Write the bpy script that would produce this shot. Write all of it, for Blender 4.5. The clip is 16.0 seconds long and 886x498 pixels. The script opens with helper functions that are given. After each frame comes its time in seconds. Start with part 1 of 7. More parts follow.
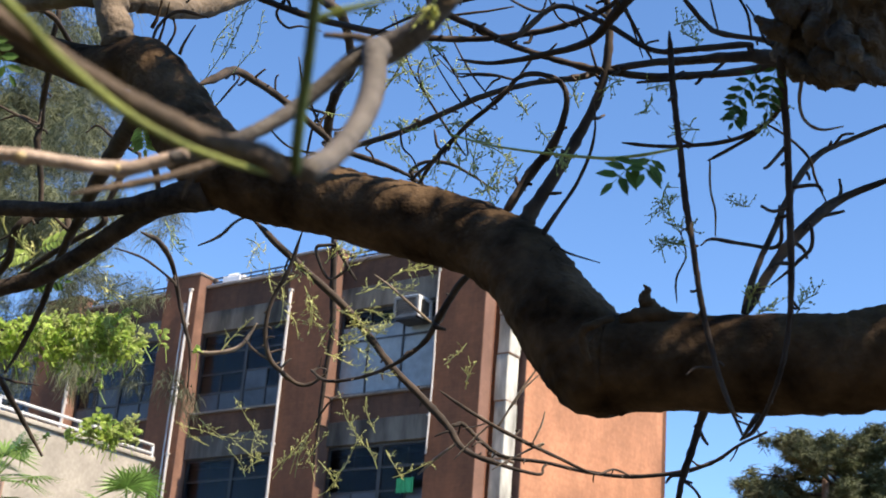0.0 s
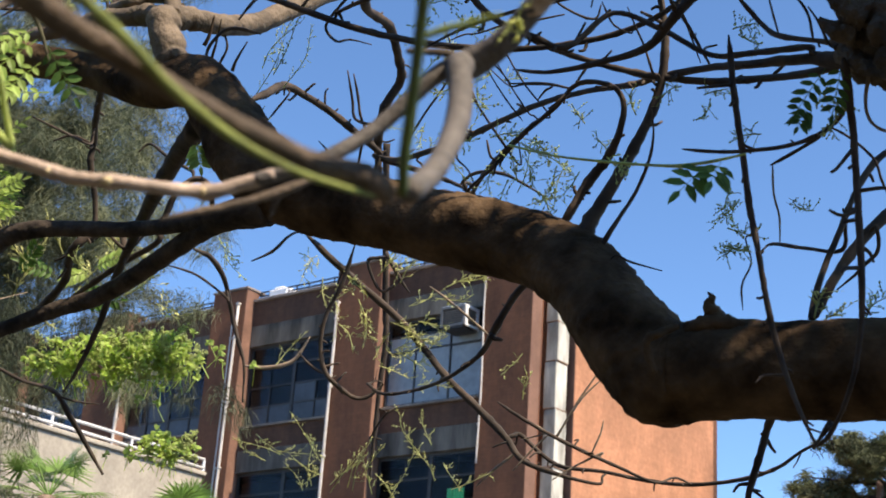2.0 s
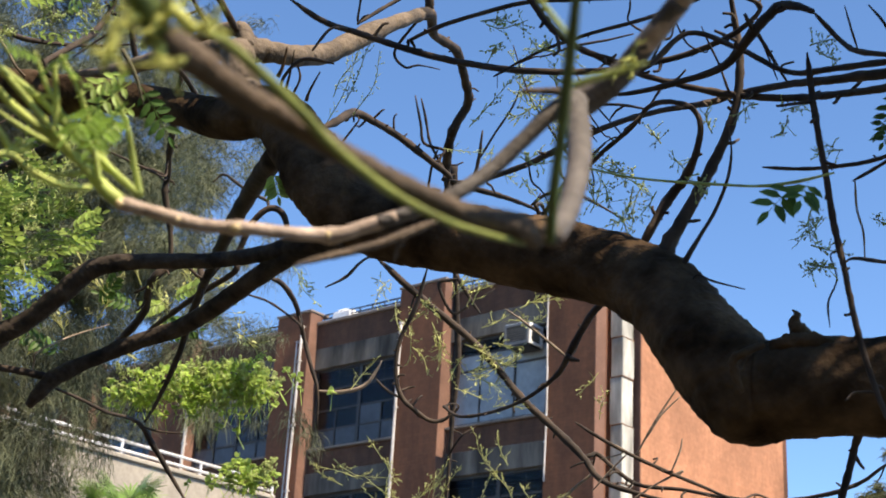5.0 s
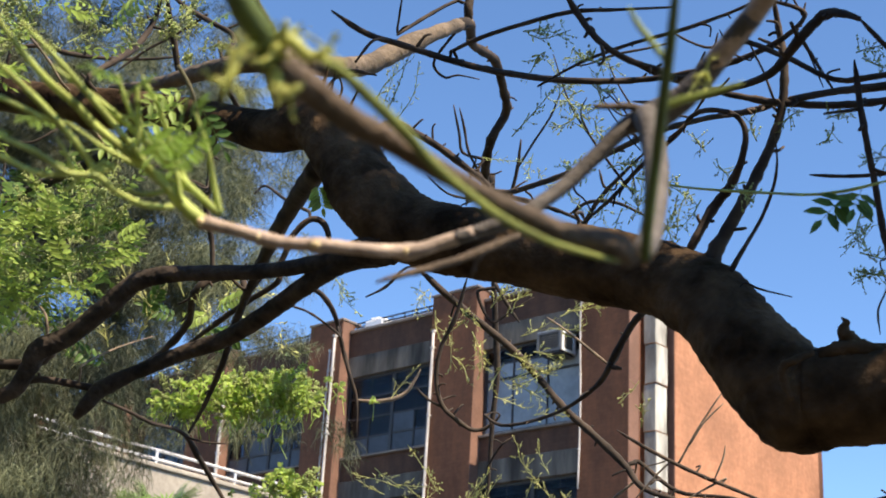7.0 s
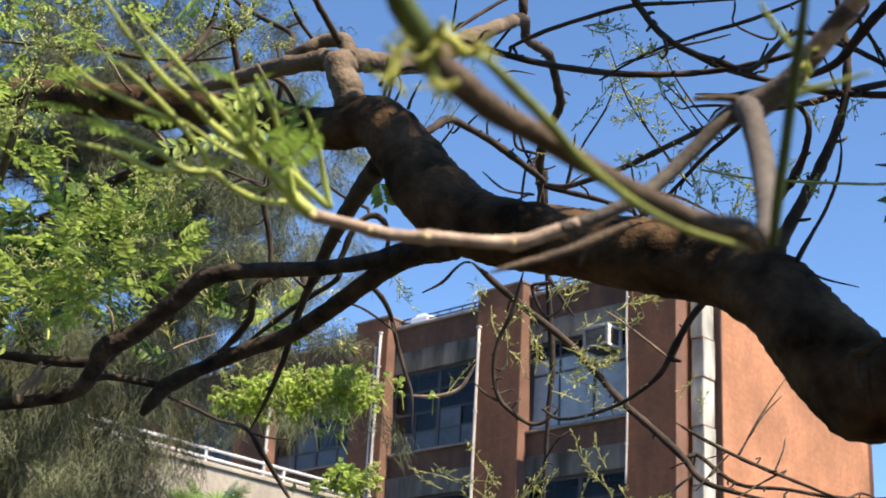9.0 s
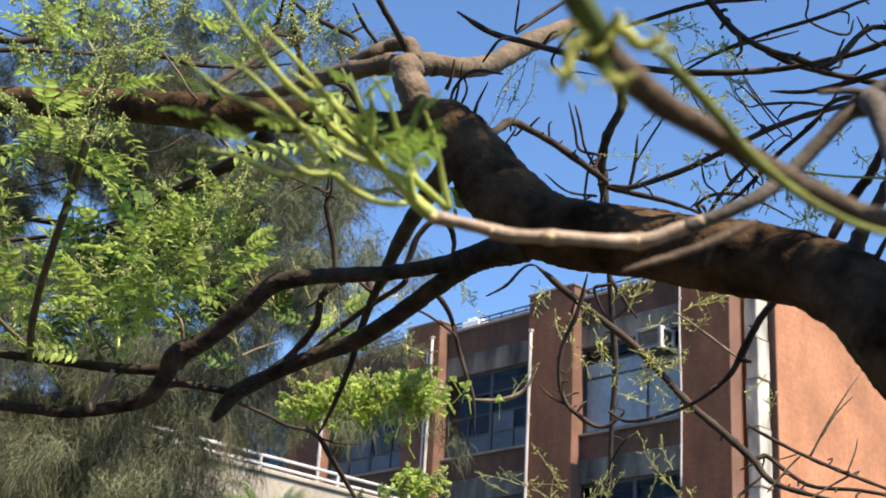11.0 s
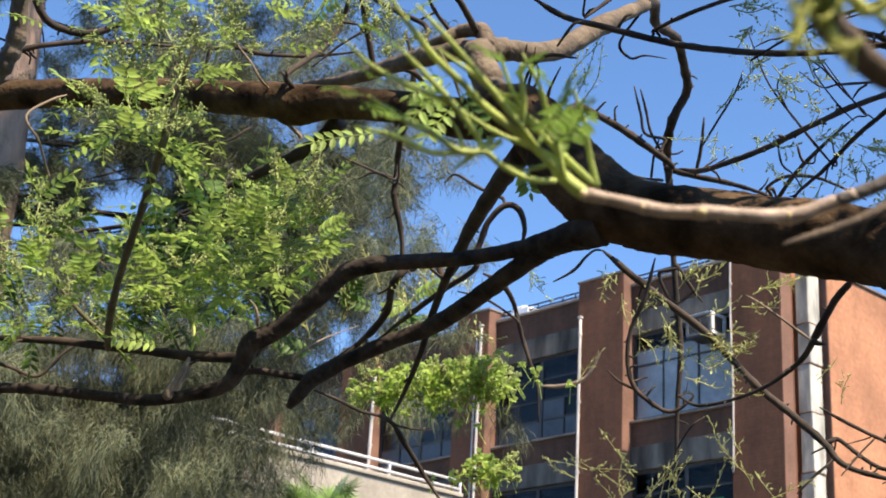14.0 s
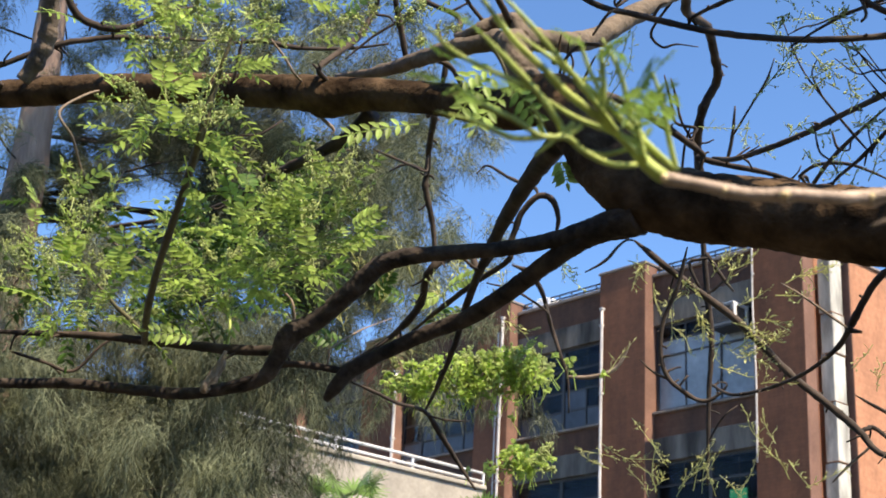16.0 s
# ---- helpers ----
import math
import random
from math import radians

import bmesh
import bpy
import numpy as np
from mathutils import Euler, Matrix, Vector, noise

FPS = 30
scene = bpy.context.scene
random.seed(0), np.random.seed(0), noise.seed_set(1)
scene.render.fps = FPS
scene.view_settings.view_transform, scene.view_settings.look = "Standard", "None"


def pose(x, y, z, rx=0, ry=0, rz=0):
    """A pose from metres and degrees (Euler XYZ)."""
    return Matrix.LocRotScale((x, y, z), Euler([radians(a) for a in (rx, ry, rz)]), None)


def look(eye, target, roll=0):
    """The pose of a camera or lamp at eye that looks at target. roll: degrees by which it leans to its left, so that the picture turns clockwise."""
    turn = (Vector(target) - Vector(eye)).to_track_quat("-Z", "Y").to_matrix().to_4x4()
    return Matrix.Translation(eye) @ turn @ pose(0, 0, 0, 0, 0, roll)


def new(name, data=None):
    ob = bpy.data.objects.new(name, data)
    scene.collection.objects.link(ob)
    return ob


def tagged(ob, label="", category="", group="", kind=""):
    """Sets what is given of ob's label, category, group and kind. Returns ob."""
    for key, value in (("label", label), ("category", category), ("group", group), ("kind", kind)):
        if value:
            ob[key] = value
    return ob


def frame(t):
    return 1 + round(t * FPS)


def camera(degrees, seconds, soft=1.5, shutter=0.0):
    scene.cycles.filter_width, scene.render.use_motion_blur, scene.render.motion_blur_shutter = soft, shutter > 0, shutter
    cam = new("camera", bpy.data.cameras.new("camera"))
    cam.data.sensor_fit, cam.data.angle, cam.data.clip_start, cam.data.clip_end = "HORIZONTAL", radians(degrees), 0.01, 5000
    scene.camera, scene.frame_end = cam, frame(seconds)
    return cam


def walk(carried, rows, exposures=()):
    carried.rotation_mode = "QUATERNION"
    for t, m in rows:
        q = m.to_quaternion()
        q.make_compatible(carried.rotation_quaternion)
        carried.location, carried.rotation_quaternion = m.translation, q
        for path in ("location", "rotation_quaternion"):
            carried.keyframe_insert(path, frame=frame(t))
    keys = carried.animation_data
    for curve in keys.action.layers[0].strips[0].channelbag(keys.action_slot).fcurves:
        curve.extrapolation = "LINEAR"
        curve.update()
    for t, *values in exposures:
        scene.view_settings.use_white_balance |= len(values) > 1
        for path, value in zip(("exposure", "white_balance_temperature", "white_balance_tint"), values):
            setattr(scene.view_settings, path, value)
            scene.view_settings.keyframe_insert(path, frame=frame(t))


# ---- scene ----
cam = camera(33.6, 16.0, soft=1.8)
cam.data.dof.use_dof = True
cam.data.dof.focus_distance, cam.data.dof.aperture_fstop = 3.8, 14.0
PATH = [
    (0, (-0.096, 0.035, 1.604), (-1.211, 1.537, 2.313), 4.6),
    (0.5, (-0.102, 0.032, 1.606), (-1.226, 1.524, 2.321), 4.4),
    (1, (-0.105, 0.026, 1.606), (-1.241, 1.509, 2.319), 4.3),
    (1.5, (-0.117, 0.026, 1.609), (-1.267, 1.499, 2.322), 4.1),
    (2, (-0.127, 0.027, 1.612), (-1.288, 1.489, 2.328), 4.0),
    (2.5, (-0.132, 0.021, 1.613), (-1.301, 1.475, 2.334), 3.9),
    (3, (-0.132, 0.012, 1.613), (-1.309, 1.458, 2.337), 3.8),
    (3.5, (-0.135, 0.006, 1.614), (-1.323, 1.442, 2.34), 3.7),
    (4, (-0.139, 0.0, 1.615), (-1.338, 1.425, 2.343), 3.6),
    (6.5, (-0.158, -0.033, 1.616), (-1.402, 1.346, 2.358), 3.3),
    (7, (-0.162, -0.041, 1.615), (-1.412, 1.333, 2.357), 3.4),
    (7.5, (-0.167, -0.051, 1.613), (-1.425, 1.316, 2.354), 3.5),
    (8, (-0.173, -0.059, 1.61), (-1.44, 1.3, 2.35), 3.4),
    (8.5, (-0.177, -0.071, 1.605), (-1.457, 1.277, 2.342), 3.4),
    (9, (-0.18, -0.084, 1.601), (-1.474, 1.252, 2.335), 3.4),
    (9.5, (-0.194, -0.087, 1.604), (-1.501, 1.236, 2.338), 3.4),
    (12, (-0.234, -0.135, 1.595), (-1.595, 1.133, 2.33), 3.3),
    (12.5, (-0.242, -0.145, 1.593), (-1.613, 1.113, 2.327), 3.3),
    (13, (-0.252, -0.15, 1.592), (-1.63, 1.101, 2.325), 3.3),
    (13.5, (-0.26, -0.157, 1.589), (-1.643, 1.09, 2.316), 3.3),
    (14, (-0.269, -0.162, 1.587), (-1.656, 1.087, 2.305), 3.4),
    (14.5, (-0.278, -0.167, 1.585), (-1.67, 1.081, 2.298), 3.3),
    (15, (-0.284, -0.176, 1.582), (-1.68, 1.067, 2.291), 3.2),
    (15.5, (-0.292, -0.182, 1.582), (-1.694, 1.057, 2.289), 3.1),
    (16, (-0.299, -0.19, 1.581), (-1.706, 1.043, 2.289), 3.1),
]
walk(cam, [(t, look(eye, target, roll)) for t, eye, target, roll in PATH], exposures=((0.0, 1.07, 7450, 13), (1.2, 1.07, 7450, 13), (2.0, 0.97, 7600, 13), (3.5, 1.01, 7700, 13), (8.0, 1.03, 7700, 13), (16.0, 1.12, 7500, 13)))

# ---- light ----
SUN_AZ, SUN_EL = radians(-5), radians(54)      # azimuth from +x towards +y
world = bpy.data.worlds.new("sky")
scene.world = world
world.use_nodes = True
wn = world.node_tree
wn.nodes.clear()
w_out = wn.nodes.new("ShaderNodeOutputWorld")
w_bg = wn.nodes.new("ShaderNodeBackground")
w_sky = wn.nodes.new("ShaderNodeTexSky")
w_sky.sky_type = 'NISHITA'
w_sky.sun_disc = False
w_sky.sun_elevation = SUN_EL
w_sky.sun_rotation = math.pi / 2 - SUN_AZ
w_sky.air_density, w_sky.dust_density, w_sky.ozone_density = 1.0, 0.0, 6.0
w_sky.altitude = 2300
w_bg.inputs["Strength"].default_value = 0.15
w_tone = wn.nodes.new("ShaderNodeHueSaturation")      # clear dry air: a deeper blue than the model's
w_tone.inputs["Saturation"].default_value = 1.10
wn.links.new(w_sky.outputs[0], w_tone.inputs["Color"])
wn.links.new(w_tone.outputs[0], w_bg.inputs[0])
wn.links.new(w_bg.outputs[0], w_out.inputs[0])
sun_data = bpy.data.lights.new("sun", 'SUN')
sun_data.energy, sun_data.angle, sun_data.color = 4.4, radians(0.53), (1.0, 0.92, 0.80)
sun = new("sun", sun_data)
sun_dir = Vector((math.cos(SUN_EL) * math.cos(SUN_AZ), math.cos(SUN_EL) * math.sin(SUN_AZ), math.sin(SUN_EL)))
sun.matrix_world = look(sun_dir * 60, (0, 0, 0))


# ---- materials ----
def material(name, base, rough=0.8, scale=8.0, spread=0.3, bump=0.3, bump_scale=40.0, stretch=(1, 1, 1),
             second=None, translucent=0.0, metal=0.0, island=0.0, spec=0.5, bump_dist=0.01):
    """Procedural surface: two scales of noise in colour, fine relief, optional light passing through."""
    m = bpy.data.materials.new(name)
    m.use_nodes = True
    nt = m.node_tree
    b = nt.nodes["Principled BSDF"]
    co = nt.nodes.new("ShaderNodeTexCoord")
    mp = nt.nodes.new("ShaderNodeMapping")
    mp.inputs["Scale"].default_value = stretch
    nt.links.new(co.outputs["Object"], mp.inputs[0])
    n1 = nt.nodes.new("ShaderNodeTexNoise")
    n1.inputs["Scale"].default_value, n1.inputs["Detail"].default_value = scale, 6
    n2 = nt.nodes.new("ShaderNodeTexNoise")
    n2.inputs["Scale"].default_value, n2.inputs["Detail"].default_value = bump_scale, 5
    for n in (n1, n2):
        nt.links.new(mp.outputs[0], n.inputs["Vector"])
    ramp = nt.nodes.new("ShaderNodeValToRGB")
    lo = [c * (1 - spread) for c in base]
    hi = list(second) if second else [min(1, c * (1 + spread)) for c in base]
    ramp.color_ramp.elements[0].position, ramp.color_ramp.elements[1].position = 0.32, 0.68
    ramp.color_ramp.elements[0].color, ramp.color_ramp.elements[1].color = (*lo, 1), (*hi, 1)
    nt.links.new(n1.outputs["Fac"], ramp.inputs[0])
    hsv = nt.nodes.new("ShaderNodeHueSaturation")
    nt.links.new(ramp.outputs[0], hsv.inputs["Color"])
    mr = nt.nodes.new("ShaderNodeMapRange")
    mr.inputs["To Min"].default_value, mr.inputs["To Max"].default_value = 0.7, 1.3
    if island:
        g = nt.nodes.new("ShaderNodeNewGeometry")
        nt.links.new(g.outputs["Random Per Island"], mr.inputs["Value"])
        mr.inputs["To Min"].default_value, mr.inputs["To Max"].default_value = 1 - island, 1 + island
    else:
        nt.links.new(n2.outputs["Fac"], mr.inputs["Value"])
    nt.links.new(mr.outputs[0], hsv.inputs["Value"])
    nt.links.new(hsv.outputs[0], b.inputs["Base Color"])
    b.inputs["Roughness"].default_value = rough
    b.inputs["Metallic"].default_value = metal
    b.inputs["Specular IOR Level"].default_value = spec
    if bump:
        bp = nt.nodes.new("ShaderNodeBump")
        bp.inputs["Strength"].default_value, bp.inputs["Distance"].default_value = bump, bump_dist
        nt.links.new(n2.outputs["Fac"], bp.inputs["Height"])
        nt.links.new(bp.outputs[0], b.inputs["Normal"])
    if translucent:
        tr = nt.nodes.new("ShaderNodeBsdfTranslucent")
        nt.links.new(hsv.outputs[0], tr.inputs["Color"])
        mix = nt.nodes.new("ShaderNodeMixShader")
        mix.inputs[0].default_value = translucent
        nt.links.new(b.outputs[0], mix.inputs[1])
        nt.links.new(tr.outputs[0], mix.inputs[2])
        nt.links.new(mix.outputs[0], nt.nodes["Material Output"].inputs[0])
    return m


def brick_material(name, tone, mortar, course_axis, streak=(0.62, 0.62, 0.66)):
    """Brickwork: courses 7.5 cm high, with weathering on top of it; course_axis tells which way the wall runs."""
    m = material(name, tone, 0.9, 0.7, 0.22, 0.0, 9.0)
    nt = m.node_tree
    b = nt.nodes["Principled BSDF"]
    co = nt.nodes["Texture Coordinate"]
    sep = nt.nodes.new("ShaderNodeSeparateXYZ")
    nt.links.new(co.outputs["Object"], sep.inputs[0])
    comb = nt.nodes.new("ShaderNodeCombineXYZ")
    nt.links.new(sep.outputs[course_axis], comb.inputs[0])
    nt.links.new(sep.outputs["Z"], comb.inputs[1])
    br = nt.nodes.new("ShaderNodeTexBrick")
    br.inputs["Scale"].default_value = 1.0
    br.inputs["Brick Width"].default_value, br.inputs["Row Height"].default_value = 0.24, 0.075
    br.inputs["Mortar Size"].default_value = 0.008
    br.inputs["Color1"].default_value = (1.0, 1.0, 1.0, 1)
    br.inputs["Color2"].default_value = (0.88, 0.85, 0.83, 1)
    br.inputs["Mortar"].default_value = (*mortar, 1)
    nt.links.new(comb.outputs[0], br.inputs["Vector"])
    mul = nt.nodes.new("ShaderNodeMix")
    mul.data_type, mul.blend_type = 'RGBA', 'MULTIPLY'
    mul.inputs["Factor"].default_value = 0.85
    src = b.inputs["Base Color"].links[0].from_socket
    nt.links.new(src, mul.inputs["A"])
    nt.links.new(br.outputs["Color"], mul.inputs["B"])
    # soot and rain streaks, tall and uneven
    run = nt.nodes.new("ShaderNodeMapping")
    run.inputs["Scale"].default_value = (1.0, 1.0, 0.22)
    nt.links.new(co.outputs["Object"], run.inputs[0])
    soot = nt.nodes.new("ShaderNodeTexNoise")
    soot.inputs["Scale"].default_value, soot.inputs["Detail"].default_value, soot.inputs["Roughness"].default_value = 1.9, 9, 0.68
    nt.links.new(run.outputs[0], soot.inputs["Vector"])
    tone_map = nt.nodes.new("ShaderNodeValToRGB")
    tone_map.color_ramp.elements[0].position, tone_map.color_ramp.elements[1].position = 0.34, 0.64
    tone_map.color_ramp.elements[0].color, tone_map.color_ramp.elements[1].color = (*streak, 1), (1.12, 1.08, 1.06, 1)
    nt.links.new(soot.outputs["Fac"], tone_map.inputs[0])
    wash = nt.nodes.new("ShaderNodeMix")
    wash.data_type, wash.blend_type = 'RGBA', 'MULTIPLY'
    wash.inputs["Factor"].default_value = 1.0
    nt.links.new(mul.outputs["Result"], wash.inputs["A"])
    nt.links.new(tone_map.outputs[0], wash.inputs["B"])
    nt.links.new(wash.outputs["Result"], b.inputs["Base Color"])
    bp = nt.nodes.new("ShaderNodeBump")
    bp.inputs["Strength"].default_value, bp.inputs["Distance"].default_value = 0.25, 0.006
    nt.links.new(br.outputs["Fac"], bp.inputs["Height"])
    bp.invert = True
    nt.links.new(bp.outputs[0], b.inputs["Normal"])
    return m


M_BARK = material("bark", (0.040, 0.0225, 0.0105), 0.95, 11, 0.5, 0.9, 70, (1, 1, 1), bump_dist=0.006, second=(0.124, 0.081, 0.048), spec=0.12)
M_BOUGH = material("bough_bark", (0.030, 0.023, 0.018), 0.9, 18, 0.45, 0.8, 80, bump_dist=0.005, second=(0.090, 0.068, 0.052), spec=0.3)
M_TWIG = material("twig_bark", (0.026, 0.018, 0.013), 0.9, 14, 0.4, 0.5, 70, bump_dist=0.004, second=(0.080, 0.056, 0.040))
M_BURL = material("burl_bark", (0.10, 0.075, 0.05), 0.95, 14, 0.6, 1.0, 45, bump_dist=0.03)
# smooth bark, made paler than the limb's to carry sunlight on some branches
M_SUN = material("bark_smooth_sunlit", (0.135, 0.102, 0.072), 0.85, 12, 0.5, 0.7, 60)
M_PALE = material("bark_pale", (0.23, 0.175, 0.125), 0.85, 20, 0.3, 0.4, 90)
M_STEM = material("bark_green", (0.10, 0.09, 0.045), 0.8, 20, 0.3, 0.4, 90)
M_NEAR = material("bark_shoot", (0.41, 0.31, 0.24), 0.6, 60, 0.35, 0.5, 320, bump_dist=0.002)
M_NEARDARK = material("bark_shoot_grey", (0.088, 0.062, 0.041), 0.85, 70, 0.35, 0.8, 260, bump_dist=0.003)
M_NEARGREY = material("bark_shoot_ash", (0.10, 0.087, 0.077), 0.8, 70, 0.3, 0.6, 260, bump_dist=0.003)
M_GREENDARK = material("green_stalk", (0.09, 0.13, 0.03), 0.6, 40, 0.25, 0.2, 200, translucent=0.1, bump_dist=0.001)
# stem green taken down to hold the shade along the close stalk
M_GREENMID = material("green_stem_shade_tone", (0.22, 0.255, 0.06), 0.6, 40, 0.4, 0.3, 200, translucent=0.1, bump_dist=0.001)
M_GREENSTEM = material("green_stem", (0.42, 0.50, 0.13), 0.6, 40, 0.25, 0.2, 200, translucent=0.15, bump_dist=0.001)
M_LEAF = material("leaf", (0.345, 0.48, 0.12), 0.5, 10, 0.25, 0.0, 80, translucent=0.5, island=0.4, spec=0.3)
M_YLEAF = material("yellow_leaf", (0.46, 0.59, 0.17), 0.5, 10, 0.2, 0.0, 80, translucent=0.6, island=0.3, spec=0.2)
M_TUFT = material("opening_buds", (0.50, 0.52, 0.14), 0.7, 200, 0.4, 0.3, 300, translucent=0.2, island=0.3, bump_dist=0.001)
M_SCAR = material("leaf_scar", (0.76, 0.60, 0.34), 0.8, 200, 0.3, 0.3, 400, bump_dist=0.001)
M_FROST = material("frosted_pane", (0.21, 0.25, 0.28), 0.22, 0.9, 0.25, 0.0, 6)
# bluish sky reflection of the lower panes, put into a flat colour
M_FROSTDIM = material("sky_tinted_pane", (0.060, 0.072, 0.088), 0.3, 0.9, 0.35, 0.0, 6, spec=0.25)
# pinkish tone, lighter than the front brick, paints sunlight on the pier reveals
M_REVEAL = material("reveal_sun_tone", (0.19, 0.10, 0.07), 0.9, 1.5, 0.25, 0.2, 20)
# dark maroon that paints shade onto the tower's narrow front
M_SHADESTRIP = material("shade_strip", (0.10, 0.05, 0.038), 0.8, 2, 0.3, 0.2, 20)
# darker copy of the leaf green, for leaves that lie in shade
M_DARKLEAF = material("leaf_shade_tone", (0.07, 0.14, 0.03), 0.45, 10, 0.25, 0.0, 80, translucent=0.25, island=0.3, spec=0.2)
M_SPRIG = material("pale_young_leaf", (0.52, 0.53, 0.21), 0.7, 30, 0.25, 0.0, 80, translucent=0.3, island=0.25)
M_BUD = material("flower_buds", (0.42, 0.49, 0.19), 0.7, 30, 0.25, 0.0, 80, translucent=0.3, island=0.25)
M_NEARLEAF = material("young_leaf", (0.15, 0.25, 0.04), 0.5, 40, 0.25, 0.0, 80, translucent=0.5, island=0.25, spec=0.2)
M_NEEDLE = material("needles", (0.115, 0.13, 0.07), 0.75, 1.6, 0.55, 0.0, 30, translucent=0.2, island=0.4)
M_PINE = material("pine_needles", (0.0697, 0.0820, 0.0328), 0.75, 1.0, 0.35, 0.0, 30, translucent=0.15, island=0.4)
M_CASBARK = material("she_oak_bark", (0.27, 0.185, 0.14), 0.95, 6, 0.4, 0.9, 30, (1, 1, 0.3), bump_dist=0.02)
# one brick in two tones: front darkened for shade, end lightened for sun
M_BRICK_Y = brick_material("brick_front_shade_tone", (0.165, 0.068, 0.034), (0.85, 0.82, 0.8), "X")
M_BRICK_X = brick_material("brick_end_sun_tone", (0.435, 0.21, 0.12), (0.92, 0.9, 0.88), "Y", (0.88, 0.86, 0.84))
# recessed brick: weathering and the bay's shade share this darker tone
M_BRICK_DARK = brick_material("brick_sooty_recess_shade", (0.092, 0.046, 0.028), (0.85, 0.82, 0.8), "X")
M_CONC = material("concrete_band", (0.085, 0.075, 0.064), 0.9, 2.6, 0.6, 0.3, 20, (1, 1, 0.22), second=(0.165, 0.147, 0.124))
M_GREYPAINT = material("grey_paint", (0.13, 0.13, 0.13), 0.5, 6, 0.15, 0.1, 30)
M_PLASTER = material("annex_concrete", (0.37, 0.335, 0.28), 0.9, 1.1, 0.2, 0.25, 14)
M_COPING = material("coping", (0.20, 0.165, 0.14), 0.9, 2.0, 0.3, 0.3, 20)
M_FRAME = material("steel_frame", (0.025, 0.025, 0.028), 0.5, 8, 0.3, 0.1, 60)
M_WHITEPAINT = material("white_paint", (0.78, 0.79, 0.80), 0.45, 3, 0.08, 0.1, 30)
M_PIPE = material("white_pipe", (0.55, 0.52, 0.49), 0.5, 2, 0.15, 0.1, 30)
M_DUCT = material("duct_sheet", (0.36, 0.345, 0.30), 0.6, 3.2, 0.3, 0.15, 12, (1, 1, 0.3), second=(0.70, 0.68, 0.60), spec=0.3)
M_RUST = material("rusty_joint", (0.25, 0.13, 0.07), 0.8, 12, 0.5, 0.3, 40)
M_ROOM = material("room_gloom_tone", (0.045, 0.045, 0.045), 0.9, 1, 0.3, 0.0, 5)
M_GRASS = material("ground_soil", (0.048, 0.042, 0.026), 0.95, 0.5, 0.4, 0.4, 8)
M_PALM = material("palm_leaf", (0.16, 0.28, 0.06), 0.5, 5, 0.3, 0.0, 30, translucent=0.3, island=0.3)
M_GREENSIGN = material("green_cloth", (0.03, 0.42, 0.16), 0.7, 5, 0.15, 0.1, 30)
M_GLASS = bpy.data.materials.new("window_glass")
M_GLASS.use_nodes = True
_t = M_GLASS.node_tree
_t.nodes.remove(_t.nodes["Principled BSDF"])
_fr = _t.nodes.new("ShaderNodeFresnel")
_fr.inputs["IOR"].default_value = 1.2
_tr = _t.nodes.new("ShaderNodeBsdfTransparent")
_tr.inputs["Color"].default_value = (0.72, 0.78, 0.84, 1)
_gl = _t.nodes.new("ShaderNodeBsdfGlossy")
_gl.inputs["Roughness"].default_value = 0.03
_mx = _t.nodes.new("ShaderNodeMixShader")
_t.links.new(_fr.outputs[0], _mx.inputs[0])
_t.links.new(_tr.outputs[0], _mx.inputs[1])
_t.links.new(_gl.outputs[0], _mx.inputs[2])
_t.links.new(_mx.outputs[0], _t.nodes["Material Output"].inputs[0])


# ---- building helpers ----
def box(bm, x0, x1, y0, y1, z0, z1):
    v = [bm.verts.new((x, y, z)) for x in (x0, x1) for y in (y0, y1) for z in (z0, z1)]
    for f in ((0, 1, 3, 2), (4, 6, 7, 5), (0, 4, 5, 1), (2, 3, 7, 6), (0, 2, 6, 4), (1, 5, 7, 3)):
        bm.faces.new([v[i] for i in f])
    return v


def soften(bm, width):
    bmesh.ops.bevel(bm, geom=list(bm.edges), offset=width, segments=1, affect='EDGES')


def part(name, bm, mat, parent=None, label="", smooth=False):
    """Links a bmesh in world coordinates as one mesh, under a thing or a part."""
    bmesh.ops.recalc_face_normals(bm, faces=bm.faces[:]) if len(bm.faces) < 20000 else None
    me = bpy.data.meshes.new(name)
    bm.to_mesh(me)
    bm.free()
    return mesh_part(name, me, mat, parent, label, smooth)


def mesh_part(name, me, mat, parent=None, label="", smooth=False):
    me.materials.append(mat)
    if smooth:
        me.polygons.foreach_set("use_smooth", [True] * len(me.polygons))
    ob = new(name, me)
    if parent is not None:
        ob.parent = parent
        inv = Matrix.Translation(-parent.location) if parent.parent is None else Matrix()
        ob.matrix_parent_inverse = inv
    if label:
        ob["label"] = label
    return ob


def thing(name, at, label, category, group=""):
    ob = new(name)
    ob.location = at
    ob.empty_display_size = 0.1
    return tagged(ob, label, category, group)


def block(name, x0, x1, y0, y1, z0, z1, mat, parent, label="", soft=0.0):
    bm = bmesh.new()
    box(bm, x0, x1, y0, y1, z0, z1)
    if soft:
        soften(bm, soft)
    return part(name, bm, mat, parent, label)


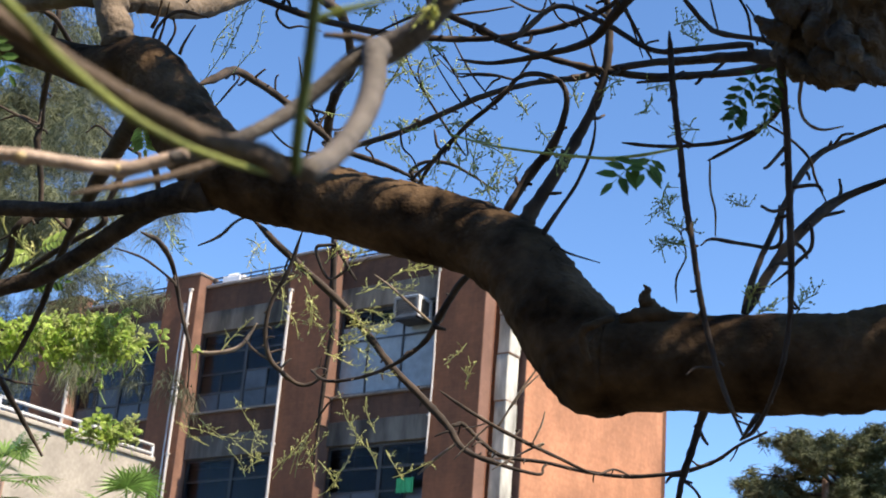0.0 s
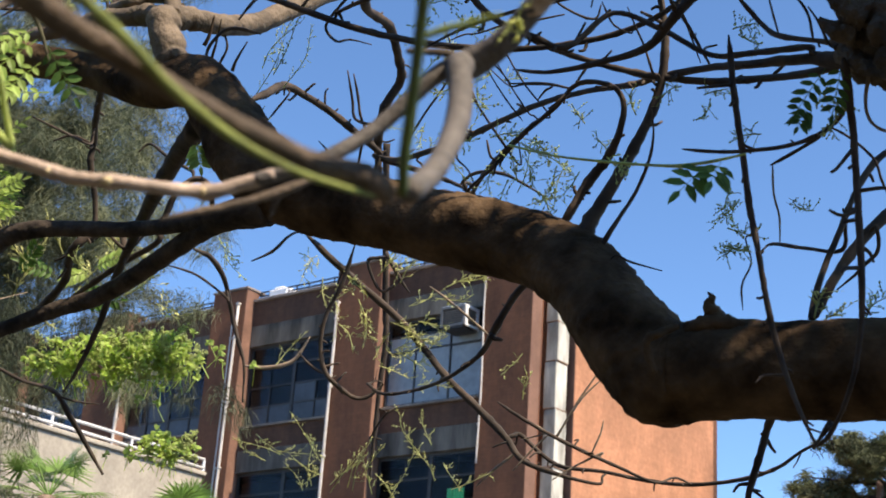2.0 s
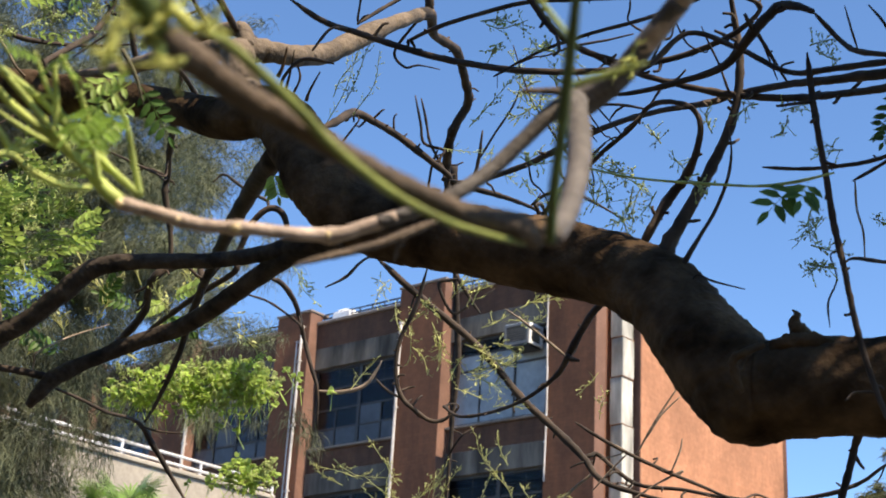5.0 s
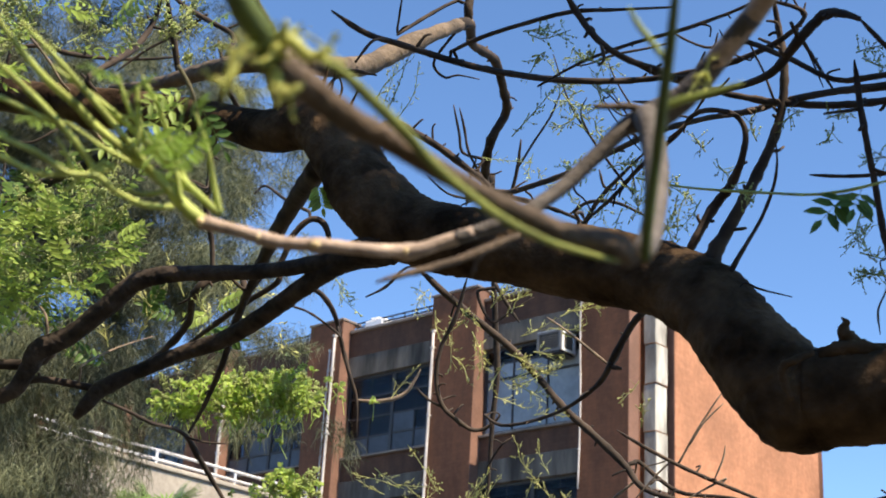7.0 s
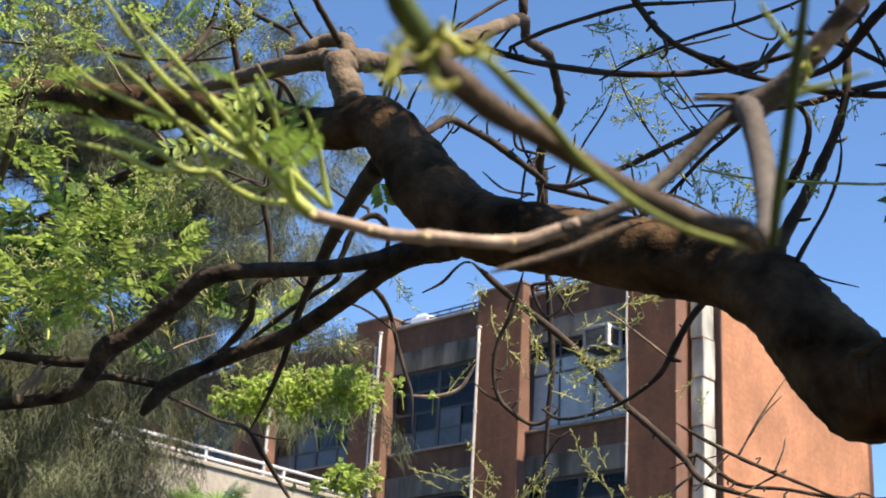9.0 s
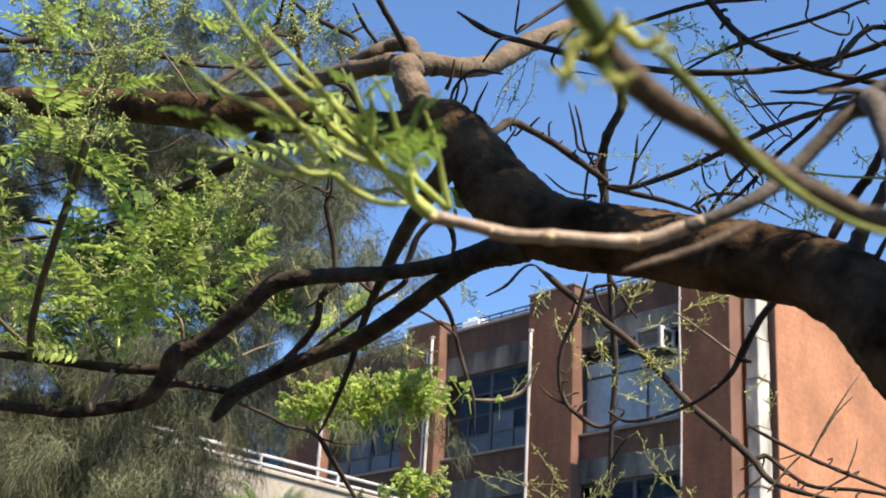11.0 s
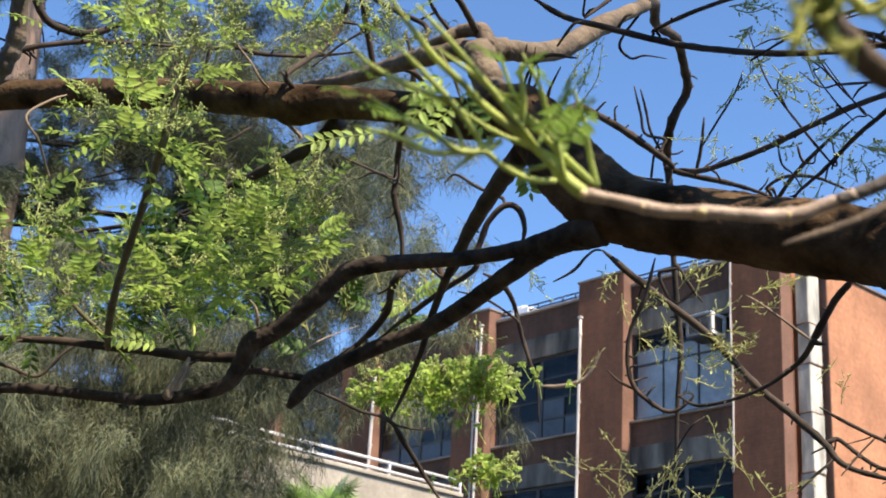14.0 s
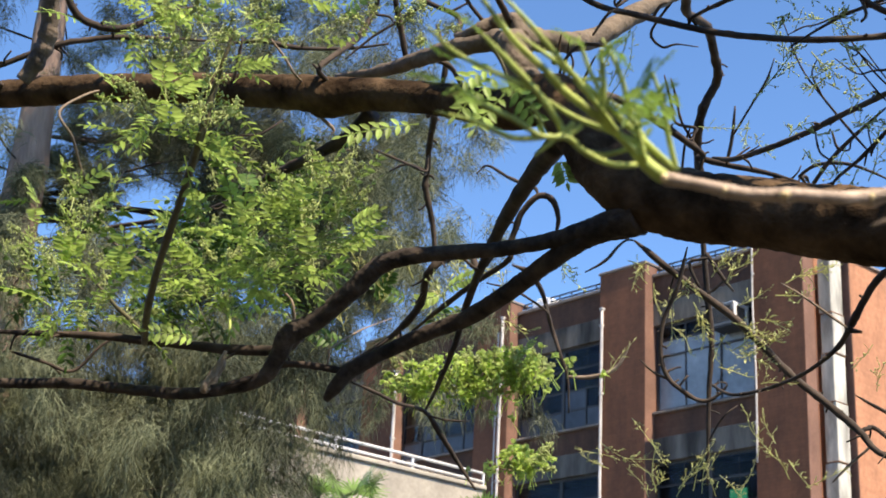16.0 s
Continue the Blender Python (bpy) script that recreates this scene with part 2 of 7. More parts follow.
def spline(pts, steps):
    """Catmull-Rom through the knots; returns points with radii."""
    p = [np.array(q, float) for q in pts]
    p = [2 * p[0] - p[1]] + p + [2 * p[-1] - p[-2]]
    out = []
    for i in range(1, len(p) - 2):
        for k in range(steps):
            t = k / steps
            a, b, c, d = p[i - 1], p[i], p[i + 1], p[i + 2]
            q = 0.5 * (2 * b + (c - a) * t + (2 * a - 5 * b + 4 * c - d) * t * t + (3 * b - a - 3 * c + d) * t ** 3)
            q[3] = max(q[3], 0.3 * min(b[3], c[3]))
            out.append(q)
    out.append(p[-2])
    return out


def tube(verts, faces, pts, sides, rough=0.0, seed=0.0):
    """Adds a closed tapered tube along pts to the lists."""
    base = len(verts)
    n = len(pts)
    tang = [Vector((pts[min(i + 1, n - 1)] - pts[max(i - 1, 0)])[:3]).normalized() for i in range(n)]
    side = tang[0].orthogonal().normalized()
    f = 0.55 / max(sum(q[3] for q in pts) / n, 0.004)
    for i, q in enumerate(pts):
        side = (side - tang[i] * side.dot(tang[i])).normalized()
        up = tang[i].cross(side)
        for k in range(sides):
            a = 2 * math.pi * k / sides
            d = side * math.cos(a) + up * math.sin(a)
            r = q[3]
            if rough:
                c = Vector(q[:3]) + d * r
                r *= 1 + rough * (noise.noise(c * f + Vector((seed, 0, 0))) + 0.6 * noise.noise(c * f * 2.7 + Vector((0, seed, 0))) + (0.35 if sides < 30 else 0.6) * noise.noise(c * f * 7.1) + (0.0 if sides < 30 else 0.35 * noise.noise(c * f * 15.0)))
            v = Vector(q[:3]) + d * r
            verts.append(v[:])
    for i in range(n - 1):
        for k in range(sides):
            a, b = base + i * sides + k, base + i * sides + (k + 1) % sides
            faces.append((a, b, b + sides, a + sides))
    faces.append(tuple(base + k for k in reversed(range(sides))))
    faces.append(tuple(base + (n - 1) * sides + k for k in range(sides)))


def spur(verts, faces, pts, i, rnd):
    """A short knobbly spur on a thin branch."""
    p, r = Vector(pts[i][:3]), pts[i][3]
    along = (Vector(pts[i + 1][:3]) - p).normalized()
    d = (along.orthogonal().normalized() * rnd.choice((-1, 1)) + along * rnd.uniform(0.2, 1.0) + Vector([rnd.uniform(-0.7, 0.7) for _ in range(3)])).normalized()
    l = rnd.choice((0.008, 0.012, 0.02, 0.045)) * rnd.uniform(0.7, 1.3)
    bend = Vector([rnd.uniform(-0.25, 0.25) * l for _ in range(3)])
    k = min(0.5 * r, 0.0035)
    tube(verts, faces, spline([(*p, k * 1.3), (*(p + d * (r + l * 0.5) + bend), k), (*(p + d * (r + l)), k * 0.8)], 3), 5, 0.15)


LIMB_COUNT = [0]


def limb(parent, name, mat, knots, sides=6, rough=0.05, label="", pieces=1):
    """One tapering limb of a tree through the knots (x, y, z, radius), with uneven bark; thin ones get small nodes."""
    LIMB_COUNT[0] += 1
    if mat is M_BARK and name == "bough":
        mat = M_BOUGH
    if mat is M_BARK and name in ("twig", "branch"):
        mat = M_TWIG
    steps = 10 if sides >= 12 else 6 if sides >= 8 else 5
    if pieces > 1:
        steps = 22
    pts = spline(knots, steps)
    rnd = random.Random(LIMB_COUNT[0])
    if name in ("twig", "branch", "sucker", "petiole", "bud_stalk"):
        n = len(pts)
        for i in range(n):
            f = i / (n - 1)
            k = 1.0
            if f > 0.75:
                k = 1 - 0.42 * (f - 0.75) / 0.25
            if name == "branch" and f < 0.05 and pts[0][3] < 0.01:
                k = 0.35 + 0.65 * f / 0.05
            if name == "twig" and f < 0.12:
                k = min(k, 0.55 + 0.45 * f / 0.12)
            pts[i][3] *= k
    if name == "shoot":
        for i in range(len(pts)):
            pts[i][3] *= 0.3 + 0.7 * i / (len(pts) - 1)
    if sides < 12 and pieces == 1 and name not in ("petiole", "bud_stalk"):
        for i in range(2, len(pts) - 2):
            r = pts[i][3]
            pts[i] = pts[i] + np.array([rnd.uniform(-1, 1) * r * 0.07 for _ in range(3)] + [r * (0.16 if rnd.random() < 0.14 else rnd.uniform(-0.05, 0.05))])
    verts, faces = [], []
    tube(verts, faces, pts, sides if pieces == 1 else sides + 26, rough, LIMB_COUNT[0] * 3.1)
    if mat is M_TWIG and name == "branch" and len(pts) > 14:
        for i in range(6, len(pts) - 4):
            if rnd.random() < 0.26:
                spur(verts, faces, pts, i, rnd)
    me = bpy.data.meshes.new(name)
    me.from_pydata(verts, [], faces)
    return mesh_part(name, me, mat, parent, label, smooth=True)


# ---- ground ----
bm = bmesh.new()
R = 1500.0
ring = [bm.verts.new((R * math.cos(a * math.pi / 24), R * math.sin(a * math.pi / 24), 0)) for a in range(48)]
mid = bm.verts.new((0, 0, 0))
for i in range(48):
    bm.faces.new((mid, ring[i], ring[(i + 1) % 48]))
tagged(part("ground", bm, M_GRASS), "dry soil and patchy grass reaching the horizon", "ground", kind="structure")

# plain wall added out of view behind the viewer, to lower the ambient light
bm = bmesh.new()
box(bm, -9, 12, -2.9, -2.6, 0, 5.6)
tagged(part("unseen_light_screen", bm, M_COPING), "plain dark wall added unseen behind the viewer to cut skylight", "wall", kind="structure")

# ---- brick building ----
house = thing("brick_building", (-25, 27, 0), "four-storey red brick building with steel windows and a bright end wall", "building")
FRONT, RECESS = 23.75, 24.06
PIERS = [(-17.75, -16.50), (-22.02, -20.66), (-26.12, -24.97), (-30.60, -29.28), (-34.9, -33.5), (-39.2, -37.8), (-43.5, -42.1)]
STOREY, HEADS = 3.10, [11.83, 8.73, 5.63, 2.53]
SILL_DROP, BAND = 1.98, 0.53
for i, (a, b) in enumerate(PIERS):
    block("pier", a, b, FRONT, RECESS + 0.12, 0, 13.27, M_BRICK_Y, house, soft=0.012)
    # thin facing added to carry the lit tone of the pier's right side
    block("pier_side", b - 0.05, b + 0.004, FRONT + 0.004, RECESS + 0.05, 0, 13.26, M_REVEAL, house)
    block("pier_cap", a - 0.03, b + 0.03, FRONT - 0.03, RECESS + 0.3, 13.27, 13.33, M_COPING, house, soft=0.01)


def window(x0, x1, z0, z1, y, style):
    """Steel window: outer frame, mullion, transoms and separate panes."""
    rnd = random.Random(round(x0 * 7 + z0 * 3))
    win = part("window", frame_bm(x0, x1, z0, z1, y), M_FRAME, house, "black steel window")
    h = z1 - z0
    steel = style == "steel"
    cuts = (0.25, 0.5, 0.75) if steel else (0.28, 0.61)
    cols = [x0 + 0.05] + [x0 + c * (x1 - x0) for c in cuts] + [x1 - 0.05]
    rows = [z0 + 0.05] + [z0 + c * h for c in ((0.24, 0.48, 0.74) if steel else (0.64, 0.82))] + [z1 - 0.05]
    for c, x in zip(cuts, cols[1:-1]):
        w = 0.045 if c == 0.5 else 0.016
        top = z1 - 0.03 if c == 0.5 or not steel else rows[2]
        bm = bmesh.new()
        box(bm, x - w, x + w, y - 0.02, y + 0.04, z0 + 0.03, top)
        part("mullion", bm, M_FRAME, win)
    for z in rows[1:-1]:
        bm = bmesh.new()
        box(bm, x0 + 0.04, x1 - 0.04, y - 0.012, y + 0.035, z - 0.022, z + 0.022)
        part("transom", bm, M_FRAME, win)
    for i in range(len(cols) - 1):
        for j in range(len(rows) - 1):
            bm = bmesh.new()
            tip = rnd.uniform(-0.012, 0.012)
            v = box(bm, cols[i] + 0.012, cols[i + 1] - 0.012, y + 0.008, y + 0.014, rows[j] + 0.018, rows[j + 1] - 0.018)
            for q in v:
                if q.co.z > rows[j] + 0.1:
                    q.co.y += tip
            # lower rows get opaque pale panes; in steel windows these paint the reflection
            tinted = j < 2 if not steel else j == 0 or (j == 1 and rnd.random() < 0.3)
            pane = part("pane", bm, (M_FROSTDIM if steel else M_FROST) if tinted else M_GLASS, win, "pale tinted pane" if tinted else "")
            pane.visible_shadow = tinted
    return win


def frame_bm(x0, x1, z0, z1, y):
    bm = bmesh.new()
    w = 0.06
    box(bm, x0, x0 + w, y - 0.03, y + 0.05, z0, z1)
    box(bm, x1 - w, x1, y - 0.03, y + 0.05, z0, z1)
    box(bm, x0 + w, x1 - w, y - 0.03, y + 0.05, z0, z0 + w)
    box(bm, x0 + w, x1 - w, y - 0.03, y + 0.05, z1 - w, z1)
    return bm


for i in range(len(PIERS) - 1):
    x0, x1 = PIERS[i + 1][1] + 0.004, PIERS[i][0]
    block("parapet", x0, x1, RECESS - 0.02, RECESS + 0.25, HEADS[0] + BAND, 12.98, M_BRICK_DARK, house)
    block("parapet_coping", x0, x1, RECESS - 0.08, RECESS + 0.3, 12.98, 13.06, M_COPING, house, soft=0.012)
    for s, head in enumerate(HEADS):
        sill = head - SILL_DROP
        block("lintel_band", x0, x1, RECESS - 0.03, RECESS + 0.25, head, head + BAND, M_CONC, house, "stained grey concrete band", 0.01)
        low = HEADS[s + 1] + BAND if s < 3 else 0.0
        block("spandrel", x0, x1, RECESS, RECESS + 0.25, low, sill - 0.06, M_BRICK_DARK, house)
        block("window_sill", x0, x1, RECESS - 0.08, RECESS + 0.25, sill - 0.06, sill, M_COPING, house, soft=0.01)
        window(x0 + 0.01, x1 - 0.01, sill, head, RECESS + 0.10, "blind" if i == 0 and s == 0 else "steel")
# near-black backing wall: the unlit interior is put into its colour
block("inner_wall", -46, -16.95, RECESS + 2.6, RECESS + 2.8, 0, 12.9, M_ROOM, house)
for z in (0.05, 3.0, 6.1, 9.2, 12.6):
    block("floor_slab", -46, -16.95, RECESS + 0.26, 31.0, z, z + 0.2, M_CONC, house)
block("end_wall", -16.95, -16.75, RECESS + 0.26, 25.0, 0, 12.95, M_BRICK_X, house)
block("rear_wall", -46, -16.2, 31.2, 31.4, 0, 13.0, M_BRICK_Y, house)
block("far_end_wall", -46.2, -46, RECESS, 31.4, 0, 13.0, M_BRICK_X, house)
# end tower: paler brick carries the sun, dark strips carry the slot's shade
bm = bmesh.new()
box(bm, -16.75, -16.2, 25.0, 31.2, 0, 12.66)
part("tower_wall", bm, M_BRICK_X, house, "plain brick end wall with sunlight put into its paler colour")
# thin dark sheets added where the front and slot lie in shade
block("corner_shade_strip", -16.75, -16.205, 24.97, 24.997, 0, 12.66, M_SHADESTRIP, house)
block("slot_back", -16.95, -16.55, 24.93, 24.96, 0, 12.9, M_SHADESTRIP, house)
block("tower_coping", -16.8, -16.15, 24.95, 31.25, 12.66, 12.72, M_COPING, house, soft=0.012)
# ---- duct, pipes, rail and roof things on the building ----
duct = thing("vent_duct", (-16.48, 24.66, 0), "white sheet-metal duct with rusty flanges up the corner", "duct")
z = 0.2
k = 0
while z < 12.6:
    h = (1.02, 0.86, 1.22)[k % 3]
    bm = bmesh.new()
    lean = 0.012 * (-1) ** k
    v = box(bm, -16.60 + lean, -16.30 + lean, 24.45, 24.87, z + 0.012, min(z + h, 12.7) - 0.012)
    soften(bm, 0.012)
    part("duct_section", bm, M_DUCT, duct)
    block("flange", -16.608, -16.292, 24.442, 24.878, z - 0.009, z + 0.009, M_RUST, duct, "dark joint", 0.004)
    z += h
    k += 1


def downpipe(x, y, z0, z1, r, mat, label, group, bend=0.0):
    ob = thing("downpipe", (x, y, z0), label, "pipe", group)
    verts, faces = [], []
    tube(verts, faces, spline([(x, y, z0, r), (x + bend, y, z0 + 0.35 * (z1 - z0), r), (x - bend, y, z0 + 0.7 * (z1 - z0), r), (x, y, z1, r)], 8), 8)
    me = bpy.data.meshes.new("pipe")
    me.from_pydata(verts, [], faces)
    mesh_part("pipe", me, mat, ob, smooth=True)
    zz = z0 + 0.8
    while zz < z1:
        block("clip", x - r * 1.15, x + r * 1.15, y - r * 1.15, y + r * 1.4, zz, zz + 0.04, mat, ob)
        zz += 1.6
    block("pipe_cap", x - r * 1.3, x + r * 1.3, y - r * 1.3, y + r * 1.3, z1, z1 + 0.05, mat, ob)
    return ob


downpipe(-25.17, FRONT - 0.05, 0, 12.86, 0.034, M_PIPE, "white painted downpipe on a brick pier", "downpipes", 0.012)
downpipe(-25.32, FRONT - 0.04, 0, 12.5, 0.020, M_PIPE, "thin white cable pipe beside the downpipe", "downpipes", 0.015)
downpipe(-21.90, FRONT - 0.05, 0, 12.40, 0.034, M_PIPE, "white painted downpipe on a brick pier", "downpipes", 0.006)
downpipe(-29.15, FRONT - 0.05, 0, 12.2, 0.042, M_PIPE, "white painted downpipe on a brick pier", "downpipes", 0.004)
downpipe(-17.70, FRONT - 0.03, 8.3, 13.2, 0.02, M_PIPE, "thin grey conduit beside a window", "downpipes", 0.02)

rail = thing("roof_rail", (-30, 24.3, 13.06), "thin dark steel rail along the roof edge", "railing")
for (a, b) in ((-24.9, -22.1), (-29.2, -26.2), (-33.4, -30.7), (-37.7, -35.0), (-20.6, -17.8)):
    for zz in (13.26, 13.16):
        block("rail_bar", a, b, 24.15, 24.18, zz, zz + 0.03, M_FRAME, rail)
    n = 7
    for i in range(n + 1):
        x = a + (b - a) * i / n
        block("rail_post", x - 0.012, x + 0.012, 24.153, 24.177, 13.06, 13.26, M_FRAME, rail)

tank = thing("roof_box", (-24.3, 24.3, 13.06), "small whitewashed masonry box on the roof edge", "roof vent")
bm = bmesh.new()
box(bm, -24.62, -23.98, 24.12, 24.6, 13.06, 13.30)
soften(bm, 0.05)
part("box_body", bm, M_WHITEPAINT, tank)
bm = bmesh.new()
box(bm, -24.52, -24.2, 24.2, 24.5, 13.30, 13.37)
soften(bm, 0.03)
part("box_lid", bm, M_WHITEPAINT, tank)

ac = thing("air_conditioner", (-18.430, 23.75, 11.290), "white window air conditioner sticking out of a steel window", "air conditioner")
bm = bmesh.new()
box(bm, -18.750, -18.150, 23.62, 24.2, 11.330, 11.750)
part("casing", bm, M_COPING, ac, "dark inner casing")
for side, (x0, x1, y0, y1) in (("side", (-18.150, -18.115, 23.62, 24.1)), ("front", (-18.770, -18.130, 23.58, 23.62))):
    bm = bmesh.new()
    w = 0.055
    box(bm, x0, x1, y0, y1, 11.310, 11.310 + w)
    box(bm, x0, x1, y0, y1, 11.770 - w, 11.770)
    if side == "front":
        box(bm, x0, x0 + w, y0, y1, 11.310 + w, 11.770 - w)
        box(bm, x1 - w, x1, y0, y1, 11.310 + w, 11.770 - w)
    else:
        box(bm, x0, x1, y0, y0 + w + 0.02, 11.310 + w, 11.770 - w)
        box(bm, x0, x1, y1 - w - 0.02, y1, 11.310 + w, 11.770 - w)
    ac_front = part(side + "_frame", bm, M_WHITEPAINT if side == "side" else M_GREYPAINT, ac, "painted sheet-metal frame")
for i in range(7):
    zz = 11.380 + i * 0.05
    block("slat", -18.700, -18.200, 23.60, 23.618, zz, zz + 0.016, M_FRAME, ac_front)
block("side_panel", -18.150, -18.130, 23.72, 24.0, 11.390, 11.690, M_CONC, ac)
block("casing_top", -18.760, -18.130, 23.6, 24.15, 11.770, 11.790, M_WHITEPAINT, ac)
block("support", -18.730, -18.170, 23.6, 24.1, 11.270, 11.326, M_FRAME, ac)

banner = thing("green_cloth", (-18.3, 23.7, 7.9), "green cloth hung in a lower window", "cloth")
bm = bmesh.new()
rows = [[bm.verts.new((-18.62 + i * 0.028, 24.02 + 0.02 * math.sin(i * 1.9) + dy, zz)) for i in range(17)] for dy, zz in ((0, 7.6), (0, 7.91), (0.012, 7.91), (0.012, 7.6))]
for r in range(4):
    for i in range(16):
        bm.faces.new((rows[r][i], rows[r][i + 1], rows[(r + 1) % 4][i + 1], rows[(r + 1) % 4][i]))
part("cloth", bm, M_GREENSIGN, banner)

# ---- annex with roof railing ----
annex = thing("annex", (-25, 15, 0), "pale concrete annex wall with a white pipe railing on top", "building")
block("annex_wall", -30, -22.76, 3.0, 21.0, 0, 7.85, M_PLASTER, annex, soft=0.02)
block("annex_coping", -30.05, -22.70, 2.95, 21.05, 7.85, 7.95, M_PLASTER, annex, "weathered pale coping", 0.02)
arail = thing("annex_railing", (-22.8, 15, 7.95), "white steel pipe railing on the annex roof", "railing")
for zz in (8.03, 8.21):
    verts, faces = [], []
    tube(verts, faces, [np.array((-22.78, y, zz, 0.032)) for y in (5.0, 10.0, 15.0, 21.0)], 8)
    me = bpy.data.meshes.new("rail_pipe")
    me.from_pydata(verts, [], faces)
    mesh_part("rail_pipe", me, M_WHITEPAINT, arail, smooth=True)
for i in range(9):
    y = 5.0 + i * 2.0
    block("rail_post", -22.80, -22.76, y - 0.02, y + 0.02, 7.95, 8.21, M_WHITEPAINT, arail)


# ---- leaves ----
def leaflet(verts, faces, at, along, up, length, width):
    """A pointed leaflet with a fold along its midrib and a drooping tip."""
    side = along.cross(up).normalized()
    up = side.cross(along)
    b = len(verts)
    for f, w, h in ((0, 0, 0), (0.3, 0.42, 0.10), (0.3, 0, 0), (0.3, -0.42, 0.10), (0.68, 0.36, 0.04), (0.68, 0, -0.06), (0.68, -0.36, 0.04), (1.0, 0, -0.22)):
        verts.append((at + along * (f * length) + side * (w * width) + up * (h * width))[:])
    for f in ((0, 1, 2), (0, 2, 3), (1, 4, 5, 2), (2, 5, 6, 3), (4, 7, 5), (5, 7, 6)):
        faces.append(tuple(b + i for i in f))


def pinnate(verts, faces, at, along, length, pairs, leaf, rnd, droop=0.5, face=None):
    """A feather leaf: a thin curved stalk with pairs of leaflets and one at the tip."""
    along = along.normalized()
    up = Vector((0, 0, 1)) - along * along.z
    up = up.normalized() if up.length > 0.1 else Vector((1, 0, 0))
    if face is not None:
        up = (Vector(face) - along * along.dot(Vector(face))).normalized()
    p, d = at.copy(), along.copy()
    pts = [np.array((*p, 0.012 * length))]
    for i in range(pairs + 1):
        d = (d - Vector((0, 0, droop / (pairs + 1))) * 0.6).normalized()
        p = p + d * (length / (pairs + 1))
        pts.append(np.array((*p, 0.008 * length)))
        side = d.cross(up).normalized()
        size = leaf * (0.7 + 0.5 * math.sin(math.pi * (i + 1) / (pairs + 2)))
        if i < pairs:
            for s in (-1, 1):
                out = (side * s + d * 0.55 + Vector((0, 0, rnd.uniform(-0.35, 0.2)))).normalized()
                leaflet(verts, faces, p, out, up + side * rnd.uniform(-0.3, 0.3), size * rnd.uniform(0.85, 1.15), size * 0.5)
        else:
            leaflet(verts, faces, p, d, up, size, size * 0.42)
    tube(verts, faces, pts, 4)


def bud(verts, faces, c, r):
    b = len(verts)
    for d in ((1, 0, 0), (-1, 0, 0), (0, 1, 0), (0, -1, 0), (0, 0, 1.3), (0, 0, -1.3)):
        verts.append((c + Vector(d) * r)[:])
    for f in ((0, 2, 4), (2, 1, 4), (1, 3, 4), (3, 0, 4), (2, 0, 5), (1, 2, 5), (3, 1, 5), (0, 3, 5)):
        faces.append(tuple(b + i for i in f))


def panicle(verts, faces, at, along, length, rnd, r=0.0032):
    """A loose spray of buds on hair-thin stalks."""
    d = along.normalized()
    p = at.copy()
    n = 6
    for i in range(n):
        q = p + d * (length / n)
        tube(verts, faces, [np.array((*p, 0.0018)), np.array((*q, 0.0014))], 3)
        p = q
        d = (d + Vector([rnd.uniform(-0.25, 0.25) for _ in range(3)])).normalized()
        for _ in range(3):
            o = Vector([rnd.uniform(-1, 1) for _ in range(3)]).normalized()
            e = p + (o + d * 0.4) * length * 0.22 * (1.1 - i / n)
            tube(verts, faces, [np.array((*p, 0.0011)), np.array((*e, 0.0009))], 3)
            for _ in range(3):
                bud(verts, faces, e + Vector([rnd.uniform(-1, 1) for _ in range(3)]) * r * 2.4, r * rnd.uniform(0.7, 1.3))


def stuff_part(name, verts, faces, mat, parent, label="", smooth=False):
    me = bpy.data.meshes.new(name)
    me.from_pydata(verts, [], faces)
    return tagged(mesh_part(name, me, mat, parent, label, smooth), kind="stuff")


def leaf_cluster(parent, at, size, leaves, panicles, seed, length=0.16, leaf=0.035, up=0.5, label="", mat=None):
    """Feather leaves and bud sprays that fill an uneven clump of half-axes size."""
    rnd = random.Random(seed)
    lv, lf, bv, bf = [], [], [], []
    for i in range(leaves + panicles):
        while True:
            u = Vector([rnd.uniform(-1, 1) for _ in range(3)])
            if u.length < 1:
                break
        p = Vector(at) + Vector((u.x * size[0], u.y * size[1], u.z * size[2]))
        d = Vector((u.x + rnd.uniform(-0.6, 0.6), u.y + rnd.uniform(-0.6, 0.6), u.z * 0.6 + up + rnd.uniform(-0.5, 0.5)))
        if i < leaves:
            pinnate(lv, lf, p, d, length * rnd.uniform(0.6, 1.2), rnd.randint(4, 6), leaf * rnd.uniform(0.7, 1.2), rnd, 0.9)
        else:
            panicle(bv, bf, p, d + Vector((0, 0, 0.4)), length * rnd.uniform(0.5, 0.95), rnd)
    if lv:
        stuff_part("leaf_spray", lv, lf, mat or M_LEAF, parent, label or "fresh green feather leaves")
    if bv:
        stuff_part("bud_spray", bv, bf, M_BUD, parent, "loose sprays of yellow-green buds")


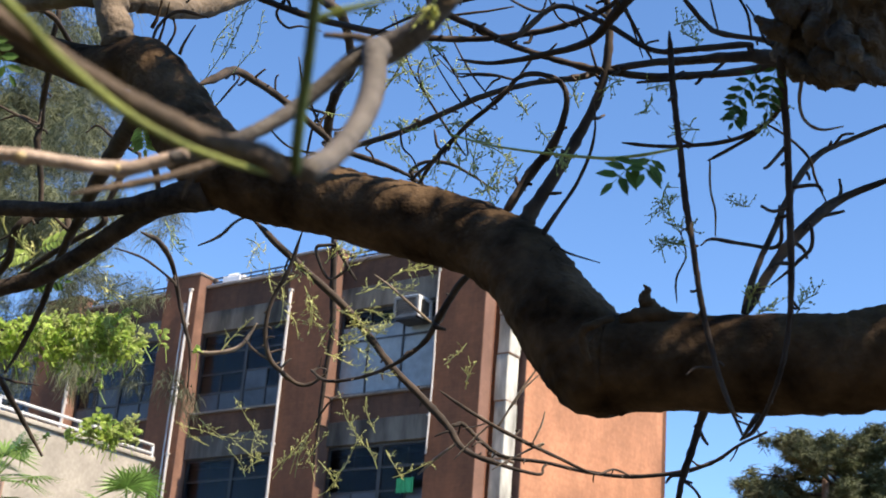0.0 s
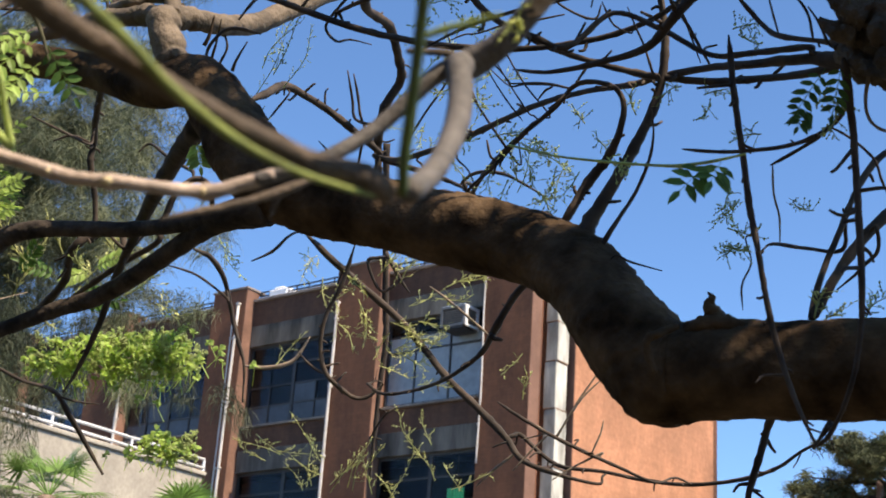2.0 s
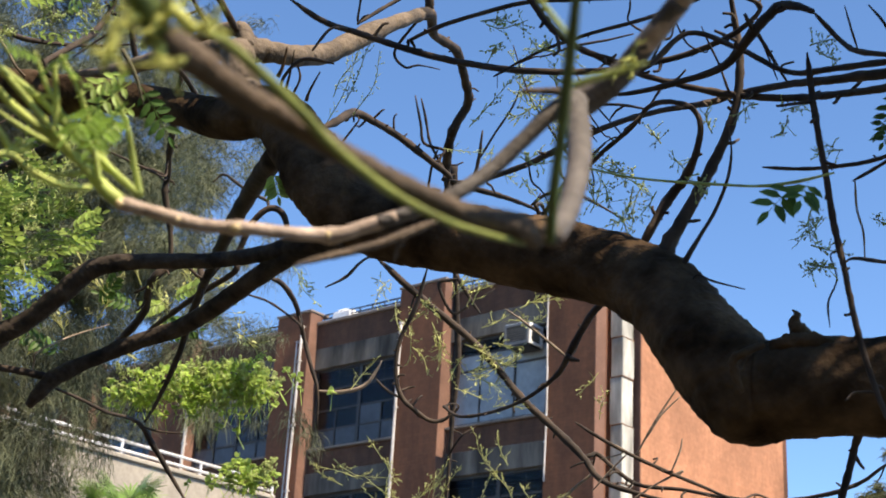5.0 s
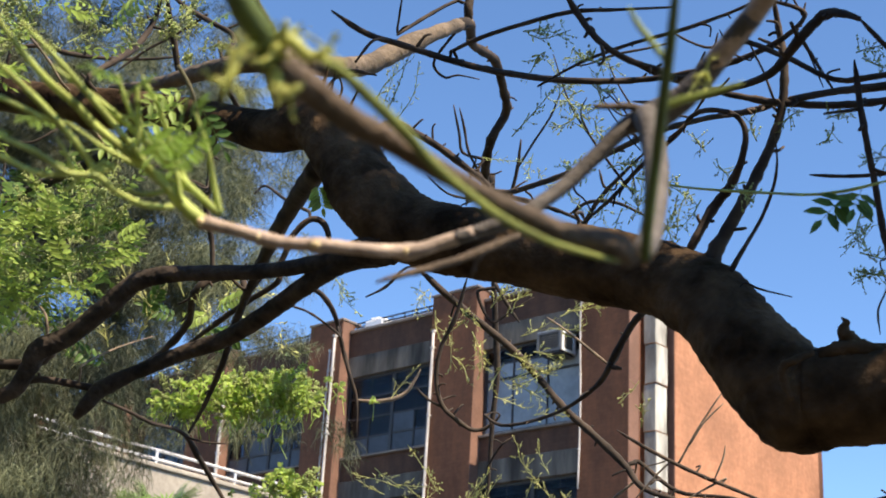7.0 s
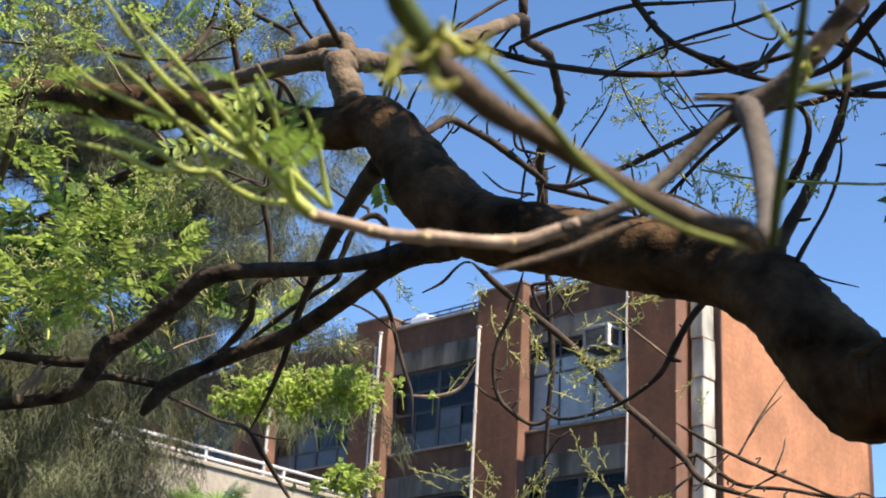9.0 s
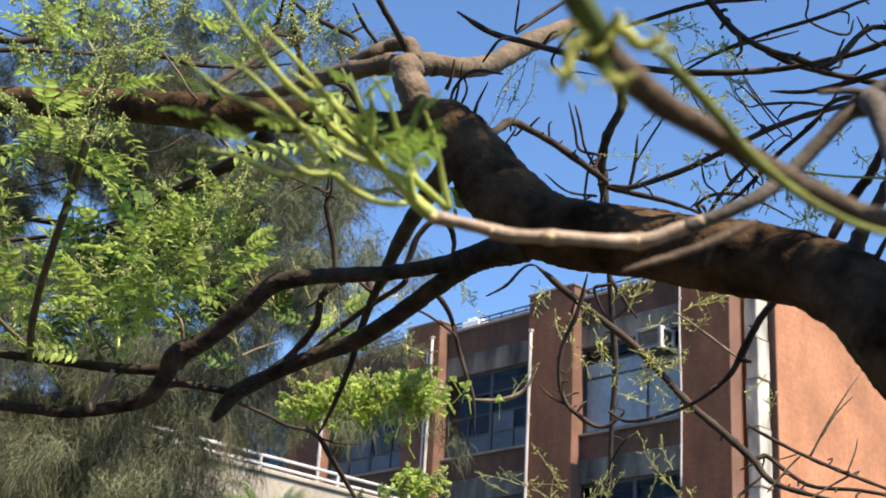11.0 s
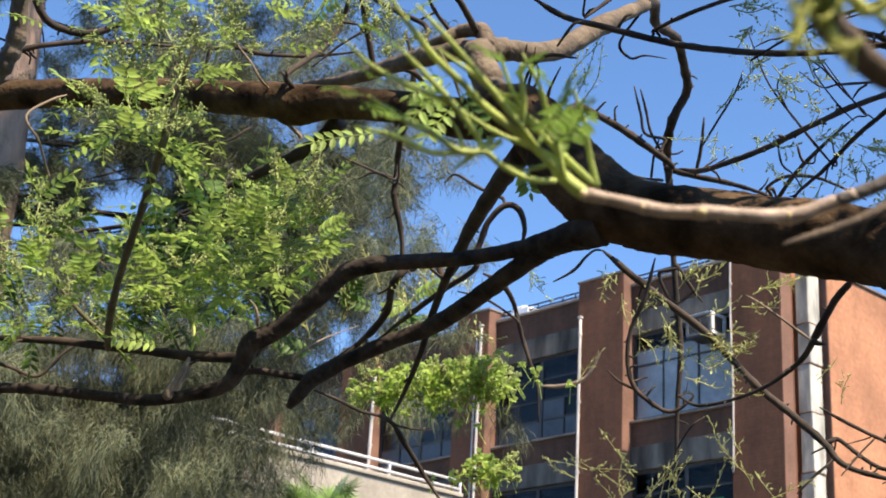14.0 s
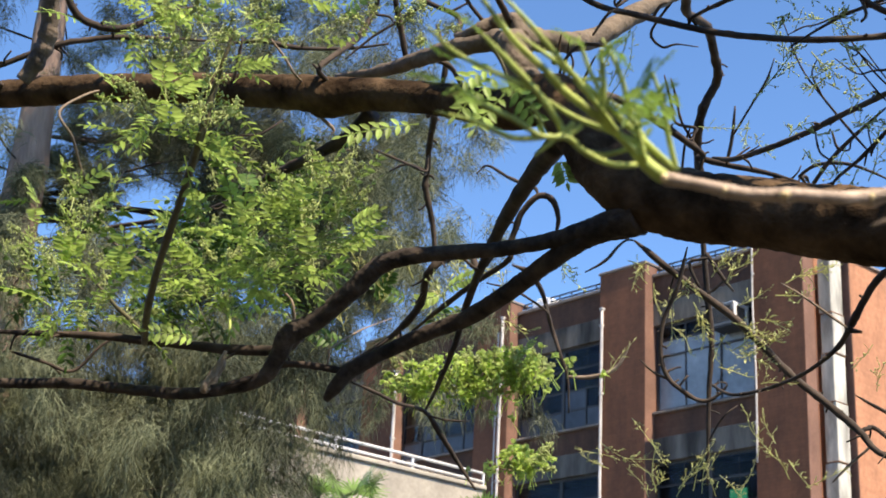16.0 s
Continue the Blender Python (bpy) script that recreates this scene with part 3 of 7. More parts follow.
def rosettes(parent, at, size, count, leaf, seed, mat, label=""):
    """Round tufts of small young leaves, crowded into an uneven clump."""
    rnd = random.Random(seed)
    verts, faces = [], []
    for _ in range(count):
        u = Vector([rnd.gauss(0, 0.5) for _ in range(3)])
        p = Vector(at) + Vector((u.x * size[0], u.y * size[1], u.z * size[2]))
        root = p + Vector((rnd.uniform(-0.03, 0.03), rnd.uniform(-0.03, 0.03), -0.05))
        tube(verts, faces, [np.array((*root, 0.0014)), np.array((*p, 0.001))], 3)
        s = leaf * rnd.uniform(0.7, 1.3)
        for k in range(9):
            d = Vector((rnd.gauss(0, 1), rnd.gauss(0, 1), rnd.gauss(0.35, 0.8))).normalized()
            leaflet(verts, faces, p + d * s * 0.15, d, Vector((rnd.uniform(-1, 1), rnd.uniform(-1, 1), 1)), s * rnd.uniform(0.6, 0.95), s * 0.85)
    stuff_part("leaf_spray", verts, faces, mat, parent, label)


def sprig(parent, a, b, leaf, count, seed, mat=None):
    """A short sprouting twig from a to b with side stalks, small young leaflets and a few buds."""
    rnd = random.Random(seed)
    a, b = Vector(a), Vector(b)
    verts, faces = [], []
    l = (b - a).length
    bend = Vector([rnd.uniform(-0.14, 0.14) * l for _ in range(3)])
    m = (a + b) / 2 + bend
    b = b + (b - a) * 0.25
    thick = 0.0020 if leaf > 0.02 else 0.0016
    pts = spline([(*a, thick), (*m, thick * 0.8), (*b, thick * 0.5)], 5)
    tube(verts, faces, pts, 5)
    axis = (b - a).normalized()
    for i in range(count):
        f = 0.15 + 0.85 * (i + rnd.random()) / count
        q = Vector(pts[min(len(pts) - 1, int(f * (len(pts) - 1)))][:3])
        o = (Vector([rnd.uniform(-1, 1) for _ in range(3)]) + axis * 0.8 + Vector((0, 0, 0.3))).normalized()
        e = q + o * leaf * rnd.uniform(0.6, 2.0)
        tube(verts, faces, [np.array((*q, thick * 0.45)), np.array((*e, thick * 0.35))], 3)
        for k in range(3):
            o2 = (o + Vector([rnd.uniform(-0.8, 0.8) for _ in range(3)])).normalized()
            c = q.lerp(e, 0.5 + 0.25 * k)
            if leaf > 0.02 or rnd.random() < 0.35:
                leaflet(verts, faces, c, o2, Vector((rnd.uniform(-1, 1), rnd.uniform(-1, 1), 1)), leaf * rnd.uniform(0.4, 0.8), leaf * 0.24)
            else:
                bud(verts, faces, c + o2 * leaf * 0.2, leaf * rnd.uniform(0.10, 0.2))
    stuff_part("sprig", verts, faces, mat or M_SPRIG, parent)


def feather_leaf(parent, a, b, leaf, pairs, seed, mat):
    """One feather leaf of its own, from a to b."""
    a, b = Vector(a), Vector(b)
    verts, faces = [], []
    pinnate(verts, faces, a, b - a, (b - a).length, pairs, leaf, random.Random(seed), 0.3, (0.55, -0.75, 0.25))
    me = bpy.data.meshes.new("leaf")
    me.from_pydata(verts, [], faces)
    return mesh_part("leaf", me, mat, parent)


def bud_tuft(parent, at, size, seed):
    """A crumpled tuft of opening leaf buds: short curled stalks with folded leaflets."""
    rnd = random.Random(seed)
    at = Vector(at)
    for i in range(7):
        d = Vector([rnd.uniform(-1, 1) for _ in range(3)]).normalized()
        c = Vector([rnd.uniform(-1, 1) for _ in range(3)]).normalized()
        verts, faces = [], []
        l = size * rnd.uniform(0.7, 1.5)
        knots = [(*(at + d * l * 0.1), size * 0.11), (*(at + d * l * 0.5 + c * l * 0.12), size * 0.09), (*(at + d * l * 0.85 + c * l * 0.4), size * 0.07), (*(at + d * l * 0.9 + c * l * 0.75), size * 0.03)]
        pts = spline(knots, 4)
        tube(verts, faces, pts, 6)
        for q in pts[3::2]:
            leaflet(verts, faces, Vector(q[:3]), (d + Vector([rnd.uniform(-1, 1) for _ in range(3)])).normalized(), c, size * 0.42, size * 0.2)
        me = bpy.data.meshes.new("bud_stalk")
        me.from_pydata(verts, [], faces)
        mesh_part("bud_stalk", me, M_TUFT, parent, smooth=True)


# ---- chinaberry tree ----
tree = thing("chinaberry_tree", (0.35, 2.75, 0), "bare-limbed chinaberry tree with dark bark and fresh spring leaves", "tree")
limb(tree, "trunk", M_BARK, [(0.42, 2.82, -0.05, 0.26), (0.36, 2.76, 0.5, 0.20), (0.22, 2.68, 1.1, 0.17), (-0.043, 2.486, 1.654, 0.1361), (-0.338, 2.414, 2.018, 0.1080)], sides=16, rough=0.12, pieces=3)
# main limb, from the trunk behind the view to the raised fork
limb(tree, "main_limb", M_BARK, [(-0.392, 2.404, 2.085, 0.0990), (-0.786, 2.313, 2.314, 0.0888), (-0.951, 2.278, 2.333, 0.0852), (-1.255, 2.251, 2.358, 0.0835), (-1.331, 2.250, 2.363, 0.0878), (-1.373, 2.240, 2.366, 0.0932), (-1.412, 2.227, 2.413, 0.0878), (-1.465, 2.231, 2.483, 0.0852), (-1.532, 2.238, 2.564, 0.0808), (-1.640, 2.237, 2.646, 0.0755), (-1.806, 2.213, 2.709, 0.0768), (-1.976, 2.157, 2.762, 0.0734), (-2.181, 2.089, 2.824, 0.0757), (-2.274, 2.056, 2.904, 0.0824), (-2.356, 2.034, 3.015, 0.0743), (-2.444, 2.008, 3.122, 0.0630), (-2.601, 1.993, 3.146, 0.0511), (-2.806, 1.972, 3.234, 0.0422), (-3.030, 1.930, 3.307, 0.0426), (-3.161, 1.882, 3.326, 0.0555), (-3.245, 1.829, 3.349, 0.0471), (-3.867, 1.653, 3.509, 0.0425), (-4.282, 1.490, 3.569, 0.0445), (-5.058, 1.049, 3.600, 0.0356)], sides=16, rough=0.08, pieces=9)
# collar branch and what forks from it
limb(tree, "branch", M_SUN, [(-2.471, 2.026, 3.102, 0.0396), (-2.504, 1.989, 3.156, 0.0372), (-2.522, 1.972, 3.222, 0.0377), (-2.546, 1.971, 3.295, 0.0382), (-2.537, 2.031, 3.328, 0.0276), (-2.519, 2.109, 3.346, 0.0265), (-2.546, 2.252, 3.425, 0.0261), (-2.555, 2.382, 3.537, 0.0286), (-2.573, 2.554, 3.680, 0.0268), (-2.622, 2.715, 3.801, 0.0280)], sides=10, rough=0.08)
limb(tree, "branch", M_BARK, [(-2.573, 2.554, 3.680, 0.0151), (-2.623, 2.717, 3.798, 0.0158), (-2.750, 2.883, 3.849, 0.0138), (-2.823, 3.072, 3.905, 0.0144), (-2.938, 3.263, 3.913, 0.0150), (-3.009, 3.364, 3.895, 0.0146), (-3.075, 3.370, 3.815, 0.0153), (-3.179, 3.469, 3.756, 0.0156), (-3.197, 3.508, 3.668, 0.0141), (-3.234, 3.568, 3.635, 0.0111)], sides=10, rough=0.08)
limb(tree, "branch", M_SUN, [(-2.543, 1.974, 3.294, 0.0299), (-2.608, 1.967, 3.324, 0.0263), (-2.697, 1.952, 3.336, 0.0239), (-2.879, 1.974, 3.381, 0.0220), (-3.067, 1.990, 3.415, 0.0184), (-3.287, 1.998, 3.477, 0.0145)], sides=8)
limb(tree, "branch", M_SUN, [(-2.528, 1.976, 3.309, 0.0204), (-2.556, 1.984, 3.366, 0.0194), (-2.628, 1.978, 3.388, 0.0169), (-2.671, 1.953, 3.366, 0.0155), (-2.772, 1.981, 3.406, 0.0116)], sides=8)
limb(tree, "branch", M_BARK, [(-2.773, 1.983, 3.403, 0.0080), (-2.815, 2.028, 3.495, 0.0071), (-2.910, 2.013, 3.566, 0.0067), (-3.004, 1.984, 3.640, 0.0062), (-3.073, 1.948, 3.727, 0.0050)])
limb(tree, "twig", M_BARK, [(-2.568, 1.981, 3.356, 0.0099), (-2.534, 1.910, 3.374, 0.0082), (-2.526, 1.861, 3.403, 0.0076), (-2.508, 1.785, 3.458, 0.0064)])
limb(tree, "branch", M_BARK, [(-2.624, 2.719, 3.794, 0.0145), (-2.603, 2.691, 3.839, 0.0132), (-2.613, 2.718, 3.969, 0.0108)])
limb(tree, "twig", M_BARK, [(-2.677, 2.483, 3.666, 0.0057), (-2.657, 2.572, 3.761, 0.0058), (-2.629, 2.658, 3.843, 0.0059), (-2.615, 2.672, 3.843, 0.0056), (-2.603, 2.691, 3.839, 0.0053)])
limb(tree, "twig", M_BARK, [(-2.667, 2.528, 3.714, 0.0035), (-2.701, 2.534, 3.724, 0.0037), (-2.735, 2.541, 3.722, 0.0039), (-2.704, 2.515, 3.772, 0.0032), (-2.658, 2.476, 3.829, 0.0032)])
limb(tree, "twig", M_BARK, [(-2.616, 2.694, 3.786, 0.0042), (-2.680, 2.702, 3.757, 0.0044), (-2.745, 2.710, 3.704, 0.0046), (-2.732, 2.745, 3.668, 0.0040), (-2.697, 2.766, 3.673, 0.0033), (-2.648, 2.806, 3.662, 0.0026)])
limb(tree, "shoot", M_BARK, [(-2.467, 2.050, 3.325, 0.0061), (-2.489, 2.062, 3.285, 0.0061), (-2.506, 2.065, 3.262, 0.0055)])
limb(tree, "shoot", M_BARK, [(-2.421, 2.121, 3.276, 0.0055), (-2.454, 2.124, 3.236, 0.0055), (-2.468, 2.128, 3.213, 0.0048)])
limb(tree, "shoot", M_BARK, [(-2.423, 2.034, 3.294, 0.0033), (-2.446, 2.049, 3.249, 0.0040), (-2.472, 2.061, 3.203, 0.0040)])
# limb fork to the low side: two boughs
limb(tree, "bough", M_BARK, [(-2.226, 2.059, 2.792, 0.0427), (-2.343, 2.039, 2.785, 0.0257), (-2.494, 2.046, 2.796, 0.0186), (-2.646, 2.042, 2.813, 0.0181), (-2.761, 2.001, 2.821, 0.0184), (-2.875, 1.956, 2.825, 0.0209), (-2.953, 1.932, 2.812, 0.0234), (-3.037, 1.917, 2.762, 0.0248), (-3.138, 1.898, 2.706, 0.0239), (-3.216, 1.864, 2.667, 0.0264), (-3.252, 1.868, 2.628, 0.0231), (-3.314, 1.863, 2.573, 0.0186), (-3.406, 1.818, 2.552, 0.0166), (-3.488, 1.755, 2.538, 0.0150), (-3.638, 1.708, 2.561, 0.0146), (-3.814, 1.586, 2.583, 0.0142), (-3.971, 1.500, 2.591, 0.0140), (-4.120, 1.342, 2.591, 0.0117)], sides=10, rough=0.10, pieces=3)
limb(tree, "branch", M_BARK, [(-3.230, 1.900, 2.684, 0.0244), (-3.294, 1.888, 2.651, 0.0150), (-3.412, 1.830, 2.660, 0.0141), (-3.461, 1.757, 2.661, 0.0129), (-3.558, 1.679, 2.673, 0.0119), (-3.670, 1.573, 2.685, 0.0109), (-3.782, 1.470, 2.688, 0.0098), (-3.901, 1.275, 2.674, 0.0086)], sides=8)
limb(tree, "bough", M_BARK, [(-2.257, 2.074, 2.797, 0.0370), (-2.369, 2.049, 2.778, 0.0259), (-2.540, 2.093, 2.764, 0.0219), (-2.688, 2.118, 2.734, 0.0216), (-2.836, 2.135, 2.710, 0.0211), (-2.959, 2.099, 2.681, 0.0193), (-3.071, 2.050, 2.636, 0.0183), (-3.139, 2.011, 2.597, 0.0207), (-3.184, 1.998, 2.556, 0.0174), (-3.218, 2.000, 2.533, 0.0104)], sides=10, rough=0.10, pieces=2)
limb(tree, "branch", M_BARK, [(-3.160, 2.018, 2.598, 0.0104), (-3.217, 1.953, 2.609, 0.0105), (-3.267, 1.893, 2.608, 0.0093), (-3.317, 1.855, 2.581, 0.0087), (-3.372, 1.782, 2.542, 0.0076)])
limb(tree, "twig", M_BARK, [(-3.159, 2.029, 2.574, 0.0052), (-3.173, 2.122, 2.570, 0.0047), (-3.183, 2.206, 2.561, 0.0048), (-3.216, 2.332, 2.570, 0.0061), (-3.231, 2.408, 2.523, 0.0075), (-3.246, 2.488, 2.464, 0.0069), (-3.221, 2.537, 2.393, 0.0056)])
limb(tree, "twig", M_BARK, [(-3.212, 2.339, 2.560, 0.0031), (-3.178, 2.379, 2.550, 0.0031), (-3.136, 2.422, 2.549, 0.0024)])
limb(tree, "twig", M_PALE, [(-3.198, 1.979, 2.605, 0.0026), (-3.185, 1.973, 2.634, 0.0027), (-3.171, 1.968, 2.653, 0.0029), (-3.197, 2.080, 2.733, 0.0023), (-3.228, 2.209, 2.806, 0.0018)])
limb(tree, "twig", M_PALE, [(-3.435, 1.794, 2.546, 0.0095), (-3.432, 1.781, 2.547, 0.0101), (-3.424, 1.764, 2.546, 0.0106), (-3.405, 1.791, 2.609, 0.0094), (-3.395, 1.799, 2.646, 0.0071)], label="pale cut side shoot")
limb(tree, "branch", M_BARK, [(-2.477, 2.059, 3.044, 0.0291), (-2.672, 2.172, 3.055, 0.0238), (-2.874, 2.289, 3.043, 0.0207), (-3.080, 2.409, 3.007, 0.0137), (-3.209, 2.470, 2.934, 0.0115), (-3.338, 2.539, 2.832, 0.0092), (-3.474, 2.593, 2.730, 0.0074), (-3.509, 2.583, 2.665, 0.0060)], sides=8)
limb(tree, "twig", M_BARK, [(-3.080, 2.409, 3.007, 0.0084), (-3.060, 2.435, 3.038, 0.0088), (-3.041, 2.461, 3.057, 0.0093), (-2.997, 2.458, 3.129, 0.0093), (-2.949, 2.474, 3.172, 0.0093), (-2.922, 2.502, 3.161, 0.0093), (-2.923, 2.528, 3.115, 0.0087), (-2.938, 2.536, 3.079, 0.0075)])
limb(tree, "twig", M_BARK, [(-2.949, 2.474, 3.172, 0.0046), (-2.984, 2.497, 3.211, 0.0049), (-3.020, 2.521, 3.232, 0.0051), (-3.131, 2.526, 3.300, 0.0046), (-3.232, 2.539, 3.370, 0.0041), (-3.263, 2.525, 3.347, 0.0033)])
limb(tree, "branch", M_BARK, [(-3.144, 2.440, 2.971, 0.0092), (-3.173, 2.445, 3.030, 0.0098), (-3.203, 2.451, 3.068, 0.0103), (-3.199, 2.343, 3.002, 0.0125), (-3.238, 2.330, 2.957, 0.0112), (-3.337, 2.399, 2.922, 0.0115), (-3.466, 2.438, 2.882, 0.0099), (-3.597, 2.463, 2.862, 0.0081), (-3.718, 2.454, 2.829, 0.0062)], sides=8)
limb(tree, "twig", M_BARK, [(-3.041, 2.461, 3.057, 0.0078), (-3.050, 2.465, 3.036, 0.0083), (-3.059, 2.471, 3.005, 0.0087), (-3.213, 2.489, 2.979, 0.0089), (-3.371, 2.504, 2.940, 0.0086), (-3.517, 2.525, 2.905, 0.0067)])
limb(tree, "twig", M_BARK, [(-3.078, 2.444, 3.027, 0.0062), (-3.124, 2.425, 2.983, 0.0056), (-3.151, 2.384, 3.011, 0.0044), (-3.238, 2.418, 3.067, 0.0039), (-3.220, 2.421, 3.062, 0.0037), (-3.202, 2.424, 3.052, 0.0035)])
limb(tree, "branch", M_BARK, [(-3.249, 2.311, 3.459, 0.0099), (-3.311, 2.376, 3.518, 0.0105), (-3.375, 2.441, 3.538, 0.0110), (-3.476, 2.515, 3.511, 0.0098), (-3.575, 2.596, 3.472, 0.0093), (-3.595, 2.610, 3.422, 0.0108), (-3.605, 2.650, 3.341, 0.0093), (-3.621, 2.683, 3.258, 0.0101), (-3.641, 2.701, 3.191, 0.0072)], sides=8)
limb(tree, "twig", M_BARK, [(-3.579, 2.592, 3.474, 0.0043), (-3.618, 2.542, 3.489, 0.0043), (-3.662, 2.510, 3.467, 0.0036)])
limb(tree, "branch", M_BARK, [(-3.080, 1.974, 3.287, 0.0253), (-3.158, 1.973, 3.246, 0.0225), (-3.245, 1.949, 3.220, 0.0159), (-3.378, 1.944, 3.213, 0.0137), (-3.602, 1.968, 3.225, 0.0117), (-3.725, 1.984, 3.220, 0.0093), (-3.862, 1.967, 3.211, 0.0082), (-4.011, 1.902, 3.202, 0.0077), (-4.159, 1.841, 3.202, 0.0078), (-4.303, 1.795, 3.204, 0.0065)], sides=8)
limb(tree, "twig", M_BARK, [(-3.378, 1.944, 3.213, 0.0050), (-3.326, 1.998, 3.252, 0.0056), (-3.283, 2.062, 3.272, 0.0032)])
limb(tree, "twig", M_PALE, [(-3.192, 1.862, 3.335, 0.0044), (-3.208, 1.883, 3.319, 0.0046), (-3.227, 1.907, 3.304, 0.0049), (-3.218, 1.951, 3.275, 0.0049), (-3.223, 1.947, 3.259, 0.0030)])
# behind: twigs against the far house
limb(tree, "branch", M_BARK, [(-3.311, 3.296, 3.375, 0.0099), (-3.259, 3.372, 3.306, 0.0121), (-3.231, 3.488, 3.250, 0.0122), (-3.144, 3.596, 3.153, 0.0129), (-3.083, 3.675, 3.060, 0.0122), (-2.994, 3.715, 2.945, 0.0120), (-2.888, 3.758, 2.839, 0.0119), (-2.797, 3.782, 2.745, 0.0118), (-2.733, 3.782, 2.669, 0.0095), (-2.621, 3.799, 2.620, 0.0072), (-2.510, 3.877, 2.594, 0.0058), (-2.501, 3.891, 2.619, 0.0055), (-2.493, 3.909, 2.635, 0.0052)], sides=8)
limb(tree, "branch", M_BARK, [(-2.797, 3.782, 2.745, 0.0073), (-2.783, 3.805, 2.757, 0.0077), (-2.768, 3.830, 2.759, 0.0081), (-2.654, 3.864, 2.664, 0.0073), (-2.512, 3.907, 2.640, 0.0065), (-2.348, 3.903, 2.597, 0.0064), (-2.182, 3.882, 2.568, 0.0062), (-2.002, 3.856, 2.566, 0.0061), (-1.869, 3.797, 2.576, 0.0059), (-1.765, 3.721, 2.595, 0.0058), (-1.653, 3.652, 2.607, 0.0063)])
limb(tree, "branch", M_BARK, [(-3.570, 3.963, 4.041, 0.0142), (-3.619, 4.042, 3.838, 0.0125), (-3.652, 4.102, 3.674, 0.0116), (-3.686, 4.167, 3.486, 0.0125), (-3.711, 4.220, 3.318, 0.0116), (-3.758, 4.259, 3.127, 0.0098), (-3.791, 4.293, 2.958, 0.0089), (-3.821, 4.323, 2.787, 0.0080)], sides=8)
limb(tree, "branch", M_BARK, [(-2.224, 3.060, 2.962, 0.0098), (-2.308, 3.092, 2.924, 0.0099), (-2.391, 3.132, 2.861, 0.0101), (-2.493, 3.209, 2.825, 0.0071), (-2.635, 3.258, 2.788, 0.0059), (-2.842, 3.368, 2.802, 0.0055), (-2.991, 3.389, 2.811, 0.0049), (-3.092, 3.426, 2.865, 0.0043), (-3.117, 3.471, 2.876, 0.0041), (-3.143, 3.517, 2.867, 0.0039)], sides=8)
limb(tree, "twig", M_BARK, [(-2.403, 3.142, 2.856, 0.0068), (-2.402, 3.138, 2.849, 0.0072), (-2.402, 3.134, 2.839, 0.0075), (-2.377, 3.151, 2.831, 0.0063)])
limb(tree, "twig", M_PALE, [(-2.408, 3.129, 2.844, 0.0044), (-2.452, 3.084, 2.891, 0.0038), (-2.496, 3.038, 2.937, 0.0031), (-2.529, 3.004, 2.966, 0.0025)])
limb(tree, "branch", M_BARK, [(-3.121, 3.338, 3.317, 0.0059), (-3.177, 3.355, 3.195, 0.0074), (-3.234, 3.355, 3.099, 0.0074), (-3.264, 3.373, 3.002, 0.0074), (-3.263, 3.405, 2.923, 0.0081), (-3.236, 3.442, 2.880, 0.0074), (-3.197, 3.483, 2.847, 0.0066), (-3.159, 3.509, 2.852, 0.0059), (-3.116, 3.527, 2.892, 0.0037), (-3.103, 3.476, 2.890, 0.0035), (-3.092, 3.426, 2.865, 0.0033)], sides=8)
limb(tree, "twig", M_BARK, [(-3.267, 3.405, 2.914, 0.0052), (-3.299, 3.371, 2.939, 0.0044), (-3.322, 3.338, 2.974, 0.0029)])
limb(tree, "twig", M_BARK, [(-4.277, 3.674, 3.624, 0.0082), (-4.311, 3.802, 3.635, 0.0111), (-4.364, 3.935, 3.597, 0.0103), (-4.441, 4.062, 3.523, 0.0095), (-4.438, 4.120, 3.400, 0.0095), (-4.431, 4.168, 3.300, 0.0077), (-4.454, 4.206, 3.151, 0.0058)])
limb(tree, "twig", M_BARK, [(-4.524, 3.765, 3.629, 0.0057), (-4.445, 3.856, 3.602, 0.0057), (-4.373, 3.959, 3.531, 0.0057), (-4.366, 3.975, 3.511, 0.0057), (-4.379, 3.980, 3.546, 0.0053), (-4.393, 3.983, 3.570, 0.0051)])
limb(tree, "twig", M_PALE, [(-4.437, 4.164, 3.299, 0.0067), (-4.356, 4.235, 3.300, 0.0086), (-4.278, 4.289, 3.330, 0.0086), (-4.232, 4.304, 3.389, 0.0067), (-4.204, 4.307, 3.435, 0.0048)])
limb(tree, "twig", M_BARK, [(-3.311, 3.296, 3.375, 0.0040), (-3.303, 3.247, 3.359, 0.0042), (-3.295, 3.198, 3.321, 0.0044), (-3.341, 3.184, 3.276, 0.0052), (-3.398, 3.152, 3.242, 0.0044)])
limb(tree, "twig", M_BARK, [(-3.660, 4.119, 3.627, 0.0070), (-3.595, 4.050, 3.614, 0.0073), (-3.530, 3.981, 3.563, 0.0077), (-3.504, 4.038, 3.483, 0.0069), (-3.486, 4.069, 3.442, 0.0052)])
limb(tree, "twig", M_BARK, [(-3.530, 3.981, 3.563, 0.0062), (-3.562, 3.961, 3.559, 0.0065), (-3.595, 3.943, 3.541, 0.0069), (-3.573, 4.006, 3.441, 0.0060), (-3.504, 4.038, 3.483, 0.0052), (-3.424, 4.072, 3.533, 0.0034)])
limb(tree, "twig", M_BARK, [(-3.551, 3.989, 2.864, 0.0041), (-3.436, 3.925, 2.920, 0.0041), (-3.388, 3.946, 2.959, 0.0033)])
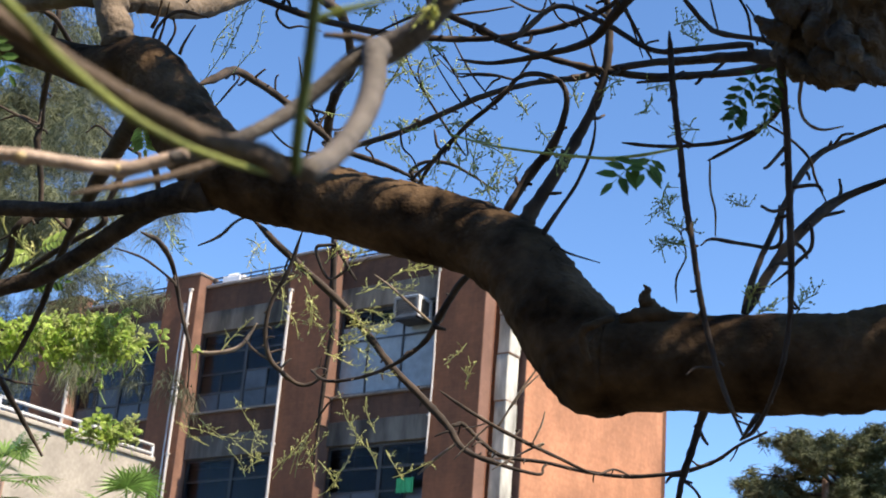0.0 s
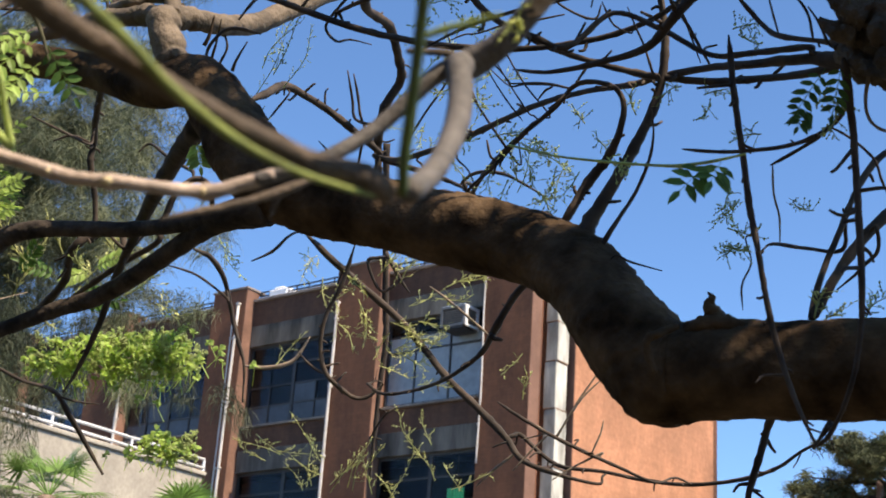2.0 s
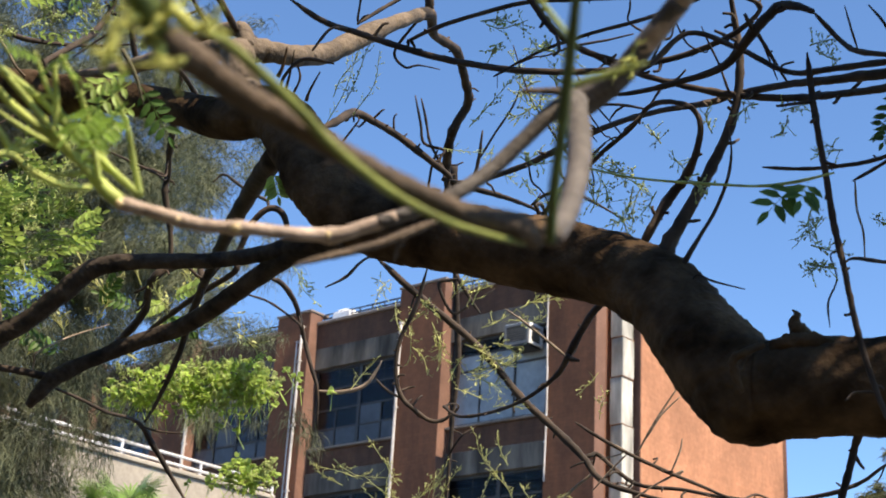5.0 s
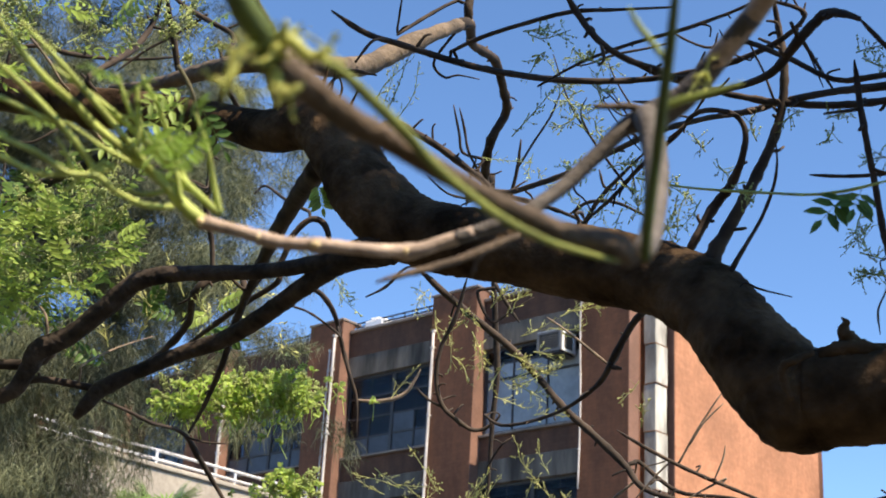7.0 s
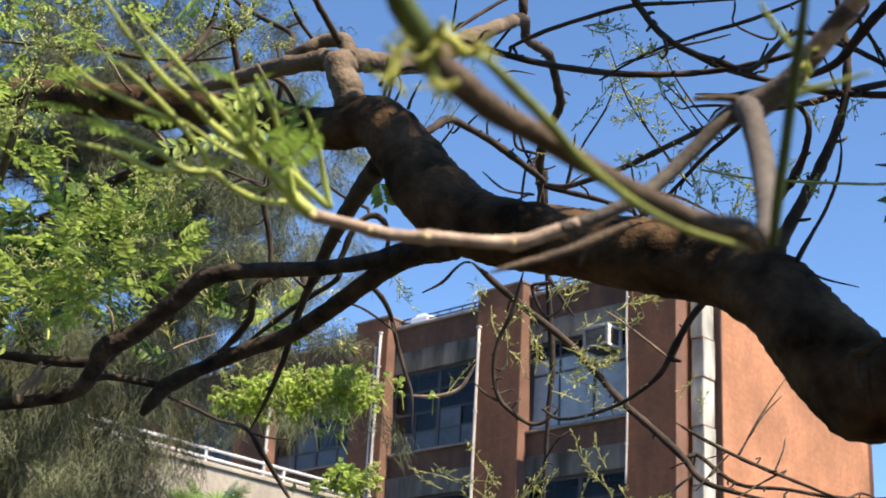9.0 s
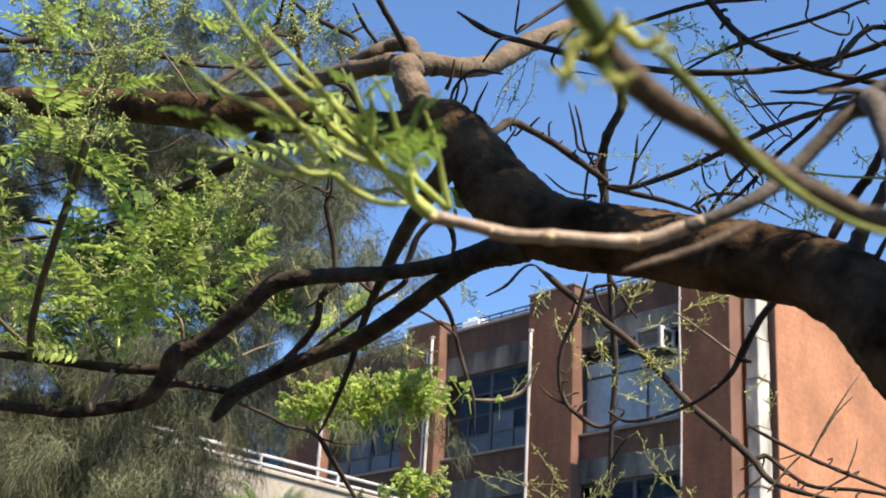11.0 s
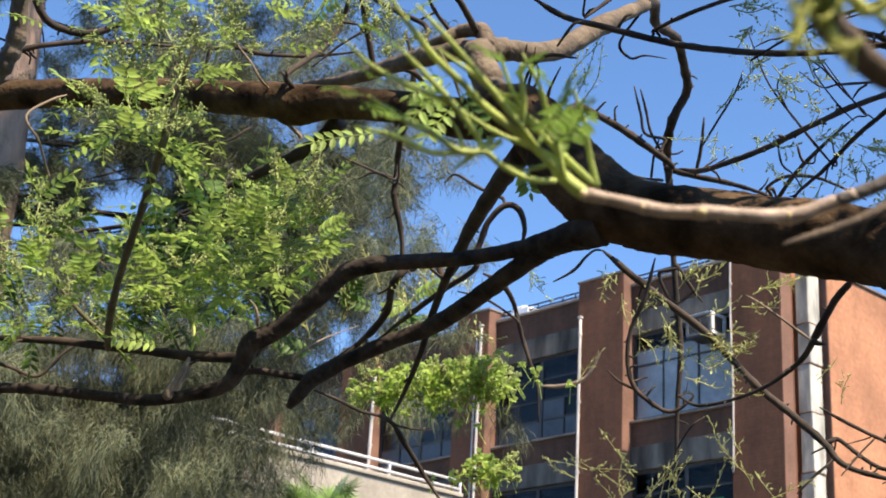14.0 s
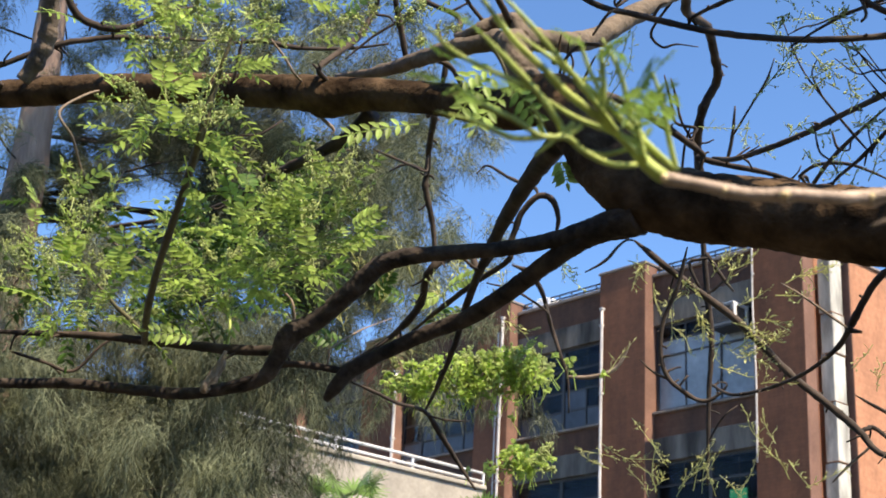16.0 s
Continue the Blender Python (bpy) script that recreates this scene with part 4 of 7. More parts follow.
limb(tree, "branch", M_BARK, [(-2.583, 3.425, 2.751, 0.0029), (-2.539, 3.461, 2.716, 0.0053), (-2.462, 3.519, 2.665, 0.0053), (-2.383, 3.574, 2.621, 0.0053), (-2.303, 3.652, 2.582, 0.0049), (-2.213, 3.711, 2.541, 0.0044), (-2.197, 3.796, 2.572, 0.0042), (-2.182, 3.882, 2.568, 0.0039)])
limb(tree, "twig", M_PALE, [(-2.442, 3.533, 2.654, 0.0035), (-2.438, 3.534, 2.662, 0.0037), (-2.433, 3.534, 2.667, 0.0039), (-2.376, 3.538, 2.754, 0.0034), (-2.325, 3.548, 2.826, 0.0029), (-2.286, 3.563, 2.883, 0.0020)])
limb(tree, "twig", M_PALE, [(-2.404, 3.536, 2.707, 0.0029), (-2.359, 3.541, 2.769, 0.0029), (-2.307, 3.565, 2.826, 0.0024)])
limb(tree, "twig", M_PALE, [(-2.462, 3.520, 2.660, 0.0029), (-2.504, 3.509, 2.621, 0.0029), (-2.563, 3.495, 2.558, 0.0029)])
limb(tree, "twig", M_PALE, [(-2.361, 3.597, 2.610, 0.0029), (-2.333, 3.601, 2.671, 0.0029), (-2.323, 3.600, 2.711, 0.0020)])
limb(tree, "twig", M_PALE, [(-2.344, 3.615, 2.602, 0.0030), (-2.342, 3.619, 2.612, 0.0032), (-2.338, 3.619, 2.618, 0.0034), (-2.405, 3.577, 2.574, 0.0029), (-2.466, 3.554, 2.534, 0.0029)])
limb(tree, "twig", M_PALE, [(-2.513, 3.480, 2.700, 0.0024), (-2.468, 3.515, 2.668, 0.0024), (-2.536, 3.485, 2.645, 0.0020)])
limb(tree, "twig", M_PALE, [(-2.765, 3.782, 2.707, 0.0038), (-2.772, 3.794, 2.704, 0.0041), (-2.780, 3.806, 2.697, 0.0043), (-2.842, 3.785, 2.645, 0.0048), (-2.895, 3.768, 2.593, 0.0043)])
# risers from the main limb, and the arching tangle over it
limb(tree, "branch", M_BARK, [(-1.546, 2.233, 2.640, 0.0185), (-1.524, 2.235, 2.689, 0.0147), (-1.484, 2.248, 2.761, 0.0115), (-1.450, 2.261, 2.831, 0.0107), (-1.416, 2.272, 2.909, 0.0090), (-1.391, 2.268, 2.982, 0.0086), (-1.378, 2.253, 3.058, 0.0082), (-1.382, 2.242, 3.131, 0.0078), (-1.369, 2.193, 3.205, 0.0069)], sides=8)
limb(tree, "branch", M_BARK, [(-1.616, 2.268, 2.700, 0.0090), (-1.586, 2.269, 2.744, 0.0090), (-1.553, 2.276, 2.798, 0.0100), (-1.507, 2.263, 2.829, 0.0090), (-1.463, 2.234, 2.867, 0.0071), (-1.447, 2.217, 2.910, 0.0058), (-1.463, 2.208, 2.945, 0.0054), (-1.506, 2.199, 2.965, 0.0054), (-1.560, 2.212, 2.975, 0.0050), (-1.621, 2.245, 2.961, 0.0050), (-1.747, 2.308, 2.952, 0.0053), (-1.894, 2.414, 2.955, 0.0056), (-2.003, 2.477, 2.953, 0.0052), (-2.047, 2.517, 2.949, 0.0048)], sides=8)
limb(tree, "twig", M_BARK, [(-1.532, 2.238, 2.564, 0.0050), (-1.506, 2.228, 2.599, 0.0053), (-1.479, 2.216, 2.633, 0.0056), (-1.459, 2.233, 2.682, 0.0039), (-1.437, 2.254, 2.738, 0.0035), (-1.404, 2.243, 2.791, 0.0031), (-1.387, 2.229, 2.835, 0.0026), (-1.379, 2.208, 2.878, 0.0022)])
limb(tree, "branch", M_BARK, [(-2.761, 3.009, 3.416, 0.0081), (-2.658, 2.975, 3.368, 0.0086), (-2.458, 2.876, 3.310, 0.0082), (-2.332, 2.835, 3.293, 0.0080), (-2.126, 2.723, 3.248, 0.0076), (-1.893, 2.572, 3.177, 0.0070), (-1.671, 2.428, 3.089, 0.0065), (-1.501, 2.336, 3.020, 0.0071), (-1.416, 2.307, 3.002, 0.0074), (-1.246, 2.186, 2.920, 0.0073), (-1.141, 2.134, 2.874, 0.0082), (-1.031, 2.079, 2.827, 0.0103), (-0.920, 2.025, 2.776, 0.0161), (-0.922, 2.006, 2.783, 0.0153), (-0.923, 1.989, 2.784, 0.0145)], sides=8)
limb(tree, "branch", M_BARK, [(-1.682, 2.178, 3.116, 0.0057), (-1.628, 2.225, 3.087, 0.0061), (-1.549, 2.253, 3.048, 0.0061), (-1.468, 2.274, 3.012, 0.0069), (-1.390, 2.272, 2.977, 0.0072), (-1.292, 2.275, 2.944, 0.0071), (-1.176, 2.228, 2.897, 0.0068), (-1.063, 2.174, 2.852, 0.0074), (-0.963, 2.109, 2.815, 0.0087), (-0.976, 2.084, 2.816, 0.0082), (-0.989, 2.059, 2.808, 0.0078)], sides=8)
limb(tree, "branch", M_BARK, [(-2.352, 1.937, 3.361, 0.0063), (-2.318, 2.016, 3.329, 0.0069), (-2.226, 2.047, 3.281, 0.0073), (-2.123, 2.082, 3.228, 0.0076), (-2.031, 2.103, 3.183, 0.0075), (-1.894, 2.094, 3.116, 0.0072), (-1.749, 2.081, 3.053, 0.0070), (-1.655, 2.163, 3.063, 0.0060), (-1.530, 2.181, 3.051, 0.0059), (-1.434, 2.193, 3.055, 0.0059), (-1.340, 2.180, 3.061, 0.0058), (-1.292, 2.180, 3.097, 0.0053), (-1.321, 2.139, 3.112, 0.0051), (-1.350, 2.099, 3.108, 0.0048)], sides=8)
limb(tree, "branch", M_BARK, [(-1.620, 1.854, 3.105, 0.0061), (-1.611, 1.889, 3.070, 0.0070), (-1.578, 1.907, 3.012, 0.0069), (-1.533, 1.932, 2.968, 0.0059), (-1.488, 1.967, 2.946, 0.0059), (-1.441, 2.007, 2.932, 0.0059), (-1.377, 2.057, 3.009, 0.0052), (-1.284, 2.082, 2.957, 0.0051), (-1.199, 2.096, 2.891, 0.0050), (-1.117, 2.085, 2.866, 0.0057), (-0.991, 2.035, 2.819, 0.0062), (-0.990, 2.047, 2.814, 0.0058), (-0.989, 2.059, 2.808, 0.0055)], sides=8)
limb(tree, "branch", M_BARK, [(-2.112, 2.085, 3.223, 0.0036), (-2.105, 2.083, 3.232, 0.0038), (-2.098, 2.081, 3.239, 0.0041), (-1.976, 2.042, 3.215, 0.0049), (-1.859, 2.049, 3.213, 0.0048), (-1.746, 2.054, 3.202, 0.0048), (-1.618, 2.030, 3.149, 0.0041), (-1.522, 2.083, 3.147, 0.0037)])
limb(tree, "twig", M_BARK, [(-2.097, 2.080, 3.241, 0.0046), (-2.095, 2.097, 3.220, 0.0030)])
limb(tree, "branch", M_BARK, [(-1.767, 2.083, 3.061, 0.0020), (-1.782, 2.046, 3.052, 0.0019), (-1.796, 2.011, 3.026, 0.0018), (-1.705, 2.038, 3.065, 0.0032), (-1.583, 2.036, 3.065, 0.0036), (-1.477, 2.030, 3.053, 0.0040), (-1.399, 2.079, 3.087, 0.0040), (-1.350, 2.099, 3.108, 0.0040)])
limb(tree, "branch", M_BARK, [(-1.591, 2.046, 2.944, 0.0036), (-1.502, 2.044, 2.914, 0.0044), (-1.395, 2.064, 2.917, 0.0060), (-1.299, 2.054, 2.917, 0.0076), (-1.220, 2.012, 2.938, 0.0091), (-1.172, 2.012, 2.971, 0.0090), (-1.134, 2.001, 2.956, 0.0086), (-1.097, 1.992, 2.928, 0.0081)], sides=8)
limb(tree, "branch", M_BARK, [(-1.097, 1.992, 2.928, 0.0044), (-1.070, 2.031, 2.884, 0.0048), (-1.030, 2.012, 2.840, 0.0047), (-0.955, 1.998, 2.802, 0.0041), (-0.892, 1.979, 2.766, 0.0052), (-0.906, 2.003, 2.775, 0.0049), (-0.920, 2.025, 2.776, 0.0046)])
limb(tree, "branch", M_BARK, [(-1.278, 2.102, 3.028, 0.0043), (-1.265, 2.132, 2.991, 0.0039), (-1.253, 2.164, 2.950, 0.0034), (-1.241, 2.187, 2.916, 0.0030)])
limb(tree, "twig", M_BARK, [(-1.268, 2.117, 3.014, 0.0021), (-1.263, 2.151, 2.964, 0.0021), (-1.259, 2.175, 2.928, 0.0017)])
limb(tree, "twig", M_BARK, [(-1.394, 2.269, 2.973, 0.0024), (-1.390, 2.244, 2.972, 0.0025), (-1.385, 2.219, 2.963, 0.0027), (-1.388, 2.191, 3.006, 0.0022), (-1.394, 2.167, 3.039, 0.0022), (-1.396, 2.138, 3.069, 0.0018)])
limb(tree, "twig", M_BARK, [(-1.522, 2.083, 3.147, 0.0021), (-1.532, 2.098, 3.136, 0.0022), (-1.546, 2.117, 3.117, 0.0023), (-1.517, 2.156, 3.096, 0.0028), (-1.496, 2.185, 3.097, 0.0028), (-1.483, 2.183, 3.124, 0.0023)])
limb(tree, "twig", M_BARK, [(-1.435, 2.108, 3.078, 0.0022), (-1.428, 2.140, 3.042, 0.0022), (-1.406, 2.166, 3.029, 0.0018), (-1.400, 2.168, 3.033, 0.0019), (-1.393, 2.170, 3.035, 0.0020)])
limb(tree, "twig", M_BARK, [(-1.561, 2.214, 2.970, 0.0023), (-1.656, 2.251, 3.024, 0.0029), (-1.770, 2.289, 3.071, 0.0025)])
limb(tree, "twig", M_BARK, [(-1.560, 2.212, 2.975, 0.0023), (-1.535, 2.213, 3.006, 0.0028), (-1.531, 2.216, 3.019, 0.0032)])
limb(tree, "twig", M_BARK, [(-1.770, 2.289, 3.071, 0.0020), (-1.792, 2.253, 3.108, 0.0020), (-1.817, 2.222, 3.134, 0.0015)])
limb(tree, "twig", M_BARK, [(-1.684, 2.276, 2.956, 0.0020), (-1.692, 2.268, 2.967, 0.0020), (-1.700, 2.259, 2.972, 0.0019), (-1.719, 2.219, 3.020, 0.0019), (-1.736, 2.178, 3.071, 0.0019)])
limb(tree, "twig", M_BARK, [(-1.766, 2.333, 3.001, 0.0020), (-1.788, 2.295, 3.044, 0.0020), (-1.806, 2.252, 3.097, 0.0015), (-1.798, 2.252, 3.104, 0.0017), (-1.792, 2.253, 3.108, 0.0020)])
limb(tree, "twig", M_BARK, [(-2.014, 2.416, 3.052, 0.0026), (-2.018, 2.436, 3.012, 0.0026), (-2.006, 2.454, 2.994, 0.0021), (-1.997, 2.461, 2.978, 0.0020), (-1.990, 2.470, 2.954, 0.0020)])
limb(tree, "twig", M_BARK, [(-1.030, 2.011, 2.842, 0.0020), (-1.031, 1.991, 2.874, 0.0020), (-1.031, 1.971, 2.906, 0.0016)])
limb(tree, "twig", M_BARK, [(-0.963, 1.994, 2.804, 0.0027), (-0.962, 1.970, 2.843, 0.0027), (-0.979, 1.944, 2.877, 0.0023)])
limb(tree, "twig", M_BARK, [(-0.892, 1.979, 2.766, 0.0020), (-0.899, 1.952, 2.762, 0.0021), (-0.907, 1.926, 2.745, 0.0022), (-0.915, 1.905, 2.777, 0.0022), (-0.925, 1.887, 2.800, 0.0018)])
# burl and hanging shoots on the near side
limb(tree, "burl", M_BURL, [(-0.891, 1.973, 2.748, 0.0232), (-0.845, 1.939, 2.729, 0.0498), (-0.794, 1.899, 2.721, 0.0665), (-0.744, 1.880, 2.717, 0.0786), (-0.688, 1.867, 2.723, 0.0865), (-0.618, 1.873, 2.775, 0.0826), (-0.530, 1.856, 2.832, 0.0739), (-0.412, 1.825, 2.902, 0.0651)], label="rough shaggy burl where shoots crowd together", sides=14, rough=0.45, pieces=5)
limb(tree, "shard", M_BURL, [(-0.869, 1.885, 2.704, 0.0177), (-0.825, 1.867, 2.656, 0.0130), (-0.774, 1.844, 2.619, 0.0051)], sides=8, rough=0.35)
limb(tree, "shard", M_BURL, [(-0.832, 1.839, 2.700, 0.0218), (-0.860, 1.824, 2.710, 0.0130), (-0.876, 1.809, 2.725, 0.0043)], sides=8, rough=0.35)
limb(tree, "shard", M_BURL, [(-0.793, 1.851, 2.660, 0.0258), (-0.758, 1.847, 2.621, 0.0170), (-0.716, 1.817, 2.588, 0.0058)], sides=8, rough=0.35)
limb(tree, "shard", M_BURL, [(-0.746, 1.836, 2.649, 0.0212), (-0.706, 1.815, 2.597, 0.0124), (-0.690, 1.829, 2.578, 0.0041)], sides=8, rough=0.35)
limb(tree, "shard", M_BURL, [(-0.811, 1.833, 2.721, 0.0261), (-0.838, 1.814, 2.738, 0.0173), (-0.856, 1.794, 2.760, 0.0087)], sides=8, rough=0.35)
limb(tree, "shard", M_BURL, [(-0.740, 1.778, 2.647, 0.0207), (-0.715, 1.770, 2.609, 0.0122), (-0.707, 1.771, 2.590, 0.0040)], sides=8, rough=0.35)
limb(tree, "branch", M_BARK, [(-0.860, 1.858, 2.680, 0.0077), (-0.863, 1.878, 2.644, 0.0070), (-0.869, 1.907, 2.584, 0.0059), (-0.872, 1.921, 2.507, 0.0058), (-0.875, 1.933, 2.424, 0.0058), (-0.882, 1.951, 2.343, 0.0051), (-0.894, 1.968, 2.290, 0.0044), (-0.910, 1.980, 2.236, 0.0040), (-0.941, 2.005, 2.191, 0.0035), (-0.976, 2.034, 2.163, 0.0048), (-1.002, 2.048, 2.155, 0.0036)], sides=8)
limb(tree, "branch", M_BARK, [(-1.104, 1.978, 2.846, 0.0039), (-1.111, 2.000, 2.805, 0.0059), (-1.108, 2.011, 2.725, 0.0058), (-1.106, 2.033, 2.641, 0.0058), (-1.103, 2.047, 2.564, 0.0057), (-1.095, 2.060, 2.489, 0.0053), (-1.092, 2.080, 2.417, 0.0053), (-1.084, 2.093, 2.353, 0.0052), (-1.068, 2.098, 2.287, 0.0048), (-1.050, 2.096, 2.238, 0.0047), (-1.022, 2.077, 2.186, 0.0036), (-0.999, 2.050, 2.155, 0.0032)], sides=8)
limb(tree, "branch", M_BARK, [(-1.098, 2.260, 2.434, 0.0071), (-1.095, 2.314, 2.534, 0.0057), (-1.075, 2.345, 2.617, 0.0058), (-1.059, 2.375, 2.691, 0.0055), (-1.049, 2.411, 2.748, 0.0065), (-1.031, 2.449, 2.799, 0.0066), (-0.994, 2.499, 2.841, 0.0062), (-0.882, 2.563, 2.902, 0.0054)], sides=8)
limb(tree, "branch", M_BARK, [(-1.095, 2.263, 2.430, 0.0095), (-1.066, 2.282, 2.498, 0.0088), (-1.039, 2.320, 2.570, 0.0098), (-1.001, 2.361, 2.636, 0.0100), (-0.966, 2.408, 2.685, 0.0085), (-0.849, 2.428, 2.723, 0.0068)], sides=8)
limb(tree, "twig", M_BARK, [(-1.020, 2.341, 2.603, 0.0030), (-1.008, 2.330, 2.606, 0.0031), (-0.996, 2.320, 2.604, 0.0033), (-1.001, 2.334, 2.567, 0.0037), (-1.025, 2.335, 2.546, 0.0037), (-1.046, 2.335, 2.528, 0.0033), (-1.077, 2.332, 2.506, 0.0025)])
limb(tree, "twig", M_BARK, [(-1.063, 2.367, 2.672, 0.0036), (-1.095, 2.427, 2.671, 0.0038), (-1.128, 2.487, 2.643, 0.0040), (-1.223, 2.549, 2.685, 0.0037), (-1.362, 2.692, 2.770, 0.0039), (-1.386, 2.688, 2.758, 0.0029)])
limb(tree, "branch", M_BARK, [(-1.258, 2.104, 2.724, 0.0033), (-1.196, 2.114, 2.709, 0.0032), (-1.132, 2.113, 2.696, 0.0036), (-1.050, 2.092, 2.679, 0.0039), (-0.985, 2.059, 2.671, 0.0038), (-0.929, 2.018, 2.675, 0.0044), (-0.924, 2.022, 2.734, 0.0042), (-0.920, 2.025, 2.776, 0.0040)])
limb(tree, "twig", M_BARK, [(-1.106, 2.135, 2.672, 0.0028), (-1.064, 2.123, 2.678, 0.0032), (-1.004, 2.103, 2.688, 0.0031), (-1.010, 2.089, 2.684, 0.0030), (-1.017, 2.075, 2.675, 0.0028)])
limb(tree, "twig", M_PALE, [(-1.103, 2.137, 2.672, 0.0024), (-1.110, 2.155, 2.627, 0.0020), (-1.108, 2.171, 2.591, 0.0020), (-1.115, 2.187, 2.552, 0.0020)])
limb(tree, "twig", M_PALE, [(-0.861, 1.868, 2.663, 0.0032), (-0.846, 1.873, 2.665, 0.0033), (-0.830, 1.877, 2.664, 0.0034), (-0.844, 1.896, 2.620, 0.0028), (-0.842, 1.911, 2.593, 0.0025), (-0.822, 1.924, 2.579, 0.0025), (-0.791, 1.932, 2.581, 0.0021)])
limb(tree, "twig", M_BARK, [(-0.964, 2.043, 2.673, 0.0021), (-0.940, 2.075, 2.659, 0.0022), (-0.914, 2.105, 2.628, 0.0023), (-0.909, 2.122, 2.595, 0.0023), (-0.899, 2.141, 2.560, 0.0019)])
limb(tree, "twig", M_BARK, [(-1.150, 2.116, 2.413, 0.0015), (-1.145, 2.103, 2.451, 0.0019), (-1.125, 2.097, 2.486, 0.0015), (-1.127, 2.081, 2.521, 0.0015), (-1.113, 2.069, 2.522, 0.0018), (-1.099, 2.056, 2.518, 0.0020)])
limb(tree, "twig", M_BARK, [(-1.507, 2.235, 2.533, 0.0020), (-1.476, 2.214, 2.561, 0.0018), (-1.447, 2.197, 2.589, 0.0017), (-1.422, 2.215, 2.578, 0.0021), (-1.374, 2.246, 2.563, 0.0017)])
limb(tree, "stub", M_BARK, [(-1.261, 2.233, 2.402, 0.0403), (-1.250, 2.217, 2.427, 0.0311), (-1.246, 2.200, 2.446, 0.0190), (-1.250, 2.194, 2.462, 0.0110), (-1.245, 2.190, 2.474, 0.0075), (-1.251, 2.186, 2.483, 0.0015)], label="short snapped stub", sides=12, rough=0.6)
limb(tree, "stub", M_BARK, [(-1.246, 2.225, 2.413, 0.0301), (-1.234, 2.221, 2.435, 0.0181), (-1.225, 2.221, 2.448, 0.0061)], label="short snapped stub", sides=12, rough=0.6)
limb(tree, "bark_ridge", M_BARK, [(-1.235, 2.215, 2.415, 0.024), (-1.190, 2.226, 2.410, 0.022), (-1.140, 2.238, 2.402, 0.015)], label="swollen bark below a snapped stub", sides=12, rough=0.4)
limb(tree, "bark_lip", M_BARK, [(-1.293, 2.158, 2.418, 0.0060), (-1.310, 2.128, 2.400, 0.0079), (-1.332, 2.122, 2.387, 0.0079), (-1.333, 2.131, 2.362, 0.0069), (-1.324, 2.139, 2.334, 0.0039)], label="raised lip of healed bark", sides=10, rough=0.3)
limb(tree, "bark_ridge", M_BARK, [(-1.295, 2.190, 2.424, 0.0130), (-1.254, 2.194, 2.429, 0.0170), (-1.220, 2.200, 2.424, 0.0149), (-1.190, 2.214, 2.416, 0.0099)], label="swollen bark below a snapped stub", sides=12, rough=0.3)
limb(tree, "main_knob", M_BARK, [(-1.381, 2.215, 2.355, 0.0610), (-1.368, 2.224, 2.314, 0.0487), (-1.364, 2.234, 2.289, 0.0223), (-1.363, 2.238, 2.276, 0.0081)], sides=12, rough=0.15)
limb(tree, "branch", M_BARK, [(-1.217, 2.255, 2.356, 0.0070), (-1.228, 2.346, 2.367, 0.0072), (-1.240, 2.437, 2.356, 0.0076), (-1.302, 2.532, 2.337, 0.0076), (-1.328, 2.539, 2.270, 0.0071), (-1.352, 2.546, 2.208, 0.0067), (-1.364, 2.549, 2.136, 0.0062)], sides=8)
limb(tree, "twig", M_BARK, [(-1.346, 2.546, 2.218, 0.0031), (-1.328, 2.556, 2.203, 0.0027), (-1.313, 2.563, 2.177, 0.0027)])
limb(tree, "twig", M_BARK, [(-0.967, 2.027, 2.170, 0.0050), (-0.969, 2.029, 2.178, 0.0053), (-0.970, 2.031, 2.183, 0.0055), (-0.997, 2.030, 2.147, 0.0035)])
# arching twigs between the upper limb and the main limb
limb(tree, "branch", M_BARK, [(-2.971, 2.660, 3.499, 0.0080), (-2.994, 2.745, 3.565, 0.0123), (-3.075, 2.893, 3.680, 0.0128), (-3.093, 3.012, 3.701, 0.0116), (-3.110, 3.138, 3.710, 0.0118), (-3.065, 3.205, 3.663, 0.0118), (-3.068, 3.358, 3.639, 0.0098), (-3.107, 3.384, 3.646, 0.0106), (-2.996, 3.419, 3.596, 0.0098), (-2.858, 3.413, 3.529, 0.0088), (-2.739, 3.394, 3.459, 0.0079), (-2.652, 3.353, 3.393, 0.0071)], sides=8)
limb(tree, "twig", M_BARK, [(-2.652, 3.353, 3.393, 0.0049), (-2.609, 3.261, 3.393, 0.0051), (-2.567, 3.170, 3.354, 0.0054), (-2.467, 3.109, 3.339, 0.0053), (-2.351, 3.070, 3.295, 0.0052), (-2.245, 3.037, 3.225, 0.0044), (-2.191, 3.083, 3.184, 0.0038)])
limb(tree, "twig", M_BARK, [(-2.567, 3.170, 3.354, 0.0055), (-2.563, 3.183, 3.338, 0.0058), (-2.558, 3.197, 3.315, 0.0061), (-2.389, 3.046, 3.303, 0.0058), (-2.208, 2.903, 3.282, 0.0055), (-2.036, 2.760, 3.246, 0.0047)])
limb(tree, "twig", M_BARK, [(-2.261, 2.869, 3.295, 0.0037), (-2.261, 2.892, 3.254, 0.0037), (-2.238, 2.908, 3.245, 0.0025), (-2.234, 2.914, 3.268, 0.0023), (-2.230, 2.921, 3.284, 0.0022)])
limb(tree, "twig", M_BARK, [(-3.089, 3.186, 3.874, 0.0038), (-3.099, 3.233, 3.792, 0.0045), (-3.106, 3.265, 3.733, 0.0053), (-3.058, 3.309, 3.714, 0.0053), (-3.063, 3.304, 3.687, 0.0050), (-3.066, 3.300, 3.648, 0.0047)])
